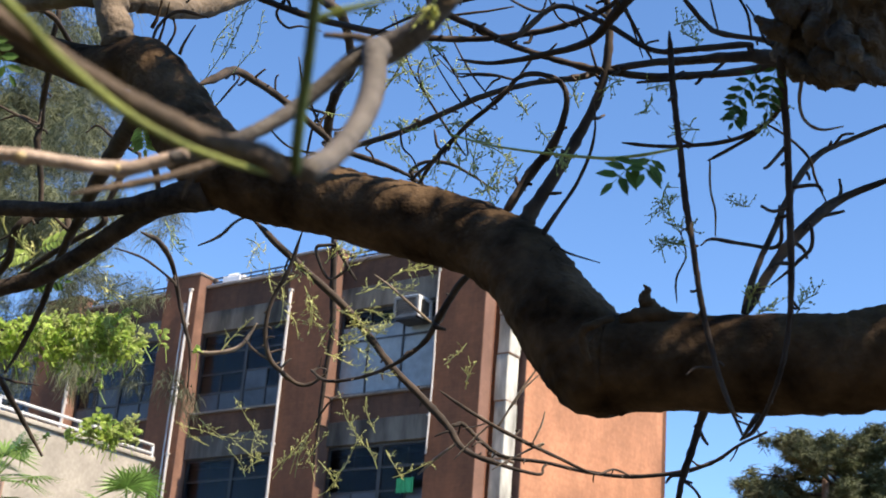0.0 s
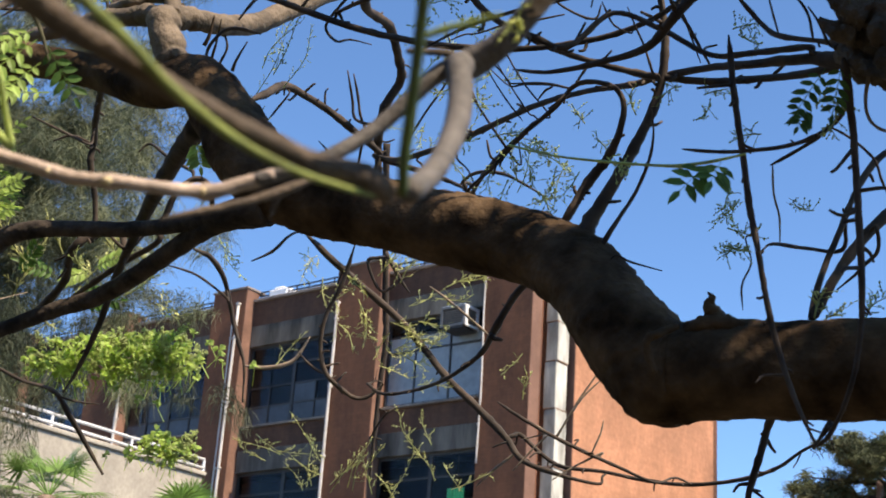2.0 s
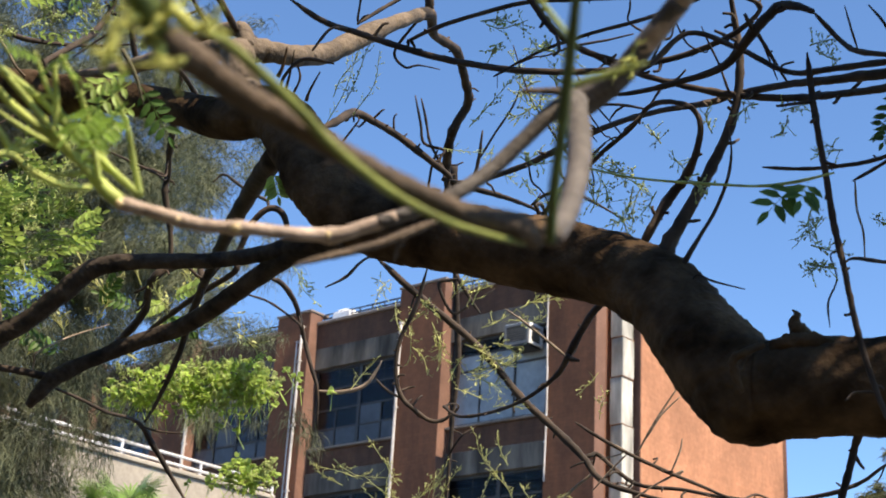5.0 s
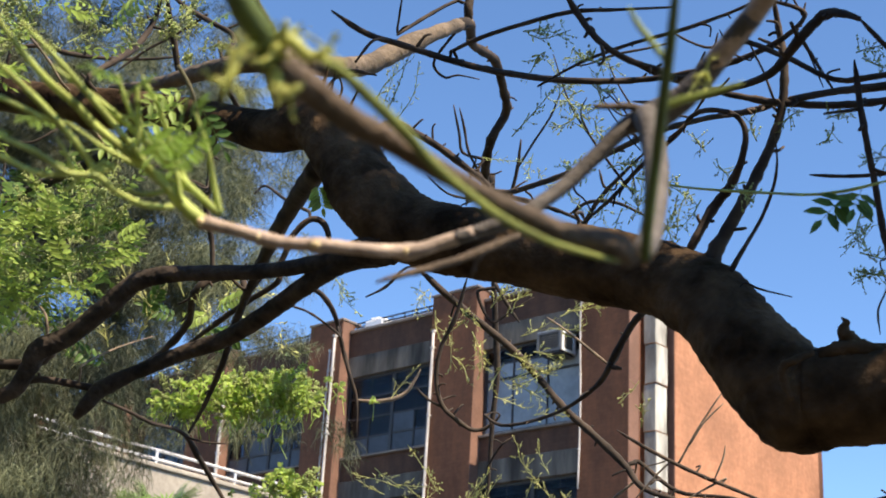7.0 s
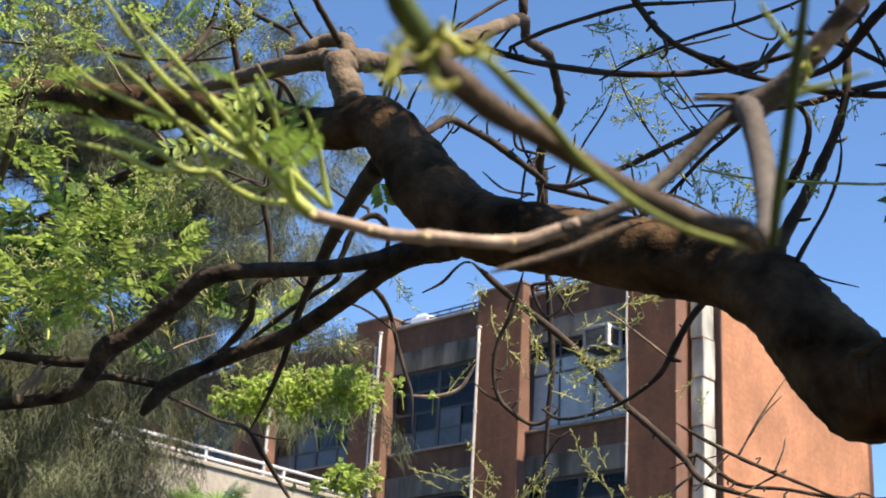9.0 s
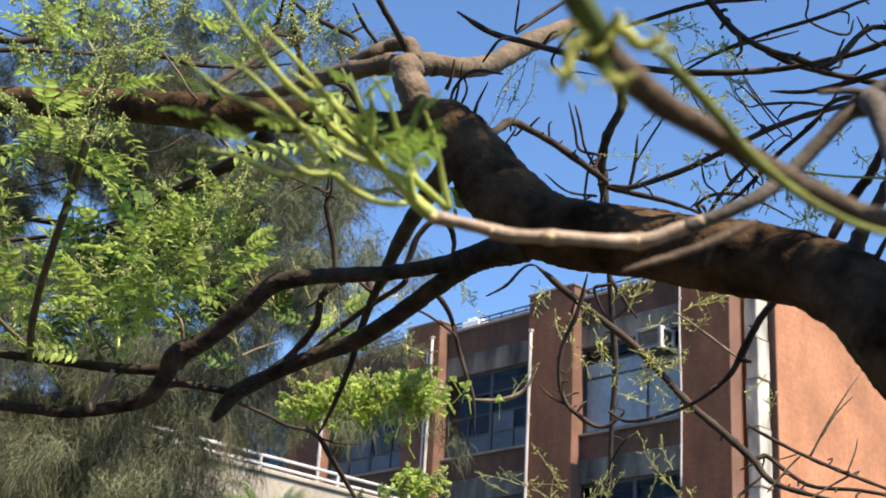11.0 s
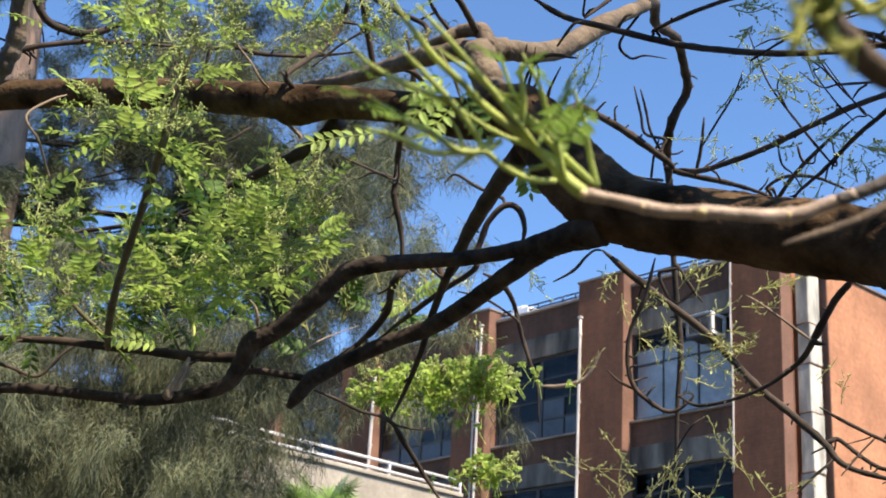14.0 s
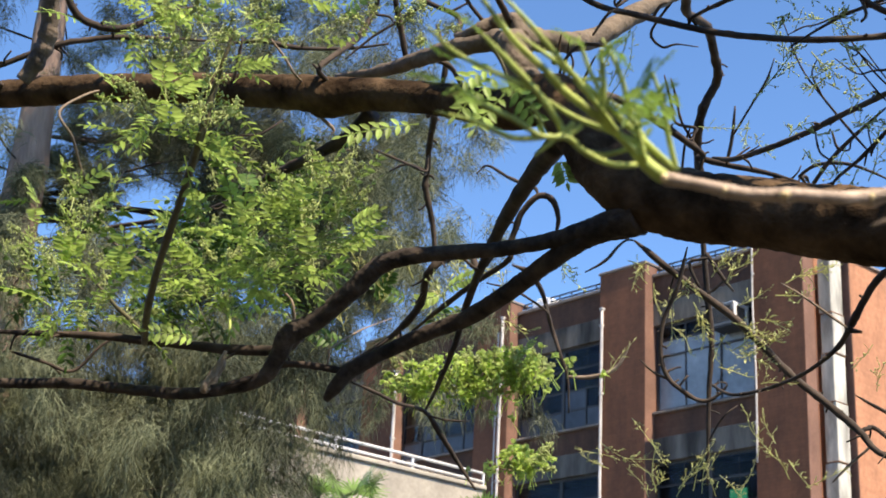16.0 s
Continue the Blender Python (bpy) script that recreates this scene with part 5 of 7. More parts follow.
limb(tree, "twig", M_BARK, [(-3.010, 3.407, 3.601, 0.0060), (-2.969, 3.387, 3.683, 0.0060), (-2.933, 3.357, 3.772, 0.0045)])
limb(tree, "twig", M_BARK, [(-2.969, 3.387, 3.683, 0.0038), (-2.845, 3.313, 3.717, 0.0037), (-2.775, 3.311, 3.793, 0.0037), (-2.732, 3.298, 3.853, 0.0029)])
limb(tree, "twig", M_BARK, [(-3.140, 3.335, 3.573, 0.0045), (-3.106, 3.309, 3.657, 0.0045), (-3.074, 3.298, 3.714, 0.0045)])
limb(tree, "twig", M_BARK, [(-3.160, 3.158, 3.620, 0.0037), (-3.116, 3.220, 3.567, 0.0037), (-3.104, 3.349, 3.592, 0.0045), (-3.118, 3.339, 3.596, 0.0043), (-3.132, 3.328, 3.594, 0.0041)])
limb(tree, "twig", M_BARK, [(-3.106, 3.332, 3.589, 0.0041), (-3.113, 3.337, 3.591, 0.0043), (-3.120, 3.340, 3.590, 0.0045), (-3.155, 3.323, 3.573, 0.0038)])
limb(tree, "twig", M_BARK, [(-2.910, 3.415, 3.554, 0.0033), (-2.907, 3.386, 3.573, 0.0035), (-2.903, 3.356, 3.581, 0.0037), (-2.849, 3.373, 3.611, 0.0029)])
limb(tree, "twig", M_BARK, [(-2.144, 2.849, 3.269, 0.0022), (-2.143, 2.856, 3.237, 0.0023), (-2.143, 2.861, 3.191, 0.0024), (-2.178, 2.806, 3.261, 0.0036), (-2.207, 2.752, 3.331, 0.0030), (-2.231, 2.694, 3.406, 0.0024), (-2.233, 2.617, 3.522, 0.0024)])
limb(tree, "twig", M_BARK, [(-2.207, 2.752, 3.331, 0.0030), (-2.213, 2.716, 3.384, 0.0024), (-2.188, 2.707, 3.420, 0.0024)])
limb(tree, "twig", M_BARK, [(-2.036, 2.760, 3.246, 0.0021), (-2.016, 2.766, 3.257, 0.0022), (-1.995, 2.771, 3.260, 0.0023), (-2.034, 2.714, 3.329, 0.0023), (-2.058, 2.658, 3.401, 0.0023), (-2.064, 2.623, 3.452, 0.0017)])
limb(tree, "twig", M_BARK, [(-2.014, 2.742, 3.294, 0.0026), (-1.994, 2.743, 3.315, 0.0028), (-1.973, 2.743, 3.326, 0.0029), (-2.033, 2.713, 3.331, 0.0029), (-2.070, 2.696, 3.329, 0.0023), (-2.106, 2.655, 3.369, 0.0023)])
limb(tree, "twig", M_BARK, [(-2.233, 2.645, 3.479, 0.0022), (-2.197, 2.660, 3.494, 0.0023), (-2.163, 2.674, 3.495, 0.0024), (-2.094, 2.698, 3.512, 0.0036), (-2.016, 2.729, 3.519, 0.0036), (-1.951, 2.754, 3.528, 0.0036)])
limb(tree, "twig", M_BARK, [(-3.077, 3.204, 3.866, 0.0038), (-3.084, 3.243, 3.802, 0.0045), (-3.092, 3.279, 3.736, 0.0045), (-3.078, 3.336, 3.664, 0.0045), (-3.073, 3.337, 3.655, 0.0043), (-3.068, 3.339, 3.643, 0.0041)])
limb(tree, "twig", M_BARK, [(-3.070, 3.361, 3.630, 0.0068), (-3.101, 3.379, 3.562, 0.0068), (-3.090, 3.415, 3.512, 0.0060)])
limb(tree, "twig", M_BARK, [(-3.144, 2.902, 3.576, 0.0028), (-3.099, 2.909, 3.626, 0.0035), (-3.069, 2.912, 3.659, 0.0028), (-3.073, 2.910, 3.672, 0.0027), (-3.077, 2.908, 3.682, 0.0025)])
limb(tree, "twig", M_BARK, [(-2.522, 2.127, 3.356, 0.0025), (-2.521, 2.137, 3.331, 0.0026), (-2.519, 2.148, 3.299, 0.0028), (-2.545, 2.152, 3.261, 0.0033), (-2.571, 2.155, 3.223, 0.0033)])
limb(tree, "twig", M_BARK, [(-2.318, 2.066, 3.240, 0.0037), (-2.370, 2.017, 3.245, 0.0048), (-2.415, 2.004, 3.208, 0.0043), (-2.436, 2.014, 3.167, 0.0043)])
limb(tree, "twig", M_BARK, [(-2.572, 2.034, 3.381, 0.0040), (-2.561, 2.065, 3.355, 0.0039), (-2.546, 2.063, 3.346, 0.0037), (-2.530, 2.060, 3.335, 0.0035)])
limb(tree, "twig", M_BARK, [(-2.249, 2.039, 3.293, 0.0032), (-2.245, 2.004, 3.282, 0.0034), (-2.243, 1.967, 3.256, 0.0035), (-2.284, 1.962, 3.215, 0.0041)])
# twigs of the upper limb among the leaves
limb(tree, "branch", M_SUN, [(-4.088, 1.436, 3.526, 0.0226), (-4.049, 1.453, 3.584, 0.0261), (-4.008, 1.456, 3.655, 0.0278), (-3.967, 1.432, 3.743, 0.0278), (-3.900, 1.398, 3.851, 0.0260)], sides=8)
limb(tree, "branch", M_BARK, [(-4.282, 1.490, 3.569, 0.0077), (-4.251, 1.421, 3.578, 0.0081), (-4.218, 1.353, 3.564, 0.0086), (-4.166, 1.425, 3.615, 0.0100), (-4.105, 1.497, 3.666, 0.0093), (-4.047, 1.574, 3.702, 0.0093), (-3.975, 1.683, 3.732, 0.0085), (-3.908, 1.802, 3.751, 0.0071), (-3.806, 1.982, 3.771, 0.0049)])
limb(tree, "branch", M_BARK, [(-3.952, 1.424, 3.772, 0.0098), (-3.904, 1.420, 3.759, 0.0104), (-3.856, 1.418, 3.730, 0.0109), (-3.862, 1.475, 3.673, 0.0116), (-3.836, 1.547, 3.655, 0.0109), (-3.799, 1.608, 3.667, 0.0102), (-3.746, 1.666, 3.708, 0.0089), (-3.688, 1.760, 3.762, 0.0062)])
limb(tree, "branch", M_BARK, [(-3.148, 1.890, 3.325, 0.0064), (-3.128, 1.850, 3.351, 0.0067), (-3.115, 1.813, 3.371, 0.0071), (-3.136, 1.904, 3.473, 0.0092), (-3.172, 1.984, 3.563, 0.0100), (-3.174, 2.027, 3.663, 0.0095), (-3.115, 2.003, 3.722, 0.0089)])
limb(tree, "branch", M_BARK, [(-3.806, 1.982, 3.771, 0.0077), (-3.766, 2.050, 3.792, 0.0081), (-3.728, 2.120, 3.785, 0.0086), (-3.682, 2.196, 3.791, 0.0065), (-3.615, 2.300, 3.811, 0.0057), (-3.537, 2.373, 3.827, 0.0057)])
limb(tree, "branch", M_BARK, [(-2.972, 1.988, 3.414, 0.0071), (-2.960, 1.960, 3.464, 0.0084), (-2.943, 1.926, 3.511, 0.0083), (-2.899, 1.863, 3.569, 0.0077)])
limb(tree, "branch", M_BARK, [(-3.375, 2.441, 3.538, 0.0071), (-3.311, 2.376, 3.518, 0.0074), (-3.249, 2.311, 3.459, 0.0078), (-3.137, 2.254, 3.473, 0.0076), (-3.095, 2.231, 3.556, 0.0076), (-3.147, 2.236, 3.687, 0.0078)])
limb(tree, "twig", M_PALE, [(-3.204, 1.856, 3.338, 0.0031), (-3.182, 1.810, 3.350, 0.0034), (-3.156, 1.763, 3.350, 0.0036), (-3.154, 1.717, 3.390, 0.0032), (-3.161, 1.648, 3.438, 0.0029), (-3.179, 1.585, 3.477, 0.0023)])
limb(tree, "twig", M_PALE, [(-3.917, 1.631, 3.516, 0.0036), (-3.908, 1.556, 3.464, 0.0038), (-3.900, 1.480, 3.378, 0.0040), (-3.904, 1.533, 3.318, 0.0040), (-3.998, 1.616, 3.286, 0.0041), (-4.005, 1.674, 3.207, 0.0034)])
limb(tree, "twig", M_PALE, [(-4.005, 1.674, 3.207, 0.0036), (-4.011, 1.681, 3.189, 0.0038), (-4.017, 1.689, 3.161, 0.0041), (-3.973, 1.719, 3.222, 0.0034), (-3.940, 1.729, 3.289, 0.0027)])
limb(tree, "twig", M_PALE, [(-4.017, 1.689, 3.161, 0.0036), (-4.027, 1.676, 3.158, 0.0038), (-4.036, 1.664, 3.149, 0.0041), (-4.015, 1.744, 3.097, 0.0034), (-3.982, 1.847, 3.048, 0.0027)])
limb(tree, "branch", M_BARK, [(-4.392, 1.676, 2.803, 0.0056), (-4.351, 1.771, 2.783, 0.0056), (-4.314, 1.850, 2.768, 0.0056), (-4.258, 1.902, 2.851, 0.0049), (-4.220, 1.954, 2.893, 0.0042)])
limb(tree, "twig", M_BARK, [(-3.344, 1.713, 3.509, 0.0037), (-3.379, 1.727, 3.441, 0.0044), (-3.407, 1.736, 3.386, 0.0037)])
limb(tree, "twig", M_BARK, [(-3.145, 1.915, 3.447, 0.0031), (-3.084, 1.957, 3.510, 0.0037), (-3.015, 1.994, 3.551, 0.0037), (-2.924, 2.013, 3.585, 0.0030), (-2.926, 2.007, 3.583, 0.0028), (-2.927, 2.001, 3.580, 0.0027)])
limb(tree, "twig", M_BARK, [(-3.660, 2.081, 3.491, 0.0042), (-3.703, 2.034, 3.441, 0.0034), (-3.746, 1.983, 3.427, 0.0027), (-3.744, 1.983, 3.343, 0.0026), (-3.742, 1.983, 3.219, 0.0024)])
limb(tree, "twig", M_BARK, [(-3.464, 2.282, 3.406, 0.0034), (-3.477, 2.425, 3.412, 0.0042), (-3.510, 2.534, 3.431, 0.0042), (-3.511, 2.540, 3.469, 0.0040), (-3.514, 2.546, 3.496, 0.0038)])
limb(tree, "twig", M_BARK, [(-2.719, 1.959, 3.359, 0.0078), (-2.674, 1.973, 3.394, 0.0089), (-2.588, 1.987, 3.376, 0.0099), (-2.547, 1.987, 3.321, 0.0098)])
limb(tree, "twig", M_BARK, [(-2.664, 1.975, 3.392, 0.0046), (-2.664, 1.973, 3.400, 0.0048), (-2.665, 1.972, 3.406, 0.0051), (-2.671, 1.930, 3.439, 0.0051), (-2.656, 1.875, 3.473, 0.0044)])
limb(tree, "twig", M_BARK, [(-2.902, 1.976, 3.385, 0.0064), (-2.897, 2.027, 3.399, 0.0067), (-2.893, 2.078, 3.396, 0.0071), (-2.953, 2.176, 3.397, 0.0061), (-2.937, 2.214, 3.364, 0.0049)])
# leafy suckers on the low boughs
limb(tree, "sucker", M_STEM, [(-3.570, 1.661, 2.668, 0.0090), (-3.343, 1.529, 2.678, 0.0091), (-3.139, 1.430, 2.726, 0.0086), (-2.976, 1.362, 2.780, 0.0082), (-2.899, 1.336, 2.839, 0.0087), (-2.791, 1.288, 2.869, 0.0090), (-2.756, 1.283, 2.950, 0.0078), (-2.714, 1.280, 3.040, 0.0060), (-2.681, 1.278, 3.107, 0.0043)], sides=8)
limb(tree, "sucker", M_GREENSTEM, [(-3.440, 1.828, 2.658, 0.0037), (-3.422, 1.822, 2.718, 0.0037), (-3.490, 1.849, 2.818, 0.0030), (-3.549, 1.865, 2.949, 0.0039), (-3.604, 1.891, 3.070, 0.0031)])
limb(tree, "sucker", M_PALE, [(-3.555, 1.856, 2.580, 0.0128), (-3.539, 1.870, 2.627, 0.0122), (-3.525, 1.884, 2.665, 0.0091)])
limb(tree, "twig", M_STEM, [(-3.561, 1.681, 2.664, 0.0067), (-3.576, 1.624, 2.714, 0.0060), (-3.587, 1.574, 2.749, 0.0052), (-3.600, 1.516, 2.799, 0.0044)])
limb(tree, "twig", M_STEM, [(-3.445, 1.807, 2.664, 0.0036), (-3.444, 1.764, 2.715, 0.0036), (-3.441, 1.730, 2.760, 0.0029)])
limb(tree, "twig", M_PALE, [(-3.230, 1.900, 2.684, 0.0042), (-3.237, 1.899, 2.705, 0.0044), (-3.244, 1.897, 2.724, 0.0046), (-3.238, 1.879, 2.771, 0.0035), (-3.324, 1.889, 2.831, 0.0029)])
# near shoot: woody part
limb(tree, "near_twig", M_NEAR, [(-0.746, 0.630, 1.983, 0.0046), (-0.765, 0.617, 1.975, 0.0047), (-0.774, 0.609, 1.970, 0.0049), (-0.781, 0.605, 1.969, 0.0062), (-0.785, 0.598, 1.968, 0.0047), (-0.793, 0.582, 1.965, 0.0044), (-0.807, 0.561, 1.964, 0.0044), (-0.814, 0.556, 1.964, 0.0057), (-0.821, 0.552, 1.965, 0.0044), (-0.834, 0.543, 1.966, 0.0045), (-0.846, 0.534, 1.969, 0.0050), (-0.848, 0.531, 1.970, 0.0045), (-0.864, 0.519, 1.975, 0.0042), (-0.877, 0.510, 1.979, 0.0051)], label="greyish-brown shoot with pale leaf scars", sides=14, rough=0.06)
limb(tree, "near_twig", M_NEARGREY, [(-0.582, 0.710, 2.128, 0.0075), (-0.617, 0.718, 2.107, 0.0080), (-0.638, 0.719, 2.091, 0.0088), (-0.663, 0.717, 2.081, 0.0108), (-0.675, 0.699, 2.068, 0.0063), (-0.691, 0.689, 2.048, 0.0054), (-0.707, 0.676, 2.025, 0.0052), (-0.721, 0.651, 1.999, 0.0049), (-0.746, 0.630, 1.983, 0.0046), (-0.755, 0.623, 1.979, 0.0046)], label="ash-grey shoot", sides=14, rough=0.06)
# same shoot continued in pale bark, which paints the sun on its end
limb(tree, "near_twig", M_NEAR, [(-0.486, 0.677, 2.188, 0.0073), (-0.532, 0.691, 2.156, 0.0073), (-0.582, 0.710, 2.128, 0.0075), (-0.617, 0.718, 2.107, 0.0080)], label="end of the shoot, sunlight put into paler bark", sides=14, rough=0.06)
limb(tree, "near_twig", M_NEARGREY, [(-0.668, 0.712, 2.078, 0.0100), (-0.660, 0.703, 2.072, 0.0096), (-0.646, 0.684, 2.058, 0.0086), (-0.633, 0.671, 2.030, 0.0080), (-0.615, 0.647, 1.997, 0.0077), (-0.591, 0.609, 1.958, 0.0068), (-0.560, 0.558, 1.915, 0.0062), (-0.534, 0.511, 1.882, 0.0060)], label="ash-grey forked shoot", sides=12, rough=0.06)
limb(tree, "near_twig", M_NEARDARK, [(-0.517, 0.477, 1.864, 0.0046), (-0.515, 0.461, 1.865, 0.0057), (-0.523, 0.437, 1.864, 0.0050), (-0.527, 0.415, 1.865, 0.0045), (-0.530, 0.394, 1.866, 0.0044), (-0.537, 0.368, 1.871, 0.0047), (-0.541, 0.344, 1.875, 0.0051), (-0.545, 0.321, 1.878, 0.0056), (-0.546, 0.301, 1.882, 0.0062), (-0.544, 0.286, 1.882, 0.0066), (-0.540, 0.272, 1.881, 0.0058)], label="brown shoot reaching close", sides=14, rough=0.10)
limb(tree, "petiole", M_GREENDARK, [(-0.540, 0.273, 1.881, 0.0052), (-0.537, 0.263, 1.888, 0.0056), (-0.536, 0.253, 1.894, 0.0056), (-0.534, 0.243, 1.902, 0.0050)], sides=12)
limb(tree, "petiole", M_GREENMID, [(-0.517, 0.468, 1.860, 0.0010), (-0.517, 0.447, 1.856, 0.0014), (-0.522, 0.422, 1.855, 0.0017), (-0.527, 0.393, 1.858, 0.0020), (-0.532, 0.360, 1.868, 0.0022), (-0.530, 0.336, 1.875, 0.0024), (-0.529, 0.312, 1.881, 0.0024), (-0.526, 0.292, 1.883, 0.0021), (-0.523, 0.276, 1.879, 0.0017)], label="yellow-green leaf stalk", sides=10)
# bud tuft at the end of the close shoot
limb(tree, "curled_stalk", M_TUFT, [(-0.539, 0.271, 1.883, 0.0020), (-0.534, 0.269, 1.886, 0.0026), (-0.528, 0.272, 1.885, 0.0027), (-0.526, 0.278, 1.881, 0.0024), (-0.521, 0.280, 1.881, 0.0020), (-0.516, 0.281, 1.883, 0.0014)], sides=8, rough=0.10)
limb(tree, "curled_stalk", M_TUFT, [(-0.539, 0.268, 1.884, 0.0020), (-0.539, 0.260, 1.881, 0.0025), (-0.541, 0.256, 1.873, 0.0026), (-0.542, 0.256, 1.866, 0.0023), (-0.544, 0.255, 1.860, 0.0016)], sides=8, rough=0.10)
limb(tree, "curled_stalk", M_TUFT, [(-0.539, 0.274, 1.878, 0.0022), (-0.536, 0.274, 1.869, 0.0024), (-0.531, 0.276, 1.867, 0.0020), (-0.527, 0.277, 1.868, 0.0012)], sides=8, rough=0.10)
limb(tree, "curled_stalk", M_TUFT, [(-0.537, 0.269, 1.885, 0.0020), (-0.531, 0.269, 1.887, 0.0022), (-0.527, 0.267, 1.891, 0.0012)], sides=8, rough=0.10)
bud_tuft(tree, (-0.533, 0.268, 1.884), 0.009, 1)
bud_tuft(tree, (-0.517, 0.280, 1.881), 0.006, 2)
bud_tuft(tree, (-0.542, 0.255, 1.865), 0.007, 3)
bud_tuft(tree, (-0.529, 0.274, 1.865), 0.006, 4)
bud_tuft(tree, (-0.538, 0.260, 1.879), 0.008, 5)
bud_tuft(tree, (-0.605, 0.689, 2.086), 0.011, 8)
limb(tree, "petiole", M_GREENDARK, [(-0.510, 0.478, 1.863, 0.0024), (-0.501, 0.467, 1.877, 0.0027), (-0.488, 0.454, 1.900, 0.0026), (-0.476, 0.441, 1.919, 0.0026), (-0.464, 0.428, 1.936, 0.0027), (-0.451, 0.413, 1.955, 0.0027)], label="upright green leaf stalk", sides=10)
limb(tree, "petiole", M_GREENSTEM, [(-0.483, 0.453, 1.922, 0.0016), (-0.473, 0.454, 1.923, 0.0017), (-0.460, 0.455, 1.923, 0.0014), (-0.446, 0.457, 1.924, 0.0011)], sides=8)
limb(tree, "petiole", M_GREENSTEM, [(-0.471, 0.437, 1.932, 0.0013), (-0.472, 0.429, 1.937, 0.0015), (-0.474, 0.418, 1.944, 0.0013), (-0.474, 0.411, 1.949, 0.0011)], sides=8)
limb(tree, "twig", M_NEARDARK, [(-0.663, 0.717, 2.081, 0.0040), (-0.667, 0.696, 2.080, 0.0028), (-0.681, 0.678, 2.077, 0.0020), (-0.685, 0.676, 2.077, 0.0012)], sides=8)
limb(tree, "twig", M_NEARDARK, [(-0.715, 0.630, 1.973, 0.0022), (-0.732, 0.623, 1.963, 0.0019), (-0.742, 0.625, 1.949, 0.0015)], sides=8)
limb(tree, "twig", M_NEARDARK, [(-0.703, 0.625, 1.970, 0.0029), (-0.723, 0.589, 1.945, 0.0027), (-0.737, 0.553, 1.926, 0.0019), (-0.743, 0.540, 1.919, 0.0012)], sides=8)
# near shoot: fresh green leaf stalks at the tip
limb(tree, "petiole", M_GREENSTEM, [(-0.877, 0.510, 1.979, 0.0051), (-0.884, 0.499, 1.988, 0.0048), (-0.887, 0.481, 1.999, 0.0029), (-0.891, 0.458, 2.010, 0.0028), (-0.899, 0.434, 2.023, 0.0026), (-0.901, 0.416, 2.033, 0.0024), (-0.902, 0.392, 2.042, 0.0023), (-0.902, 0.362, 2.060, 0.0020), (-0.904, 0.340, 2.079, 0.0017)], sides=8)
limb(tree, "petiole", M_GREENSTEM, [(-0.901, 0.453, 2.005, 0.0022), (-0.906, 0.444, 1.997, 0.0022), (-0.904, 0.432, 2.004, 0.0023), (-0.902, 0.411, 2.015, 0.0023), (-0.904, 0.383, 2.030, 0.0021), (-0.904, 0.360, 2.039, 0.0018)], sides=8)
limb(tree, "petiole", M_GREENSTEM, [(-0.886, 0.491, 1.985, 0.0021), (-0.893, 0.474, 1.982, 0.0022), (-0.900, 0.454, 1.987, 0.0022), (-0.903, 0.442, 1.993, 0.0021), (-0.911, 0.426, 1.991, 0.0020), (-0.918, 0.407, 1.999, 0.0021), (-0.924, 0.384, 2.003, 0.0020), (-0.926, 0.358, 2.010, 0.0016)], sides=8)
limb(tree, "petiole", M_GREENSTEM, [(-0.900, 0.445, 2.004, 0.0020), (-0.908, 0.436, 1.992, 0.0017), (-0.919, 0.428, 1.980, 0.0015)], sides=8)
limb(tree, "petiole", M_GREENSTEM, [(-0.888, 0.459, 2.010, 0.0020), (-0.882, 0.454, 2.026, 0.0020), (-0.877, 0.445, 2.046, 0.0017), (-0.875, 0.445, 2.050, 0.0021)], sides=8)
limb(tree, "petiole", M_GREENSTEM, [(-0.881, 0.494, 1.988, 0.0018), (-0.879, 0.485, 2.005, 0.0018), (-0.878, 0.474, 2.012, 0.0017), (-0.882, 0.459, 2.020, 0.0015)], sides=8)
limb(tree, "petiole", M_GREENSTEM, [(-0.882, 0.451, 2.032, 0.0013), (-0.892, 0.442, 2.032, 0.0012)], sides=8)
limb(tree, "petiole", M_GREENSTEM, [(-0.886, 0.475, 2.001, 0.0018), (-0.886, 0.448, 2.017, 0.0020), (-0.887, 0.419, 2.034, 0.0020), (-0.889, 0.390, 2.051, 0.0017), (-0.894, 0.365, 2.067, 0.0015)], sides=8)
limb(tree, "petiole", M_GREENSTEM, [(-0.908, 0.432, 1.992, 0.0020), (-0.922, 0.411, 1.988, 0.0021), (-0.930, 0.385, 1.993, 0.0018), (-0.934, 0.354, 1.990, 0.0012)], sides=8)
limb(tree, "petiole", M_GREENSTEM, [(-0.905, 0.408, 2.017, 0.0017), (-0.910, 0.385, 2.020, 0.0018), (-0.918, 0.354, 2.026, 0.0015), (-0.914, 0.326, 2.032, 0.0012)], sides=8)
limb(tree, "petiole", M_GREENSTEM, [(-0.913, 0.431, 1.994, 0.0015), (-0.909, 0.422, 2.001, 0.0013), (-0.907, 0.411, 2.009, 0.0011)], sides=8)
# sprouting sprigs against the house
sprig(tree, (-3.380, 3.418, 3.334), (-3.406, 3.405, 3.266), 0.021, 9, 101)
sprig(tree, (-3.363, 3.457, 3.281), (-3.354, 3.476, 3.193), 0.021, 9, 102)
sprig(tree, (-3.345, 3.495, 3.226), (-3.342, 3.521, 3.111), 0.021, 9, 103)
sprig(tree, (-3.343, 3.537, 3.136), (-3.308, 3.567, 3.057), 0.021, 9, 104)
sprig(tree, (-3.414, 3.383, 3.353), (-3.365, 3.415, 3.310), 0.021, 9, 105)
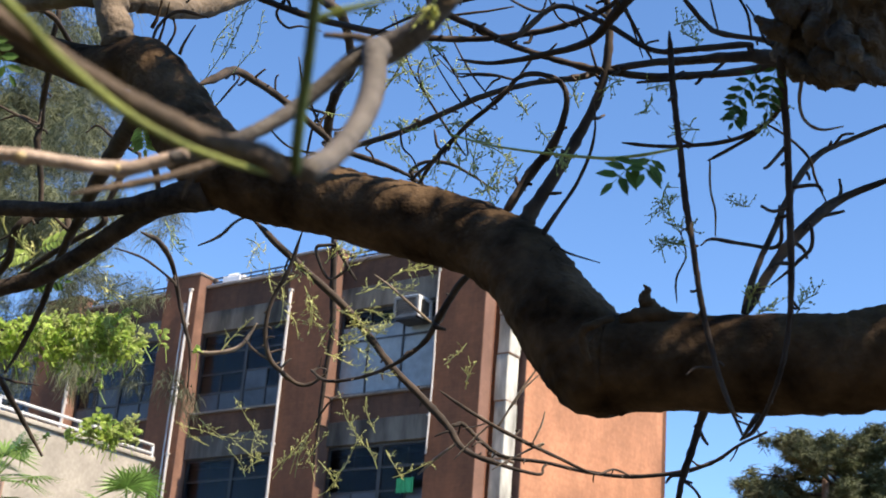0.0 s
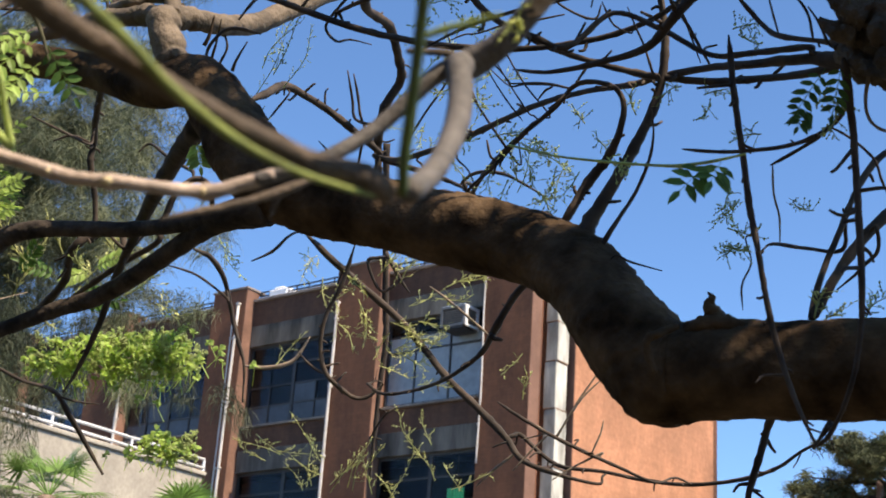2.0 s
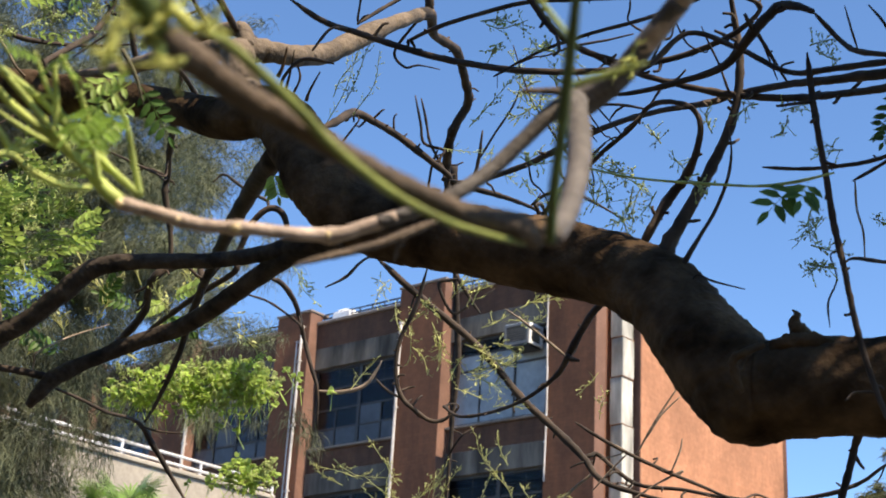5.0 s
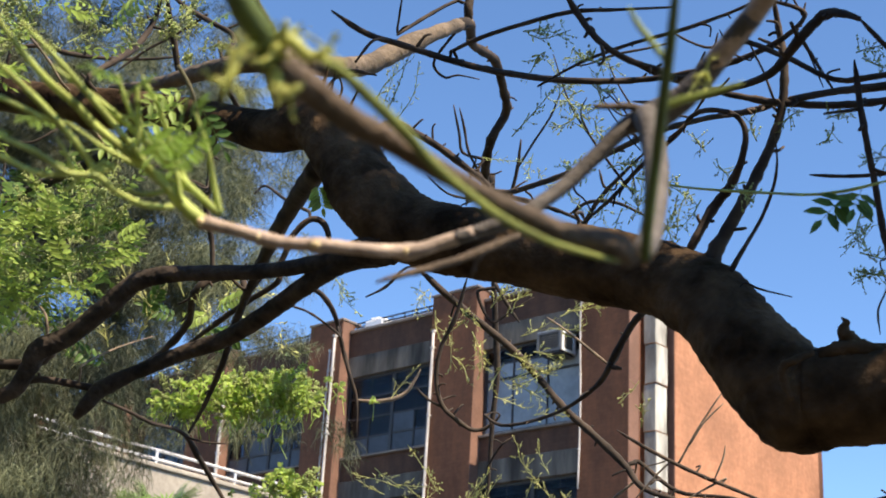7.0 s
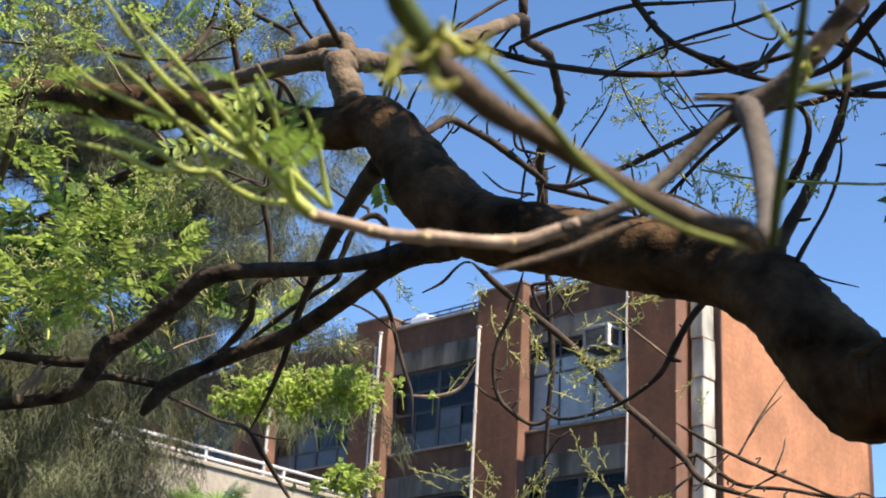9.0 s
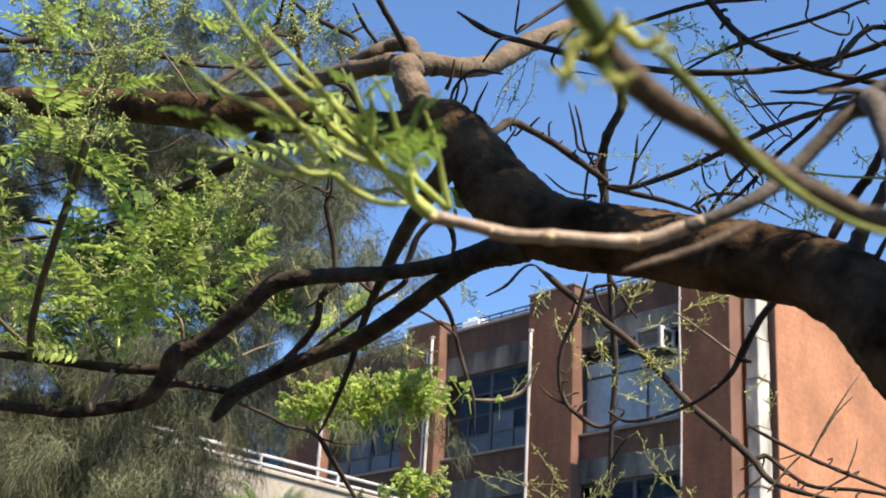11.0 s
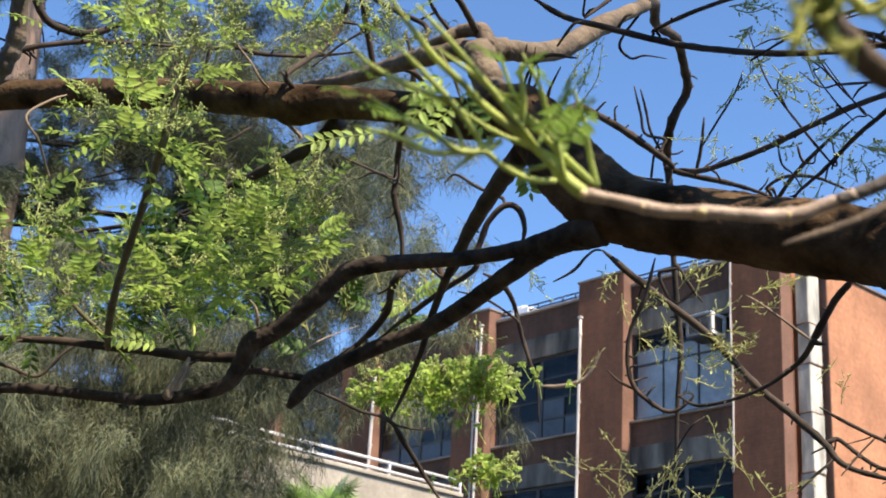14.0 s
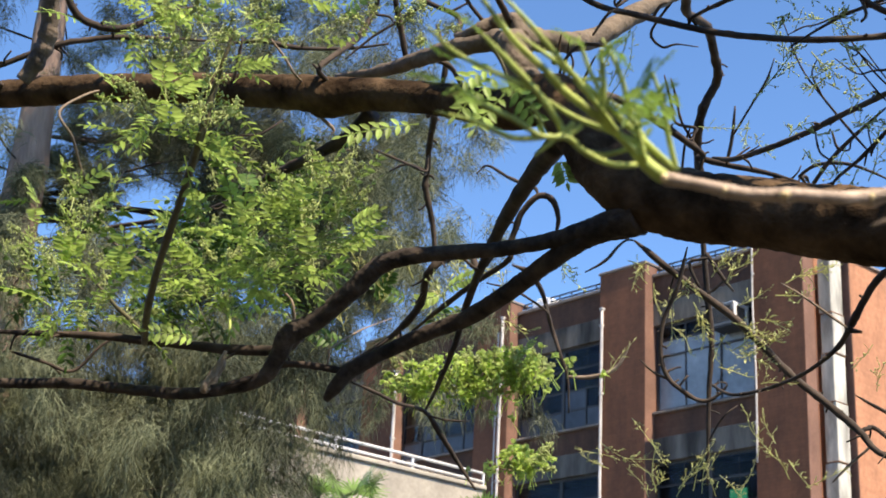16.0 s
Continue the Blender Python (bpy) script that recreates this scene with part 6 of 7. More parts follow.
sprig(tree, (-3.402, 3.865, 3.467), (-3.326, 3.867, 3.515), 0.021, 9, 106)
sprig(tree, (-3.390, 3.899, 3.409), (-3.320, 3.890, 3.477), 0.021, 9, 107)
sprig(tree, (-3.172, 3.606, 3.099), (-3.206, 3.588, 3.024), 0.021, 9, 108)
sprig(tree, (-3.168, 3.631, 3.046), (-3.055, 3.664, 3.081), 0.021, 9, 109)
sprig(tree, (-3.138, 3.650, 3.045), (-3.036, 3.684, 3.063), 0.021, 9, 110)
sprig(tree, (-3.099, 3.690, 3.009), (-3.027, 3.686, 3.072), 0.021, 9, 111)
sprig(tree, (-3.247, 3.655, 3.008), (-3.171, 3.694, 2.973), 0.021, 9, 112)
sprig(tree, (-3.803, 3.725, 3.102), (-3.706, 3.738, 3.195), 0.021, 9, 113)
sprig(tree, (-3.085, 3.668, 2.924), (-2.997, 3.700, 2.916), 0.021, 9, 114)
sprig(tree, (-3.376, 3.944, 3.331), (-3.289, 3.962, 3.361), 0.021, 9, 115)
sprig(tree, (-3.637, 3.755, 2.629), (-3.661, 3.690, 2.700), 0.019, 8, 116)
sprig(tree, (-3.611, 3.769, 2.648), (-3.578, 3.729, 2.776), 0.019, 8, 117)
sprig(tree, (-3.581, 3.780, 2.686), (-3.639, 3.695, 2.738), 0.019, 8, 118)
sprig(tree, (-3.559, 3.813, 2.630), (-3.466, 3.822, 2.739), 0.019, 8, 119)
sprig(tree, (-3.509, 3.843, 2.649), (-3.427, 3.837, 2.777), 0.019, 8, 120)
sprig(tree, (-3.591, 4.012, 2.729), (-3.515, 4.013, 2.823), 0.019, 8, 121)
sprig(tree, (-3.567, 4.046, 2.671), (-3.570, 3.986, 2.784), 0.019, 8, 122)
sprig(tree, (-3.061, 3.628, 2.724), (-3.067, 3.578, 2.789), 0.019, 8, 123)
sprig(tree, (-3.039, 3.656, 2.673), (-3.057, 3.607, 2.720), 0.019, 8, 124)
sprig(tree, (-3.006, 3.696, 2.603), (-3.028, 3.640, 2.668), 0.019, 8, 125)
sprig(tree, (-2.966, 3.728, 2.578), (-2.857, 3.755, 2.622), 0.019, 8, 126)
sprig(tree, (-3.733, 3.653, 2.722), (-3.775, 3.581, 2.754), 0.019, 8, 127)
sprig(tree, (-3.697, 3.672, 2.751), (-3.773, 3.577, 2.773), 0.019, 8, 128)
sprig(tree, (-3.381, 3.930, 2.651), (-3.303, 3.926, 2.758), 0.019, 8, 129)
sprig(tree, (-3.510, 3.519, 2.843), (-3.467, 3.555, 2.769), 0.019, 8, 130)
sprig(tree, (-3.473, 3.574, 2.774), (-3.437, 3.602, 2.699), 0.019, 8, 131)
sprig(tree, (-3.447, 3.636, 2.649), (-3.481, 3.595, 2.605), 0.019, 8, 132)
sprig(tree, (-3.428, 3.662, 2.615), (-3.350, 3.680, 2.670), 0.019, 8, 133)
sprig(tree, (-3.369, 3.713, 2.602), (-3.317, 3.694, 2.710), 0.019, 8, 134)
sprig(tree, (-3.431, 3.894, 2.704), (-3.376, 3.932, 2.628), 0.019, 8, 135)
sprig(tree, (-3.370, 3.949, 2.671), (-3.394, 3.924, 2.608), 0.019, 8, 136)
sprig(tree, (-3.260, 3.985, 2.812), (-3.264, 3.934, 2.881), 0.019, 8, 137)
sprig(tree, (-3.233, 4.022, 2.756), (-3.187, 4.052, 2.678), 0.019, 8, 138)
sprig(tree, (-3.552, 3.529, 2.712), (-3.451, 3.589, 2.707), 0.019, 8, 139)
sprig(tree, (-3.604, 3.465, 2.761), (-3.538, 3.515, 2.708), 0.019, 8, 140)
sprig(tree, (-2.643, 3.642, 2.819), (-2.601, 3.620, 2.881), 0.019, 8, 141)
sprig(tree, (-2.625, 3.604, 2.954), (-2.667, 3.575, 2.896), 0.019, 8, 142)
sprig(tree, (-3.204, 3.471, 3.181), (-3.193, 3.503, 3.071), 0.023, 13, 143)
sprig(tree, (-3.188, 3.500, 3.148), (-3.195, 3.509, 3.053), 0.023, 13, 144)
sprig(tree, (-3.214, 3.448, 3.216), (-3.251, 3.412, 3.170), 0.023, 13, 145)
sprig(tree, (-3.008, 3.411, 3.056), (-2.928, 3.461, 3.013), 0.023, 13, 146)
sprig(tree, (-2.986, 3.448, 3.007), (-2.902, 3.490, 2.989), 0.023, 13, 147)
sprig(tree, (-2.934, 3.463, 3.062), (-2.867, 3.499, 3.025), 0.023, 13, 148)
sprig(tree, (-2.929, 3.495, 2.994), (-2.981, 3.450, 2.949), 0.023, 13, 149)
sprig(tree, (-3.005, 3.448, 2.972), (-2.940, 3.488, 2.928), 0.023, 13, 150)
sprig(tree, (-2.843, 3.479, 3.168), (-2.734, 3.511, 3.200), 0.023, 13, 151)
sprig(tree, (-2.810, 3.493, 3.187), (-2.720, 3.520, 3.201), 0.023, 13, 152)
sprig(tree, (-2.879, 3.471, 3.133), (-2.793, 3.508, 3.122), 0.023, 13, 153)
sprig(tree, (-3.228, 3.413, 3.266), (-3.179, 3.451, 3.211), 0.023, 13, 154)
sprig(tree, (-3.140, 3.486, 3.257), (-3.072, 3.486, 3.306), 0.023, 13, 155)
sprig(tree, (-3.091, 3.513, 3.278), (-3.011, 3.529, 3.311), 0.023, 13, 156)
# pale young sprays against the sky
sprig(tree, (-1.725, 2.278, 2.915), (-1.666, 2.298, 2.891), 0.014, 13, 157, M_BUD)
sprig(tree, (-1.698, 2.304, 2.894), (-1.653, 2.324, 2.859), 0.014, 13, 158, M_BUD)
sprig(tree, (-1.672, 2.330, 2.873), (-1.689, 2.328, 2.811), 0.014, 13, 159, M_BUD)
sprig(tree, (-1.650, 2.338, 2.884), (-1.673, 2.337, 2.812), 0.014, 13, 160, M_BUD)
sprig(tree, (-1.638, 2.365, 2.866), (-1.664, 2.343, 2.812), 0.014, 13, 161, M_BUD)
sprig(tree, (-1.702, 2.336, 2.829), (-1.690, 2.344, 2.779), 0.014, 13, 162, M_BUD)
sprig(tree, (-1.684, 2.354, 2.814), (-1.717, 2.320, 2.794), 0.014, 13, 163, M_BUD)
sprig(tree, (-1.342, 2.255, 2.938), (-1.367, 2.233, 2.911), 0.014, 13, 164, M_BUD)
sprig(tree, (-1.308, 2.280, 2.922), (-1.258, 2.277, 2.920), 0.014, 13, 165, M_BUD)
sprig(tree, (-1.302, 2.294, 2.903), (-1.307, 2.283, 2.876), 0.014, 13, 166, M_BUD)
sprig(tree, (-1.174, 2.124, 2.639), (-1.180, 2.123, 2.587), 0.014, 13, 167, M_BUD)
sprig(tree, (-1.165, 2.137, 2.621), (-1.188, 2.119, 2.588), 0.014, 13, 168, M_BUD)
sprig(tree, (-1.192, 2.146, 2.577), (-1.142, 2.153, 2.555), 0.014, 13, 169, M_BUD)
sprig(tree, (-1.163, 2.069, 2.513), (-1.130, 2.067, 2.497), 0.014, 13, 170, M_BUD)
sprig(tree, (-1.138, 2.084, 2.504), (-1.156, 2.057, 2.493), 0.014, 13, 171, M_BUD)
sprig(tree, (-1.477, 2.315, 2.936), (-1.470, 2.280, 2.957), 0.014, 13, 172, M_BUD)
sprig(tree, (-1.563, 2.262, 2.915), (-1.560, 2.225, 2.923), 0.014, 13, 173, M_BUD)
sprig(tree, (-1.551, 2.289, 2.892), (-1.528, 2.295, 2.864), 0.014, 13, 174, M_BUD)
sprig(tree, (-1.809, 2.257, 3.087), (-1.794, 2.211, 3.130), 0.014, 13, 175, M_BUD)
sprig(tree, (-1.818, 2.224, 3.129), (-1.779, 2.234, 3.109), 0.014, 13, 176, M_BUD)
sprig(tree, (-3.022, 2.727, 3.554), (-2.898, 2.693, 3.713), 0.014, 13, 177, M_BUD)
sprig(tree, (-3.015, 2.831, 3.629), (-2.910, 2.799, 3.759), 0.014, 13, 178, M_BUD)
sprig(tree, (-3.082, 2.847, 3.518), (-3.080, 2.786, 3.567), 0.014, 13, 179, M_BUD)
sprig(tree, (-2.943, 3.177, 3.636), (-2.832, 3.243, 3.618), 0.014, 13, 180, M_BUD)
sprig(tree, (-2.147, 2.566, 3.101), (-2.112, 2.594, 3.044), 0.014, 13, 181, M_BUD)
sprig(tree, (-1.082, 2.245, 2.428), (-1.056, 2.222, 2.457), 0.014, 13, 182, M_BUD)
sprig(tree, (-1.064, 2.251, 2.432), (-1.034, 2.238, 2.433), 0.014, 13, 183, M_BUD)
sprig(tree, (-0.987, 2.230, 2.410), (-0.950, 2.212, 2.428), 0.014, 13, 184, M_BUD)
sprig(tree, (-1.147, 2.102, 2.920), (-1.116, 2.105, 2.895), 0.014, 13, 185, M_BUD)
sprig(tree, (-1.154, 2.094, 2.929), (-1.109, 2.090, 2.925), 0.014, 13, 186, M_BUD)
sprig(tree, (-0.937, 1.950, 2.686), (-0.904, 1.956, 2.651), 0.014, 13, 187, M_BUD)
sprig(tree, (-0.918, 1.969, 2.660), (-0.934, 1.961, 2.621), 0.014, 13, 188, M_BUD)
sprig(tree, (-1.090, 2.273, 2.637), (-1.109, 2.242, 2.639), 0.014, 13, 189, M_BUD)
sprig(tree, (-1.110, 2.110, 2.721), (-1.137, 2.081, 2.709), 0.014, 13, 190, M_BUD)
sprig(tree, (-2.413, 2.883, 3.563), (-2.399, 2.826, 3.623), 0.018, 13, 191, M_BUD)
sprig(tree, (-2.410, 2.879, 3.569), (-2.359, 2.873, 3.584), 0.018, 13, 192, M_BUD)
sprig(tree, (-2.274, 2.758, 3.472), (-2.304, 2.735, 3.440), 0.018, 13, 193, M_BUD)
sprig(tree, (-2.146, 2.675, 3.505), (-2.184, 2.632, 3.501), 0.018, 13, 194, M_BUD)
sprig(tree, (-2.136, 2.685, 3.498), (-2.096, 2.697, 3.471), 0.018, 13, 195, M_BUD)
sprig(tree, (-2.138, 2.753, 3.388), (-2.090, 2.756, 3.380), 0.018, 13, 196, M_BUD)
sprig(tree, (-2.157, 2.734, 3.404), (-2.192, 2.708, 3.374), 0.018, 13, 197, M_BUD)
sprig(tree, (-2.856, 3.326, 3.685), (-2.873, 3.331, 3.613), 0.018, 13, 198, M_BUD)
sprig(tree, (-2.856, 3.355, 3.636), (-2.823, 3.383, 3.576), 0.018, 13, 199, M_BUD)
sprig(tree, (-2.563, 3.115, 3.460), (-2.503, 3.114, 3.477), 0.018, 13, 200, M_BUD)
sprig(tree, (-2.242, 2.902, 3.252), (-2.271, 2.901, 3.179), 0.018, 13, 201, M_BUD)
sprig(tree, (-2.216, 2.959, 3.167), (-2.157, 2.914, 3.262), 0.018, 13, 202, M_BUD)
sprig(tree, (-2.234, 2.936, 3.195), (-2.252, 2.933, 3.135), 0.018, 13, 203, M_BUD)
sprig(tree, (-2.733, 2.471, 3.452), (-2.627, 2.466, 3.533), 0.018, 13, 204, M_BUD)
sprig(tree, (-2.713, 2.496, 3.438), (-2.627, 2.466, 3.533), 0.018, 13, 205, M_BUD)
sprig(tree, (-2.164, 2.810, 3.267), (-2.086, 2.840, 3.237), 0.018, 13, 206, M_BUD)
sprig(tree, (-1.901, 2.084, 3.222), (-1.845, 2.100, 3.209), 0.018, 13, 207, M_BUD)
sprig(tree, (-1.893, 2.093, 3.216), (-1.819, 2.114, 3.210), 0.018, 13, 208, M_BUD)
sprig(tree, (-1.873, 2.128, 3.183), (-1.894, 2.116, 3.144), 0.018, 13, 209, M_BUD)
sprig(tree, (-1.714, 2.033, 3.066), (-1.675, 2.035, 3.054), 0.018, 13, 210, M_BUD)
sprig(tree, (-1.814, 2.111, 3.061), (-1.783, 2.127, 3.020), 0.018, 13, 211, M_BUD)
sprig(tree, (-1.797, 2.147, 3.019), (-1.822, 2.124, 2.990), 0.018, 13, 212, M_BUD)
sprig(tree, (-1.769, 2.169, 3.006), (-1.748, 2.179, 2.965), 0.018, 13, 213, M_BUD)
sprig(tree, (-2.098, 2.299, 3.115), (-1.983, 2.295, 3.194), 0.018, 13, 214, M_BUD)
sprig(tree, (-2.071, 2.458, 3.097), (-2.018, 2.476, 3.075), 0.018, 13, 215, M_BUD)
sprig(tree, (-1.929, 2.440, 3.044), (-1.872, 2.446, 3.044), 0.018, 13, 216, M_BUD)
sprig(tree, (-1.763, 2.347, 2.917), (-1.750, 2.356, 2.863), 0.018, 13, 217, M_BUD)
sprig(tree, (-1.685, 2.269, 2.905), (-1.656, 2.276, 2.874), 0.018, 13, 218, M_BUD)
sprig(tree, (-1.735, 2.282, 2.834), (-1.725, 2.245, 2.869), 0.018, 13, 219, M_BUD)
sprig(tree, (-1.431, 2.135, 2.760), (-1.403, 2.144, 2.733), 0.018, 13, 220, M_BUD)
sprig(tree, (-3.320, 2.956, 3.202), (-3.281, 3.000, 3.131), 0.018, 13, 221, M_BUD)
sprig(tree, (-3.327, 2.934, 3.234), (-3.294, 2.972, 3.163), 0.018, 13, 222, M_BUD)
sprig(tree, (-3.188, 2.363, 2.890), (-3.186, 2.315, 2.926), 0.018, 13, 223, M_BUD)
sprig(tree, (-3.130, 2.441, 2.852), (-3.075, 2.452, 2.878), 0.018, 13, 224, M_BUD)
# sprigs behind the low boughs
sprig(tree, (-3.454, 2.463, 3.042), (-3.447, 2.408, 3.094), 0.028, 9, 225)
sprig(tree, (-3.420, 2.530, 2.983), (-3.359, 2.536, 3.035), 0.028, 9, 226)
sprig(tree, (-3.427, 2.639, 3.053), (-3.411, 2.595, 3.109), 0.028, 9, 227)
sprig(tree, (-3.387, 2.701, 3.009), (-3.332, 2.703, 3.053), 0.028, 9, 228)
sprig(tree, (-3.443, 2.359, 2.964), (-3.445, 2.294, 2.997), 0.028, 9, 229)
sprig(tree, (-3.487, 2.344, 2.874), (-3.443, 2.343, 2.934), 0.028, 9, 230)
sprig(tree, (-3.528, 2.277, 2.847), (-3.524, 2.220, 2.880), 0.028, 9, 231)
sprig(tree, (-3.456, 2.525, 2.919), (-3.389, 2.554, 2.941), 0.028, 9, 232)
sprig(tree, (-3.534, 2.471, 3.150), (-3.556, 2.455, 3.078), 0.028, 9, 233)
sprig(tree, (-3.434, 2.590, 3.131), (-3.411, 2.624, 3.054), 0.028, 9, 234)
sprig(tree, (-3.577, 2.223, 2.789), (-3.565, 2.167, 2.840), 0.028, 9, 235)
sprig(tree, (-3.388, 2.642, 3.119), (-3.331, 2.688, 3.084), 0.028, 9, 236)
sprig(tree, (-3.553, 2.333, 3.023), (-3.534, 2.287, 3.084), 0.028, 9, 237)
sprig(tree, (-3.359, 2.750, 2.964), (-3.314, 2.782, 2.928), 0.028, 9, 238)
sprig(tree, (-3.530, 2.464, 2.879), (-3.488, 2.499, 2.839), 0.028, 9, 239)
feather_leaf(tree, (-3.380, 2.181, 2.745), (-3.399, 2.057, 2.778), 0.032, 6, 240, M_DARKLEAF)
feather_leaf(tree, (-3.478, 2.470, 2.978), (-3.514, 2.367, 3.007), 0.032, 6, 241, M_DARKLEAF)
feather_leaf(tree, (-3.435, 2.553, 2.905), (-3.337, 2.596, 2.933), 0.032, 6, 242, M_DARKLEAF)
feather_leaf(tree, (-3.464, 2.337, 2.937), (-3.394, 2.332, 3.024), 0.032, 6, 243, M_DARKLEAF)
feather_leaf(tree, (-3.366, 2.596, 2.965), (-3.419, 2.514, 2.926), 0.032, 6, 244, M_DARKLEAF)
# feather leaves that stand alone
feather_leaf(tree, (-0.950, 1.608, 2.427), (-0.978, 1.580, 2.389), 0.027, 3, 245, M_DARKLEAF)
feather_leaf(tree, (-0.934, 1.614, 2.430), (-0.938, 1.593, 2.398), 0.027, 3, 246, M_DARKLEAF)
feather_leaf(tree, (-0.887, 1.856, 2.668), (-0.936, 1.842, 2.599), 0.020, 5, 247, M_DARKLEAF)
feather_leaf(tree, (-0.863, 1.861, 2.674), (-0.883, 1.862, 2.595), 0.020, 5, 248, M_DARKLEAF)
feather_leaf(tree, (-0.922, 1.872, 2.618), (-0.931, 1.851, 2.584), 0.020, 5, 249, M_DARKLEAF)
feather_leaf(tree, (-2.590, 1.724, 3.007), (-2.672, 1.568, 2.964), 0.030, 7, 250, M_LEAF)
feather_leaf(tree, (-3.377, 1.702, 2.649), (-3.409, 1.572, 2.659), 0.030, 7, 251, M_LEAF)
feather_leaf(tree, (-3.261, 2.067, 3.035), (-3.192, 2.104, 3.085), 0.030, 7, 252, M_LEAF)
feather_leaf(tree, (-3.291, 2.057, 2.975), (-3.215, 2.111, 3.012), 0.030, 7, 253, M_LEAF)
feather_leaf(tree, (-3.362, 2.493, 2.978), (-3.391, 2.433, 2.952), 0.030, 7, 254, M_LEAF)
feather_leaf(tree, (-3.347, 2.500, 2.994), (-3.254, 2.524, 3.033), 0.030, 7, 255, M_LEAF)
feather_leaf(tree, (-3.063, 1.438, 3.268), (-3.093, 1.382, 3.164), 0.030, 7, 256, M_LEAF)
feather_leaf(tree, (-3.102, 1.519, 3.133), (-3.128, 1.404, 3.080), 0.030, 7, 257, M_LEAF)
feather_leaf(tree, (-2.866, 1.692, 3.375), (-2.748, 1.694, 3.429), 0.030, 7, 258, M_LEAF)
feather_leaf(tree, (-2.421, 2.011, 2.967), (-2.404, 2.017, 2.909), 0.030, 7, 259, M_LEAF)
# leaves of the near shoot
feather_leaf(tree, (-0.927, 0.392, 2.009), (-0.920, 0.352, 2.001), 0.009, 6, 260, M_NEARLEAF)
feather_leaf(tree, (-0.924, 0.367, 2.022), (-0.908, 0.323, 2.019), 0.009, 6, 261, M_NEARLEAF)
feather_leaf(tree, (-0.903, 0.362, 2.038), (-0.886, 0.319, 2.033), 0.009, 6, 262, M_NEARLEAF)
feather_leaf(tree, (-0.923, 0.351, 2.007), (-0.910, 0.314, 1.996), 0.009, 6, 263, M_NEARLEAF)
feather_leaf(tree, (-0.856, 0.469, 2.026), (-0.855, 0.445, 1.995), 0.012, 6, 264, M_NEARLEAF)
feather_leaf(tree, (-0.847, 0.481, 2.024), (-0.846, 0.457, 1.990), 0.012, 6, 265, M_NEARLEAF)
feather_leaf(tree, (-0.874, 0.440, 2.044), (-0.844, 0.426, 2.038), 0.012, 6, 266, M_NEARLEAF)
feather_leaf(tree, (-0.885, 0.490, 2.021), (-0.843, 0.474, 2.025), 0.012, 6, 267, M_NEARLEAF)
feather_leaf(tree, (-0.886, 0.485, 2.027), (-0.847, 0.462, 2.038), 0.012, 6, 268, M_NEARLEAF)
limb(tree, "petiole", M_GREENSTEM, [(-1.071, 1.652, 2.472, 0.0016), (-1.014, 1.630, 2.449, 0.0020), (-0.951, 1.606, 2.430, 0.0023), (-0.902, 1.623, 2.438, 0.0023)])
limb(tree, "petiole", M_GREENSTEM, [(-1.469, 1.879, 2.687, 0.0020), (-1.355, 1.854, 2.631, 0.0019), (-1.227, 1.841, 2.585, 0.0023), (-1.080, 1.809, 2.531, 0.0022)])
limb(tree, "petiole", M_GREENSTEM, [(-0.882, 0.526, 1.992, 0.0027), (-0.887, 0.497, 2.007, 0.0024), (-0.896, 0.466, 2.028, 0.0022), (-0.905, 0.436, 2.045, 0.0020), (-0.916, 0.405, 2.060, 0.0015)], sides=8)
limb(tree, "petiole", M_GREENSTEM, [(-0.886, 0.508, 2.002, 0.0020), (-0.897, 0.486, 2.009, 0.0020), (-0.915, 0.460, 2.019, 0.0017), (-0.927, 0.428, 2.033, 0.0015)], sides=8)
limb(tree, "petiole", M_GREENSTEM, [(-0.881, 0.527, 1.991, 0.0022), (-0.878, 0.515, 2.011, 0.0021), (-0.872, 0.502, 2.029, 0.0018), (-0.868, 0.486, 2.046, 0.0016)], sides=8)
limb(tree, "petiole", M_GREENSTEM, [(-0.887, 0.503, 2.004, 0.0020), (-0.886, 0.485, 2.023, 0.0020), (-0.880, 0.466, 2.044, 0.0017), (-0.880, 0.449, 2.061, 0.0016)], sides=8)
limb(tree, "petiole", M_GREENSTEM, [(-0.888, 0.498, 2.003, 0.0018), (-0.907, 0.485, 1.997, 0.0016), (-0.915, 0.472, 1.998, 0.0013)], sides=8)
limb(tree, "petiole", M_GREENSTEM, [(-0.893, 0.470, 2.025, 0.0016), (-0.893, 0.452, 2.042, 0.0016), (-0.889, 0.436, 2.060, 0.0013)], sides=8)
feather_leaf(tree, (-0.887, 0.440, 2.056), (-0.880, 0.406, 2.051), 0.009, 5, 269, M_NEARLEAF)
feather_leaf(tree, (-0.927, 0.428, 2.033), (-0.925, 0.396, 2.023), 0.009, 5, 270, M_NEARLEAF)
feather_leaf(tree, (-0.868, 0.487, 2.045), (-0.837, 0.466, 2.043), 0.009, 5, 271, M_NEARLEAF)
feather_leaf(tree, (-0.877, 0.473, 2.045), (-0.862, 0.441, 2.047), 0.009, 5, 272, M_NEARLEAF)
sprig(tree, (-3.338, 1.762, 2.716), (-3.324, 1.704, 2.765), 0.030, 10, 273, M_YLEAF)
sprig(tree, (-3.344, 1.760, 2.701), (-3.301, 1.748, 2.764), 0.030, 10, 274, M_YLEAF)
sprig(tree, (-3.363, 1.726, 2.667), (-3.355, 1.664, 2.708), 0.030, 10, 275, M_YLEAF)
sprig(tree, (-3.423, 1.593, 2.689), (-3.419, 1.537, 2.719), 0.030, 10, 276, M_YLEAF)
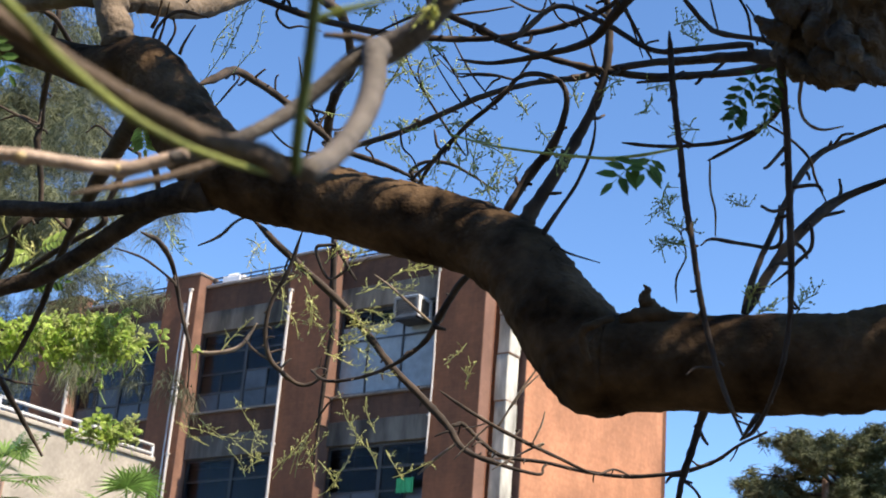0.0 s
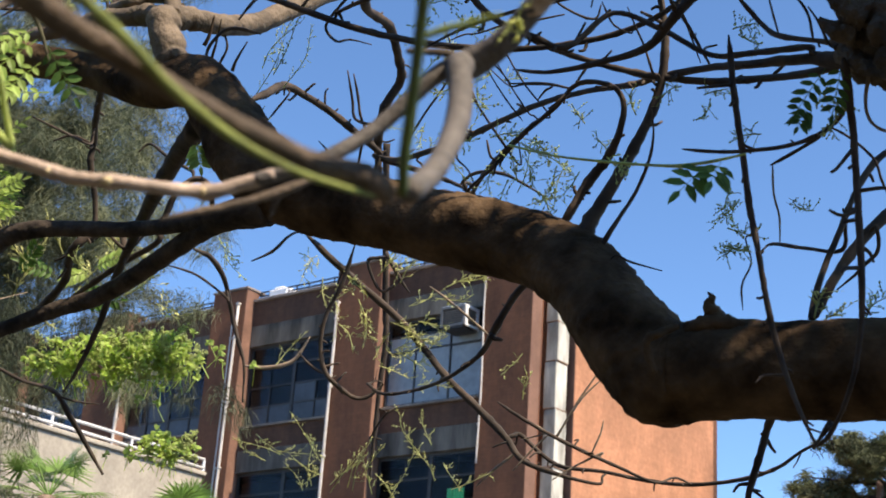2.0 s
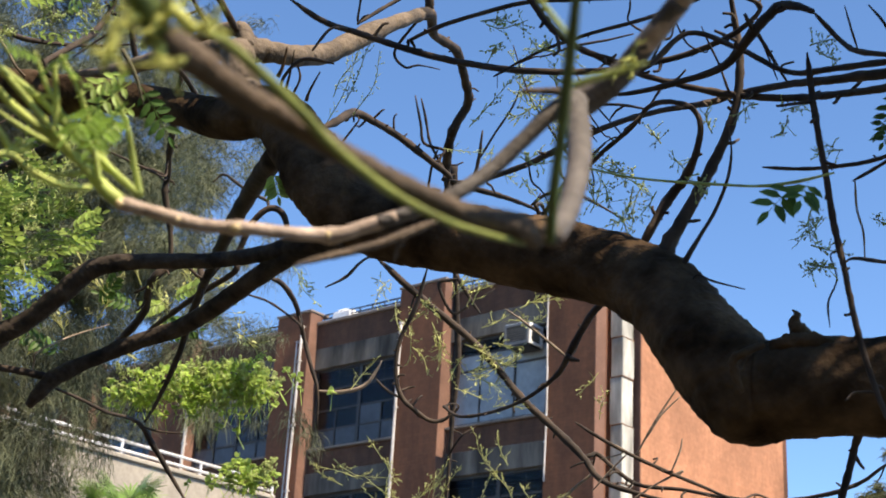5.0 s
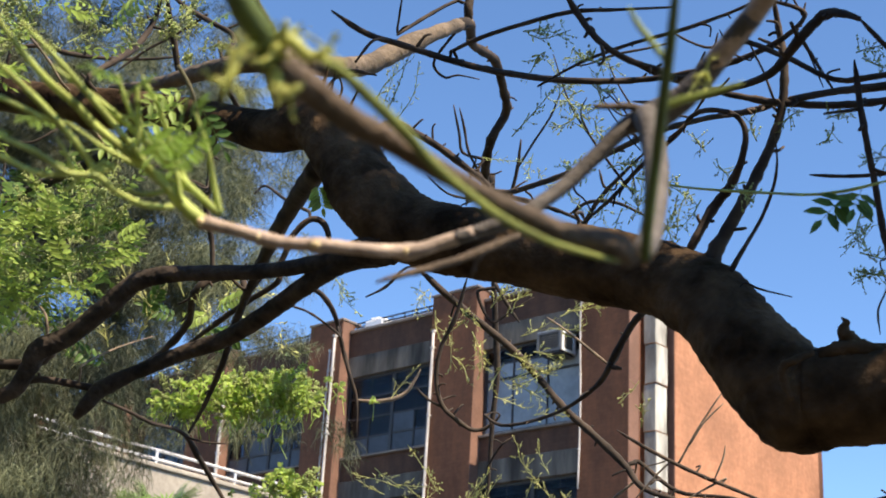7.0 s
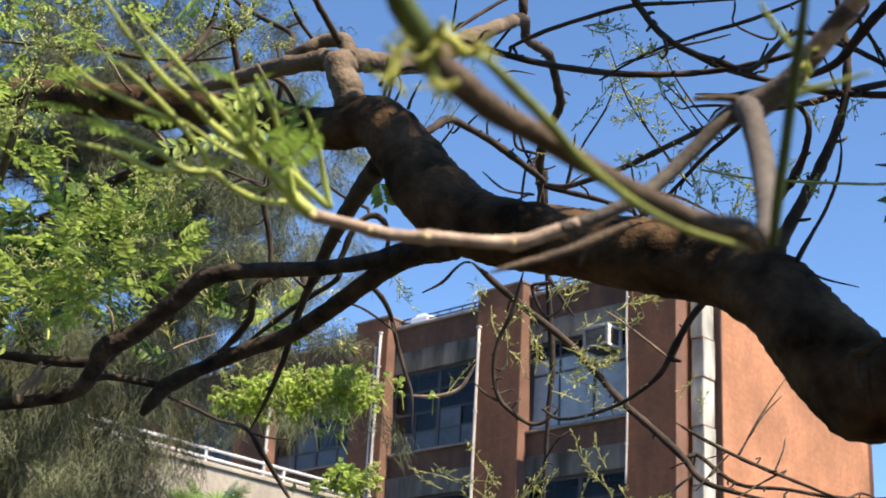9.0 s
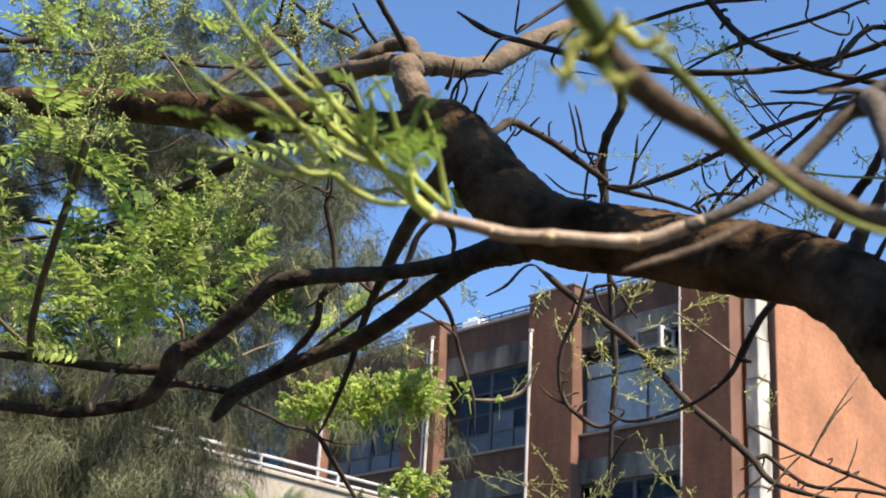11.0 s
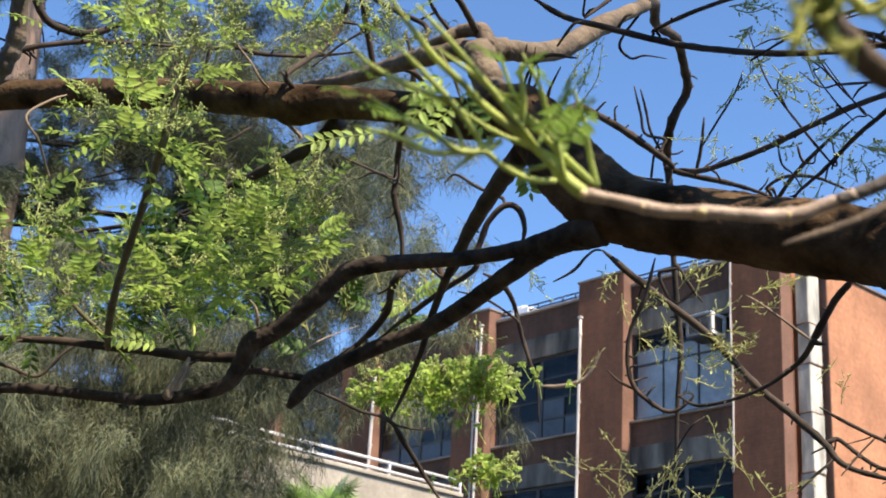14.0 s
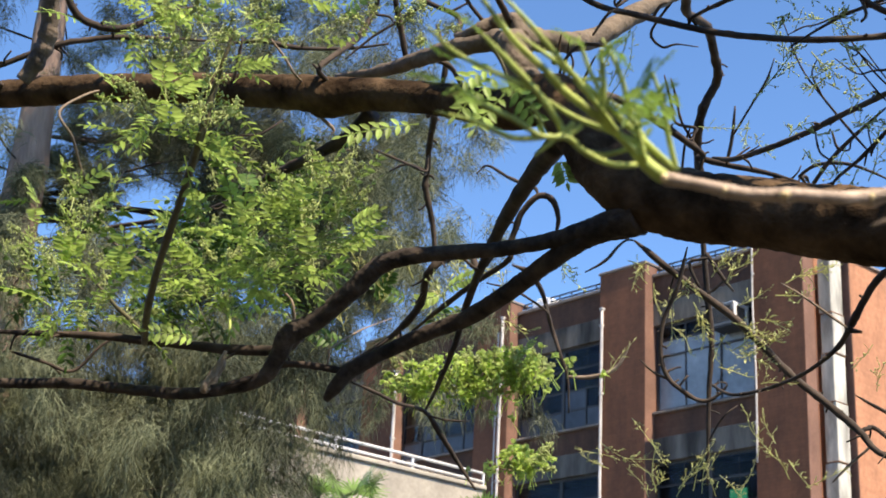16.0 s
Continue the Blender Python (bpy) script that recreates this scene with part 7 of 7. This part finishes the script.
sprig(tree, (-3.432, 1.561, 2.713), (-3.386, 1.557, 2.776), 0.030, 10, 277, M_YLEAF)
sprig(tree, (-3.475, 1.452, 2.752), (-3.466, 1.394, 2.793), 0.030, 10, 278, M_YLEAF)
sprig(tree, (-3.295, 1.787, 2.774), (-3.250, 1.783, 2.823), 0.030, 10, 279, M_YLEAF)
sprig(tree, (-3.183, 1.505, 2.816), (-3.176, 1.450, 2.840), 0.030, 10, 280, M_YLEAF)
sprig(tree, (-3.714, 1.523, 2.954), (-3.704, 1.460, 2.998), 0.030, 10, 281, M_YLEAF)
sprig(tree, (-3.669, 1.534, 3.044), (-3.620, 1.533, 3.097), 0.030, 10, 282, M_YLEAF)
sprig(tree, (-3.694, 1.459, 3.076), (-3.675, 1.409, 3.119), 0.030, 10, 283, M_YLEAF)
# feather leaves hanging from a shoot below the upper limb
limb(tree, "petiole", M_STEM, [(-1.512, 0.931, 2.491, 0.0030), (-1.505, 0.950, 2.464, 0.0024), (-1.504, 0.969, 2.429, 0.0014)])
feather_leaf(tree, (-1.510, 0.951, 2.454), (-1.540, 0.902, 2.390), 0.020, 5, 290, M_LEAF)
feather_leaf(tree, (-1.503, 0.959, 2.450), (-1.499, 1.013, 2.404), 0.020, 5, 291, M_DARKLEAF)
feather_leaf(tree, (-1.512, 0.962, 2.428), (-1.520, 0.916, 2.368), 0.019, 5, 292, M_LEAF)
feather_leaf(tree, (-1.511, 0.946, 2.464), (-1.541, 0.907, 2.435), 0.018, 5, 293, M_LEAF)
# leaf scars on the near shoot
limb(tree, "leaf_scar", M_SCAR, [(-0.8086, 0.5564, 1.9629, 0.0015), (-0.8123, 0.5534, 1.9629, 0.0034), (-0.8171, 0.5513, 1.9629, 0.0015)], sides=12, rough=0.1)
limb(tree, "leaf_scar", M_SCAR, [(-0.7773, 0.6041, 1.9679, 0.0016), (-0.7793, 0.6024, 1.9679, 0.0035), (-0.7824, 0.6007, 1.9679, 0.0016)], sides=12, rough=0.1)
limb(tree, "leaf_scar", M_SCAR, [(-0.8723, 0.5104, 1.9762, 0.0014), (-0.8753, 0.5074, 1.9779, 0.0032), (-0.8774, 0.5053, 1.9796, 0.0014)], sides=12, rough=0.1)
limb(tree, "leaf_scar", M_SCAR, [(-0.8426, 0.5317, 1.9666, 0.0013), (-0.8443, 0.5314, 1.9679, 0.0028), (-0.8460, 0.5300, 1.9683, 0.0013)], sides=12, rough=0.1)
# ---- the crown overhead, which shades the main limb ----
rnd = random.Random(77)
cv, cf = [], []
# gaps in the crown through which the sun reaches the limb
GAPS = [((-1.66, 2.22, 2.74), 0.20), ((-1.80, 2.19, 2.79), 0.20), ((-1.05, 2.16, 2.45), 0.16), ((-1.17, 2.17, 2.45), 0.17), ((-1.24, 2.15, 2.43), 0.13), ((-0.95, 2.2, 2.46), 0.12), ((-2.33, 2.05, 3.03), 0.055), ((-2.55, 1.98, 3.25), 0.16), ((-0.78, 1.88, 2.78), 0.09), ((-0.62, 1.86, 2.82), 0.06)]
for i in range(38):
    q = Vector((rnd.uniform(-1.1, 1.3), rnd.uniform(1.55, 3.1), rnd.uniform(4.1, 4.9)))
    for k in range(44):
        p = q + Vector((rnd.gauss(0, 0.16), rnd.gauss(0, 0.16), rnd.gauss(0, 0.12)))
        if any((p - Vector(g)).cross(sun_dir).length < gr for g, gr in GAPS):
            continue
        d = Vector((rnd.uniform(-1, 1), rnd.uniform(-1, 1), rnd.uniform(-0.4, 0.5)))
        pinnate(cv, cf, p, d, 0.22, 5, 0.06, rnd, 0.8)
for at in ((-1.38, 2.23, 2.40), (-1.45, 2.23, 2.47), (-1.50, 2.22, 2.53)):
    for k in range(60):
        p = Vector(at) + sun_dir * rnd.uniform(2.3, 2.9) + Vector((rnd.gauss(0, 0.07), rnd.gauss(0, 0.07), rnd.gauss(0, 0.05)))
        if any((p - Vector(g)).cross(sun_dir).length < gr for g, gr in GAPS):
            continue
        pinnate(cv, cf, p, Vector((rnd.uniform(-1, 1), rnd.uniform(-1, 1), rnd.uniform(-0.4, 0.4))), 0.2, 5, 0.06, rnd, 0.8)
stuff_part("crown", cv, cf, M_LEAF, tree, "leafy crown overhead")
limb(tree, "branch", M_BARK, [(0.3, 2.7, 0.9, 0.13), (0.55, 2.5, 2.4, 0.11), (0.5, 2.3, 3.6, 0.08), (0.1, 2.3, 4.5, 0.04), (-0.8, 2.4, 5.0, 0.015)], sides=10)
limb(tree, "branch", M_BARK, [(0.5, 2.3, 3.6, 0.06), (0.7, 1.9, 4.2, 0.04), (0.9, 1.6, 4.8, 0.012)], sides=8)
limb(tree, "branch", M_BARK, [(0.35, 2.6, 1.5, 0.07), (0.62, 1.9, 2.5, 0.04), (0.62, 1.2, 3.0, 0.02), (0.35, 0.9, 2.75, 0.011), (-0.012, 0.770, 2.199, 0.0065)], sides=8)
limb(tree, "branch", M_BARK, [(0.45, 2.55, 2.2, 0.09), (0.5, 2.3, 2.9, 0.08), (0.3, 2.15, 3.25, 0.07), (0.025, 2.009, 3.173, 0.0586)], sides=8)
# ---- leaves of the chinaberry ----
leaf_cluster(tree, (-2.728, 1.228, 3.028), (0.11, 0.11, 0.15), 20, 13, 1, 0.12, 0.022)
leaf_cluster(tree, (-2.796, 1.216, 2.904), (0.15, 0.14, 0.09), 26, 14, 2, 0.13, 0.026)
for at, size, leaves, panicles, dark, seed in (((-3.542, 1.976, 3.073), (0.20, 0.20, 0.20), 40, 20, 34, 3), ((-3.700, 1.871, 2.939), (0.17, 0.17, 0.13), 30, 8, 26, 4),
                                               ((-3.937, 1.550, 3.017), (0.13, 0.13, 0.16), 9, 14, 6, 5), ((-3.989, 1.581, 2.855), (0.18, 0.18, 0.11), 12, 6, 10, 6)):
    leaf_cluster(tree, at, size, leaves, panicles, seed, 0.15, 0.028)
    # second set in dark green paints the shaded leaves inside each clump
    leaf_cluster(tree, at, size, dark, 0, seed + 40, 0.15, 0.032, 0.2, "darker feather leaves with shade put into their green", M_DARKLEAF)
leaf_cluster(tree, (-3.198, 1.840, 2.888), (0.15, 0.15, 0.10), 46, 8, 17, 0.12, 0.027, 0.5, "bright young feather leaves")
leaf_cluster(tree, (-3.362, 1.768, 2.842), (0.13, 0.13, 0.10), 34, 6, 18, 0.12, 0.027, 0.5, "bright young feather leaves")
leaf_cluster(tree, (-3.112, 1.869, 3.000), (0.10, 0.10, 0.09), 12, 16, 19, 0.13, 0.022, 0.6, "bright young feather leaves")
leaf_cluster(tree, (-3.618, 1.531, 2.769), (0.15, 0.15, 0.10), 26, 6, 20, 0.13, 0.028, 0.3, "bright young feather leaves")
leaf_cluster(tree, (-2.845, 1.447, 3.282), (0.17, 0.17, 0.08), 14, 16, 21, 0.13, 0.024, 0.5, "young feather leaves among buds")
leaf_cluster(tree, (-3.143, 1.256, 3.333), (0.15, 0.15, 0.08), 18, 10, 22, 0.13, 0.026, 0.5, "young feather leaves among buds")
leaf_cluster(tree, (-2.708, 1.718, 3.342), (0.12, 0.12, 0.07), 6, 12, 23, 0.13, 0.022, 0.6, "young feather leaves among buds")
for at, size, n, seed in (((-3.474, 2.754, 2.805), (0.13, 0.13, 0.08), 80, 7), ((-3.616, 2.640, 2.782), (0.09, 0.09, 0.06), 34, 8), ((-3.364, 2.849, 2.822), (0.12, 0.12, 0.065), 54, 9),
                          ((-3.420, 2.905, 2.559), (0.09, 0.09, 0.05), 30, 10)):
    rosettes(tree, at, size, n * 3 // 2, 0.02, seed, M_YLEAF, "yellow-green young leaves in round clumps")
    leaf_cluster(tree, at, (size[0] * 0.8, size[1] * 0.8, size[2] * 0.8), n // 6, n // 3, seed + 60, 0.06, 0.018, 0.4, "", M_LEAF)

# ---- she-oak behind the boughs ----
sheoak = thing("she_oak_tree", (-10.0, 4.3, 0), "tall she-oak with grey-green drooping needle foliage", "tree")
limb(sheoak, "trunk", M_CASBARK, [(-10.05, 4.2, -0.05, 0.28), (-10.0, 4.2, 2.5, 0.22), (-9.85, 4.05, 4.5, 0.17), (-9.7, 4.0, 6.2, 0.13), (-9.6, 3.9, 8.5, 0.07)], sides=12, rough=0.12)


def needle_crown(parent, name, mat, clumps, per, length, width, seed, droop, brush=0.0):
    """Hair-like needles, many to a clump; clumps are (x, y, z, spread). With brush, the needles of a clump hang together like a tassel."""
    rnd = random.Random(seed)
    verts, faces = [], []
    for cx, cy, cz, s in clumps:
        lean = Vector((rnd.uniform(-0.9, 0.9), rnd.uniform(-0.9, 0.9), rnd.uniform(-1.3, 0.1))).normalized()
        spine = lean * s * 1.5 * (1 if brush else 0)
        for _ in range(per):
            u = rnd.uniform(-1, 1)
            k = 0.45 if brush else 1.0
            p = Vector((cx + rnd.gauss(0, s * k), cy + rnd.gauss(0, s * k), cz + rnd.gauss(0, s * 0.8 * k))) + spine * u
            d = Vector((rnd.uniform(-1, 1), rnd.uniform(-1, 1), rnd.uniform(-0.5, 0.6))) * (1 - 0.55 * brush) + lean * brush
            d.normalize()
            l = length * rnd.uniform(0.5, 1.2)
            b = len(verts)
            side = d.cross(Vector((rnd.uniform(-1, 1), rnd.uniform(-1, 1), 0.3))).normalized() * width
            for k in range(3):
                f = k / 2
                q = p + d * (l * f) + Vector((0, 0, -droop * l * f * f))
                w = side * (1 - 0.75 * f)
                verts.append((q + w)[:])
                verts.append((q - w)[:])
            for k in range(2):
                faces.append((b + 2 * k, b + 2 * k + 1, b + 2 * k + 3, b + 2 * k + 2))
    return stuff_part(name, verts, faces, mat, parent)


# open hollows through the she-oak, as (metres across, height, half-width, half-height); the lower mass stays dense
ACROSS = Vector((0.40, 0.917, 0))
DEEP = Vector((-0.917, 0.40, 0))
HOLLOWS = [(0.75, 5.7, 0.44, 0.32), (1.2, 5.75, 0.22, 0.2), (0.2, 5.5, 0.2, 0.22), (0.69, 4.42, 0.45, 0.16), (0.15, 4.3, 0.25, 0.12), (1.75, 5.2, 0.25, 0.2), (0.6, 6.75, 0.25, 0.2), (2.0, 6.6, 0.3, 0.25)]
rnd = random.Random(21)
hanging, feathery = [], []
for i in range(232):
    low = i % 5 < 3 and i < 195
    long = i >= 195                                     # long boughs that reach out sideways
    z0 = rnd.uniform(2.5, 4.3) if low else rnd.uniform(5.2, 6.3) if long else rnd.uniform(4.3, 7.2)
    a = rnd.gauss(1.12, 0.3) if long else rnd.gauss(0.72 if low else 1.0, 0.5) if i % 4 else rnd.uniform(0, 6.28)
    reach = rnd.uniform(0.5, 1.0) * (2.6 if z0 < 4.2 else 3.9 if z0 < 6.3 else 3.9 - 0.9 * (z0 - 6.3))
    if long:
        reach = rnd.uniform(2.4, 3.4)
    s = Vector((-9.85, 4.1, z0))
    e = s + Vector((math.cos(a) * reach, math.sin(a) * reach, rnd.uniform(-0.3, 0.6)))
    far = rnd.uniform(2.6, 3.25) if z0 < 3.6 or z0 > 5.6 else 3.25
    if (e - s).dot(ACROSS) > far:
        e = s.lerp(e, far / (e - s).dot(ACROSS))
    if i % (4 if low else 8) == 0:
        bend = random.Random(i)
        knots = [(*s, 0.009)]
        for f in (0.2, 0.4, 0.6, 0.8, 0.95):
            q = s.lerp(e, f) + Vector((bend.gauss(0, 0.05), bend.gauss(0, 0.05), 0.3 * f * (1 - f) + bend.gauss(0, 0.06)))
            knots.append((*q, 0.009 - 0.0078 * f))
        limb(sheoak, "bough", M_TWIG, knots, sides=5)
    for k in range(13):
        f = 0.5 + 0.5 * k / 12 if long else 0.2 + 0.8 * k / 12
        q = s.lerp(e, f) + Vector((rnd.gauss(0, 0.12), rnd.gauss(0, 0.12), rnd.gauss(0, 0.1)))
        off = q - Vector((-9.85, 4.1, 0))
        across, rise = off.dot(ACROSS), q.z - 0.39 * off.dot(DEEP)
        if any(((across - hx) / hw) ** 2 + ((rise - hz) / hh) ** 2 < rnd.uniform(0.6, 1.1) for hx, hz, hw, hh in HOLLOWS):
            continue
        (hanging if low else feathery).append((q.x, q.y, q.z, 0.1 if low else 0.09))
needle_crown(sheoak, "hanging_foliage", M_NEEDLE, hanging, 225, 0.085, 0.0026, 22, 1.0, 0.38)
needle_crown(sheoak, "needle_foliage", M_NEEDLE, feathery, 185, 0.10, 0.0024, 25, 0.7, 0.3)
# dense dark tufts close to the trunk, with twigs running through them
tufts = []
for hx, hz, hw, hh, n in ((0.22, 5.9, 0.16, 0.14, 16), (0.50, 5.78, 0.15, 0.16, 16), (0.36, 5.55, 0.12, 0.09, 8), (0.05, 5.62, 0.12, 0.10, 8), (0.85, 6.25, 0.2, 0.12, 10), (1.9, 5.75, 0.2, 0.16, 12), (-0.12, 5.05, 0.14, 0.22, 16), (-0.02, 5.5, 0.12, 0.14, 8)):
    c = Vector((-9.85, 4.1, hz)) + ACROSS * hx - DEEP * (0.35 if hx < 0 else 0)
    for k in range(n):
        q = c + ACROSS * rnd.gauss(0, hw * 0.6) + DEEP * rnd.gauss(0, 0.15) + Vector((0, 0, rnd.gauss(0, hh * 0.6)))
        tufts.append((q.x, q.y, q.z, 0.06))
        if k % 4 == 0:
            limb(sheoak, "bough", M_TWIG, [(*Vector((-9.85, 4.1, hz - 0.15)), 0.012), (*(c.lerp(q, 0.3) - Vector((0, 0, 0.05))), 0.008), (*q, 0.003)], sides=5)
needle_crown(sheoak, "tufted_foliage", M_NEEDLE, tufts, 240, 0.10, 0.0026, 28, 0.35, 0.25)
# the tall top of the she-oak, which dapples the boughs below it
tops = []
for i in range(95):
    a, reach = rnd.uniform(0, 6.28), 2.7 * math.sqrt(rnd.random())
    tops.append((-8.6 + math.cos(a) * reach, 4.2 + math.sin(a) * reach, rnd.uniform(9.9, 12.5) - 0.4 * reach, 0.2))
needle_crown(sheoak, "treetop_foliage", M_NEEDLE, tops, 170, 0.3, 0.009, 24, 0.9, 0.6)

# ---- pine beyond the end wall ----
pine = thing("pine_tree", (-12.6, 32.2, 0), "dark green pine with tufted boughs beyond the brick wall", "tree")
limb(pine, "trunk", M_CASBARK, [(-12.6, 32.2, -0.05, 0.25), (-12.6, 32.2, 5, 0.2), (-12.5, 32.2, 9.6, 0.07)], sides=10)
tufts = []
for i in range(95):
    z0 = rnd.uniform(6.0, 10.5)
    a = rnd.uniform(0, 6.28)
    reach = rnd.uniform(0.35, 1.0) * (3.1 if z0 < 9.6 else 2.3)
    s = Vector((-12.3, 32.3, z0 - 0.4))
    e = s + Vector((math.cos(a) * reach, math.sin(a) * reach, rnd.uniform(0.1, 0.5)))
    limb(pine, "bough", M_TWIG, [(*s, 0.04), (*((s + e) / 2), 0.03), (*e, 0.012)])
    for k in range(10):
        q = s.lerp(e, 0.4 + 0.6 * k / 9)
        tufts.append((q.x + rnd.gauss(0, 0.14), q.y + rnd.gauss(0, 0.14), q.z + rnd.gauss(0, 0.09), 0.085))
needle_crown(pine, "needle_foliage", M_PINE, tufts, 130, 0.17, 0.013, 23, 0.1)


# ---- fan palm before the annex ----
def fan_palm(at, height, label, spread, seed):
    ob = thing("fan_palm", (at[0], at[1], 0), label, "palm", "fan palms")
    rnd = random.Random(seed)
    limb(ob, "trunk", M_CASBARK, [(at[0], at[1], -0.05, 0.16), (at[0], at[1], height * 0.5, 0.13), (at[0], at[1], height, 0.12)], sides=10, rough=0.15)
    top = Vector((at[0], at[1], height))
    for i in range(16):
        a, el = rnd.uniform(0, 6.28), rnd.uniform(-0.3, 1.3)
        d = Vector((math.cos(a) * math.cos(el), math.sin(a) * math.cos(el), math.sin(el)))
        hub = top + d * spread * 0.5
        verts, faces = [], []
        tube(verts, faces, [np.array((*top, 0.012)), np.array((*hub, 0.008))], 4)
        side = d.cross(Vector((0, 0, 1))).normalized()
        up = side.cross(d)
        for k in range(18):
            f = (k / 17 - 0.5) * 3.6
            o = d * math.cos(f) + side * math.sin(f)
            b = len(verts)
            w = o.cross(up).normalized() * 0.016
            l = spread * 0.5 * rnd.uniform(0.85, 1.05)
            for g, ww in ((0.05, 0.4), (0.5, 1.0), (1.0, 0.1)):
                q = hub + o * l * g + up * (0.10 * l * g) - Vector((0, 0, 0.28 * l * g * g))
                verts.append((q + w * ww)[:])
                verts.append((q - w * ww)[:])
            for g in range(2):
                faces.append((b + 2 * g, b + 2 * g + 1, b + 2 * g + 3, b + 2 * g + 2))
        me = bpy.data.meshes.new("frond")
        me.from_pydata(verts, [], faces)
        mesh_part("frond", me, M_PALM, ob)
    return ob


fan_palm((-14.2, 10.7), 4.75, "bright green fan palm before the annex wall", 0.9, 31)
fan_palm((-13.2, 11.9), 4.5, "dark green fan palm before the annex wall", 0.8, 32)
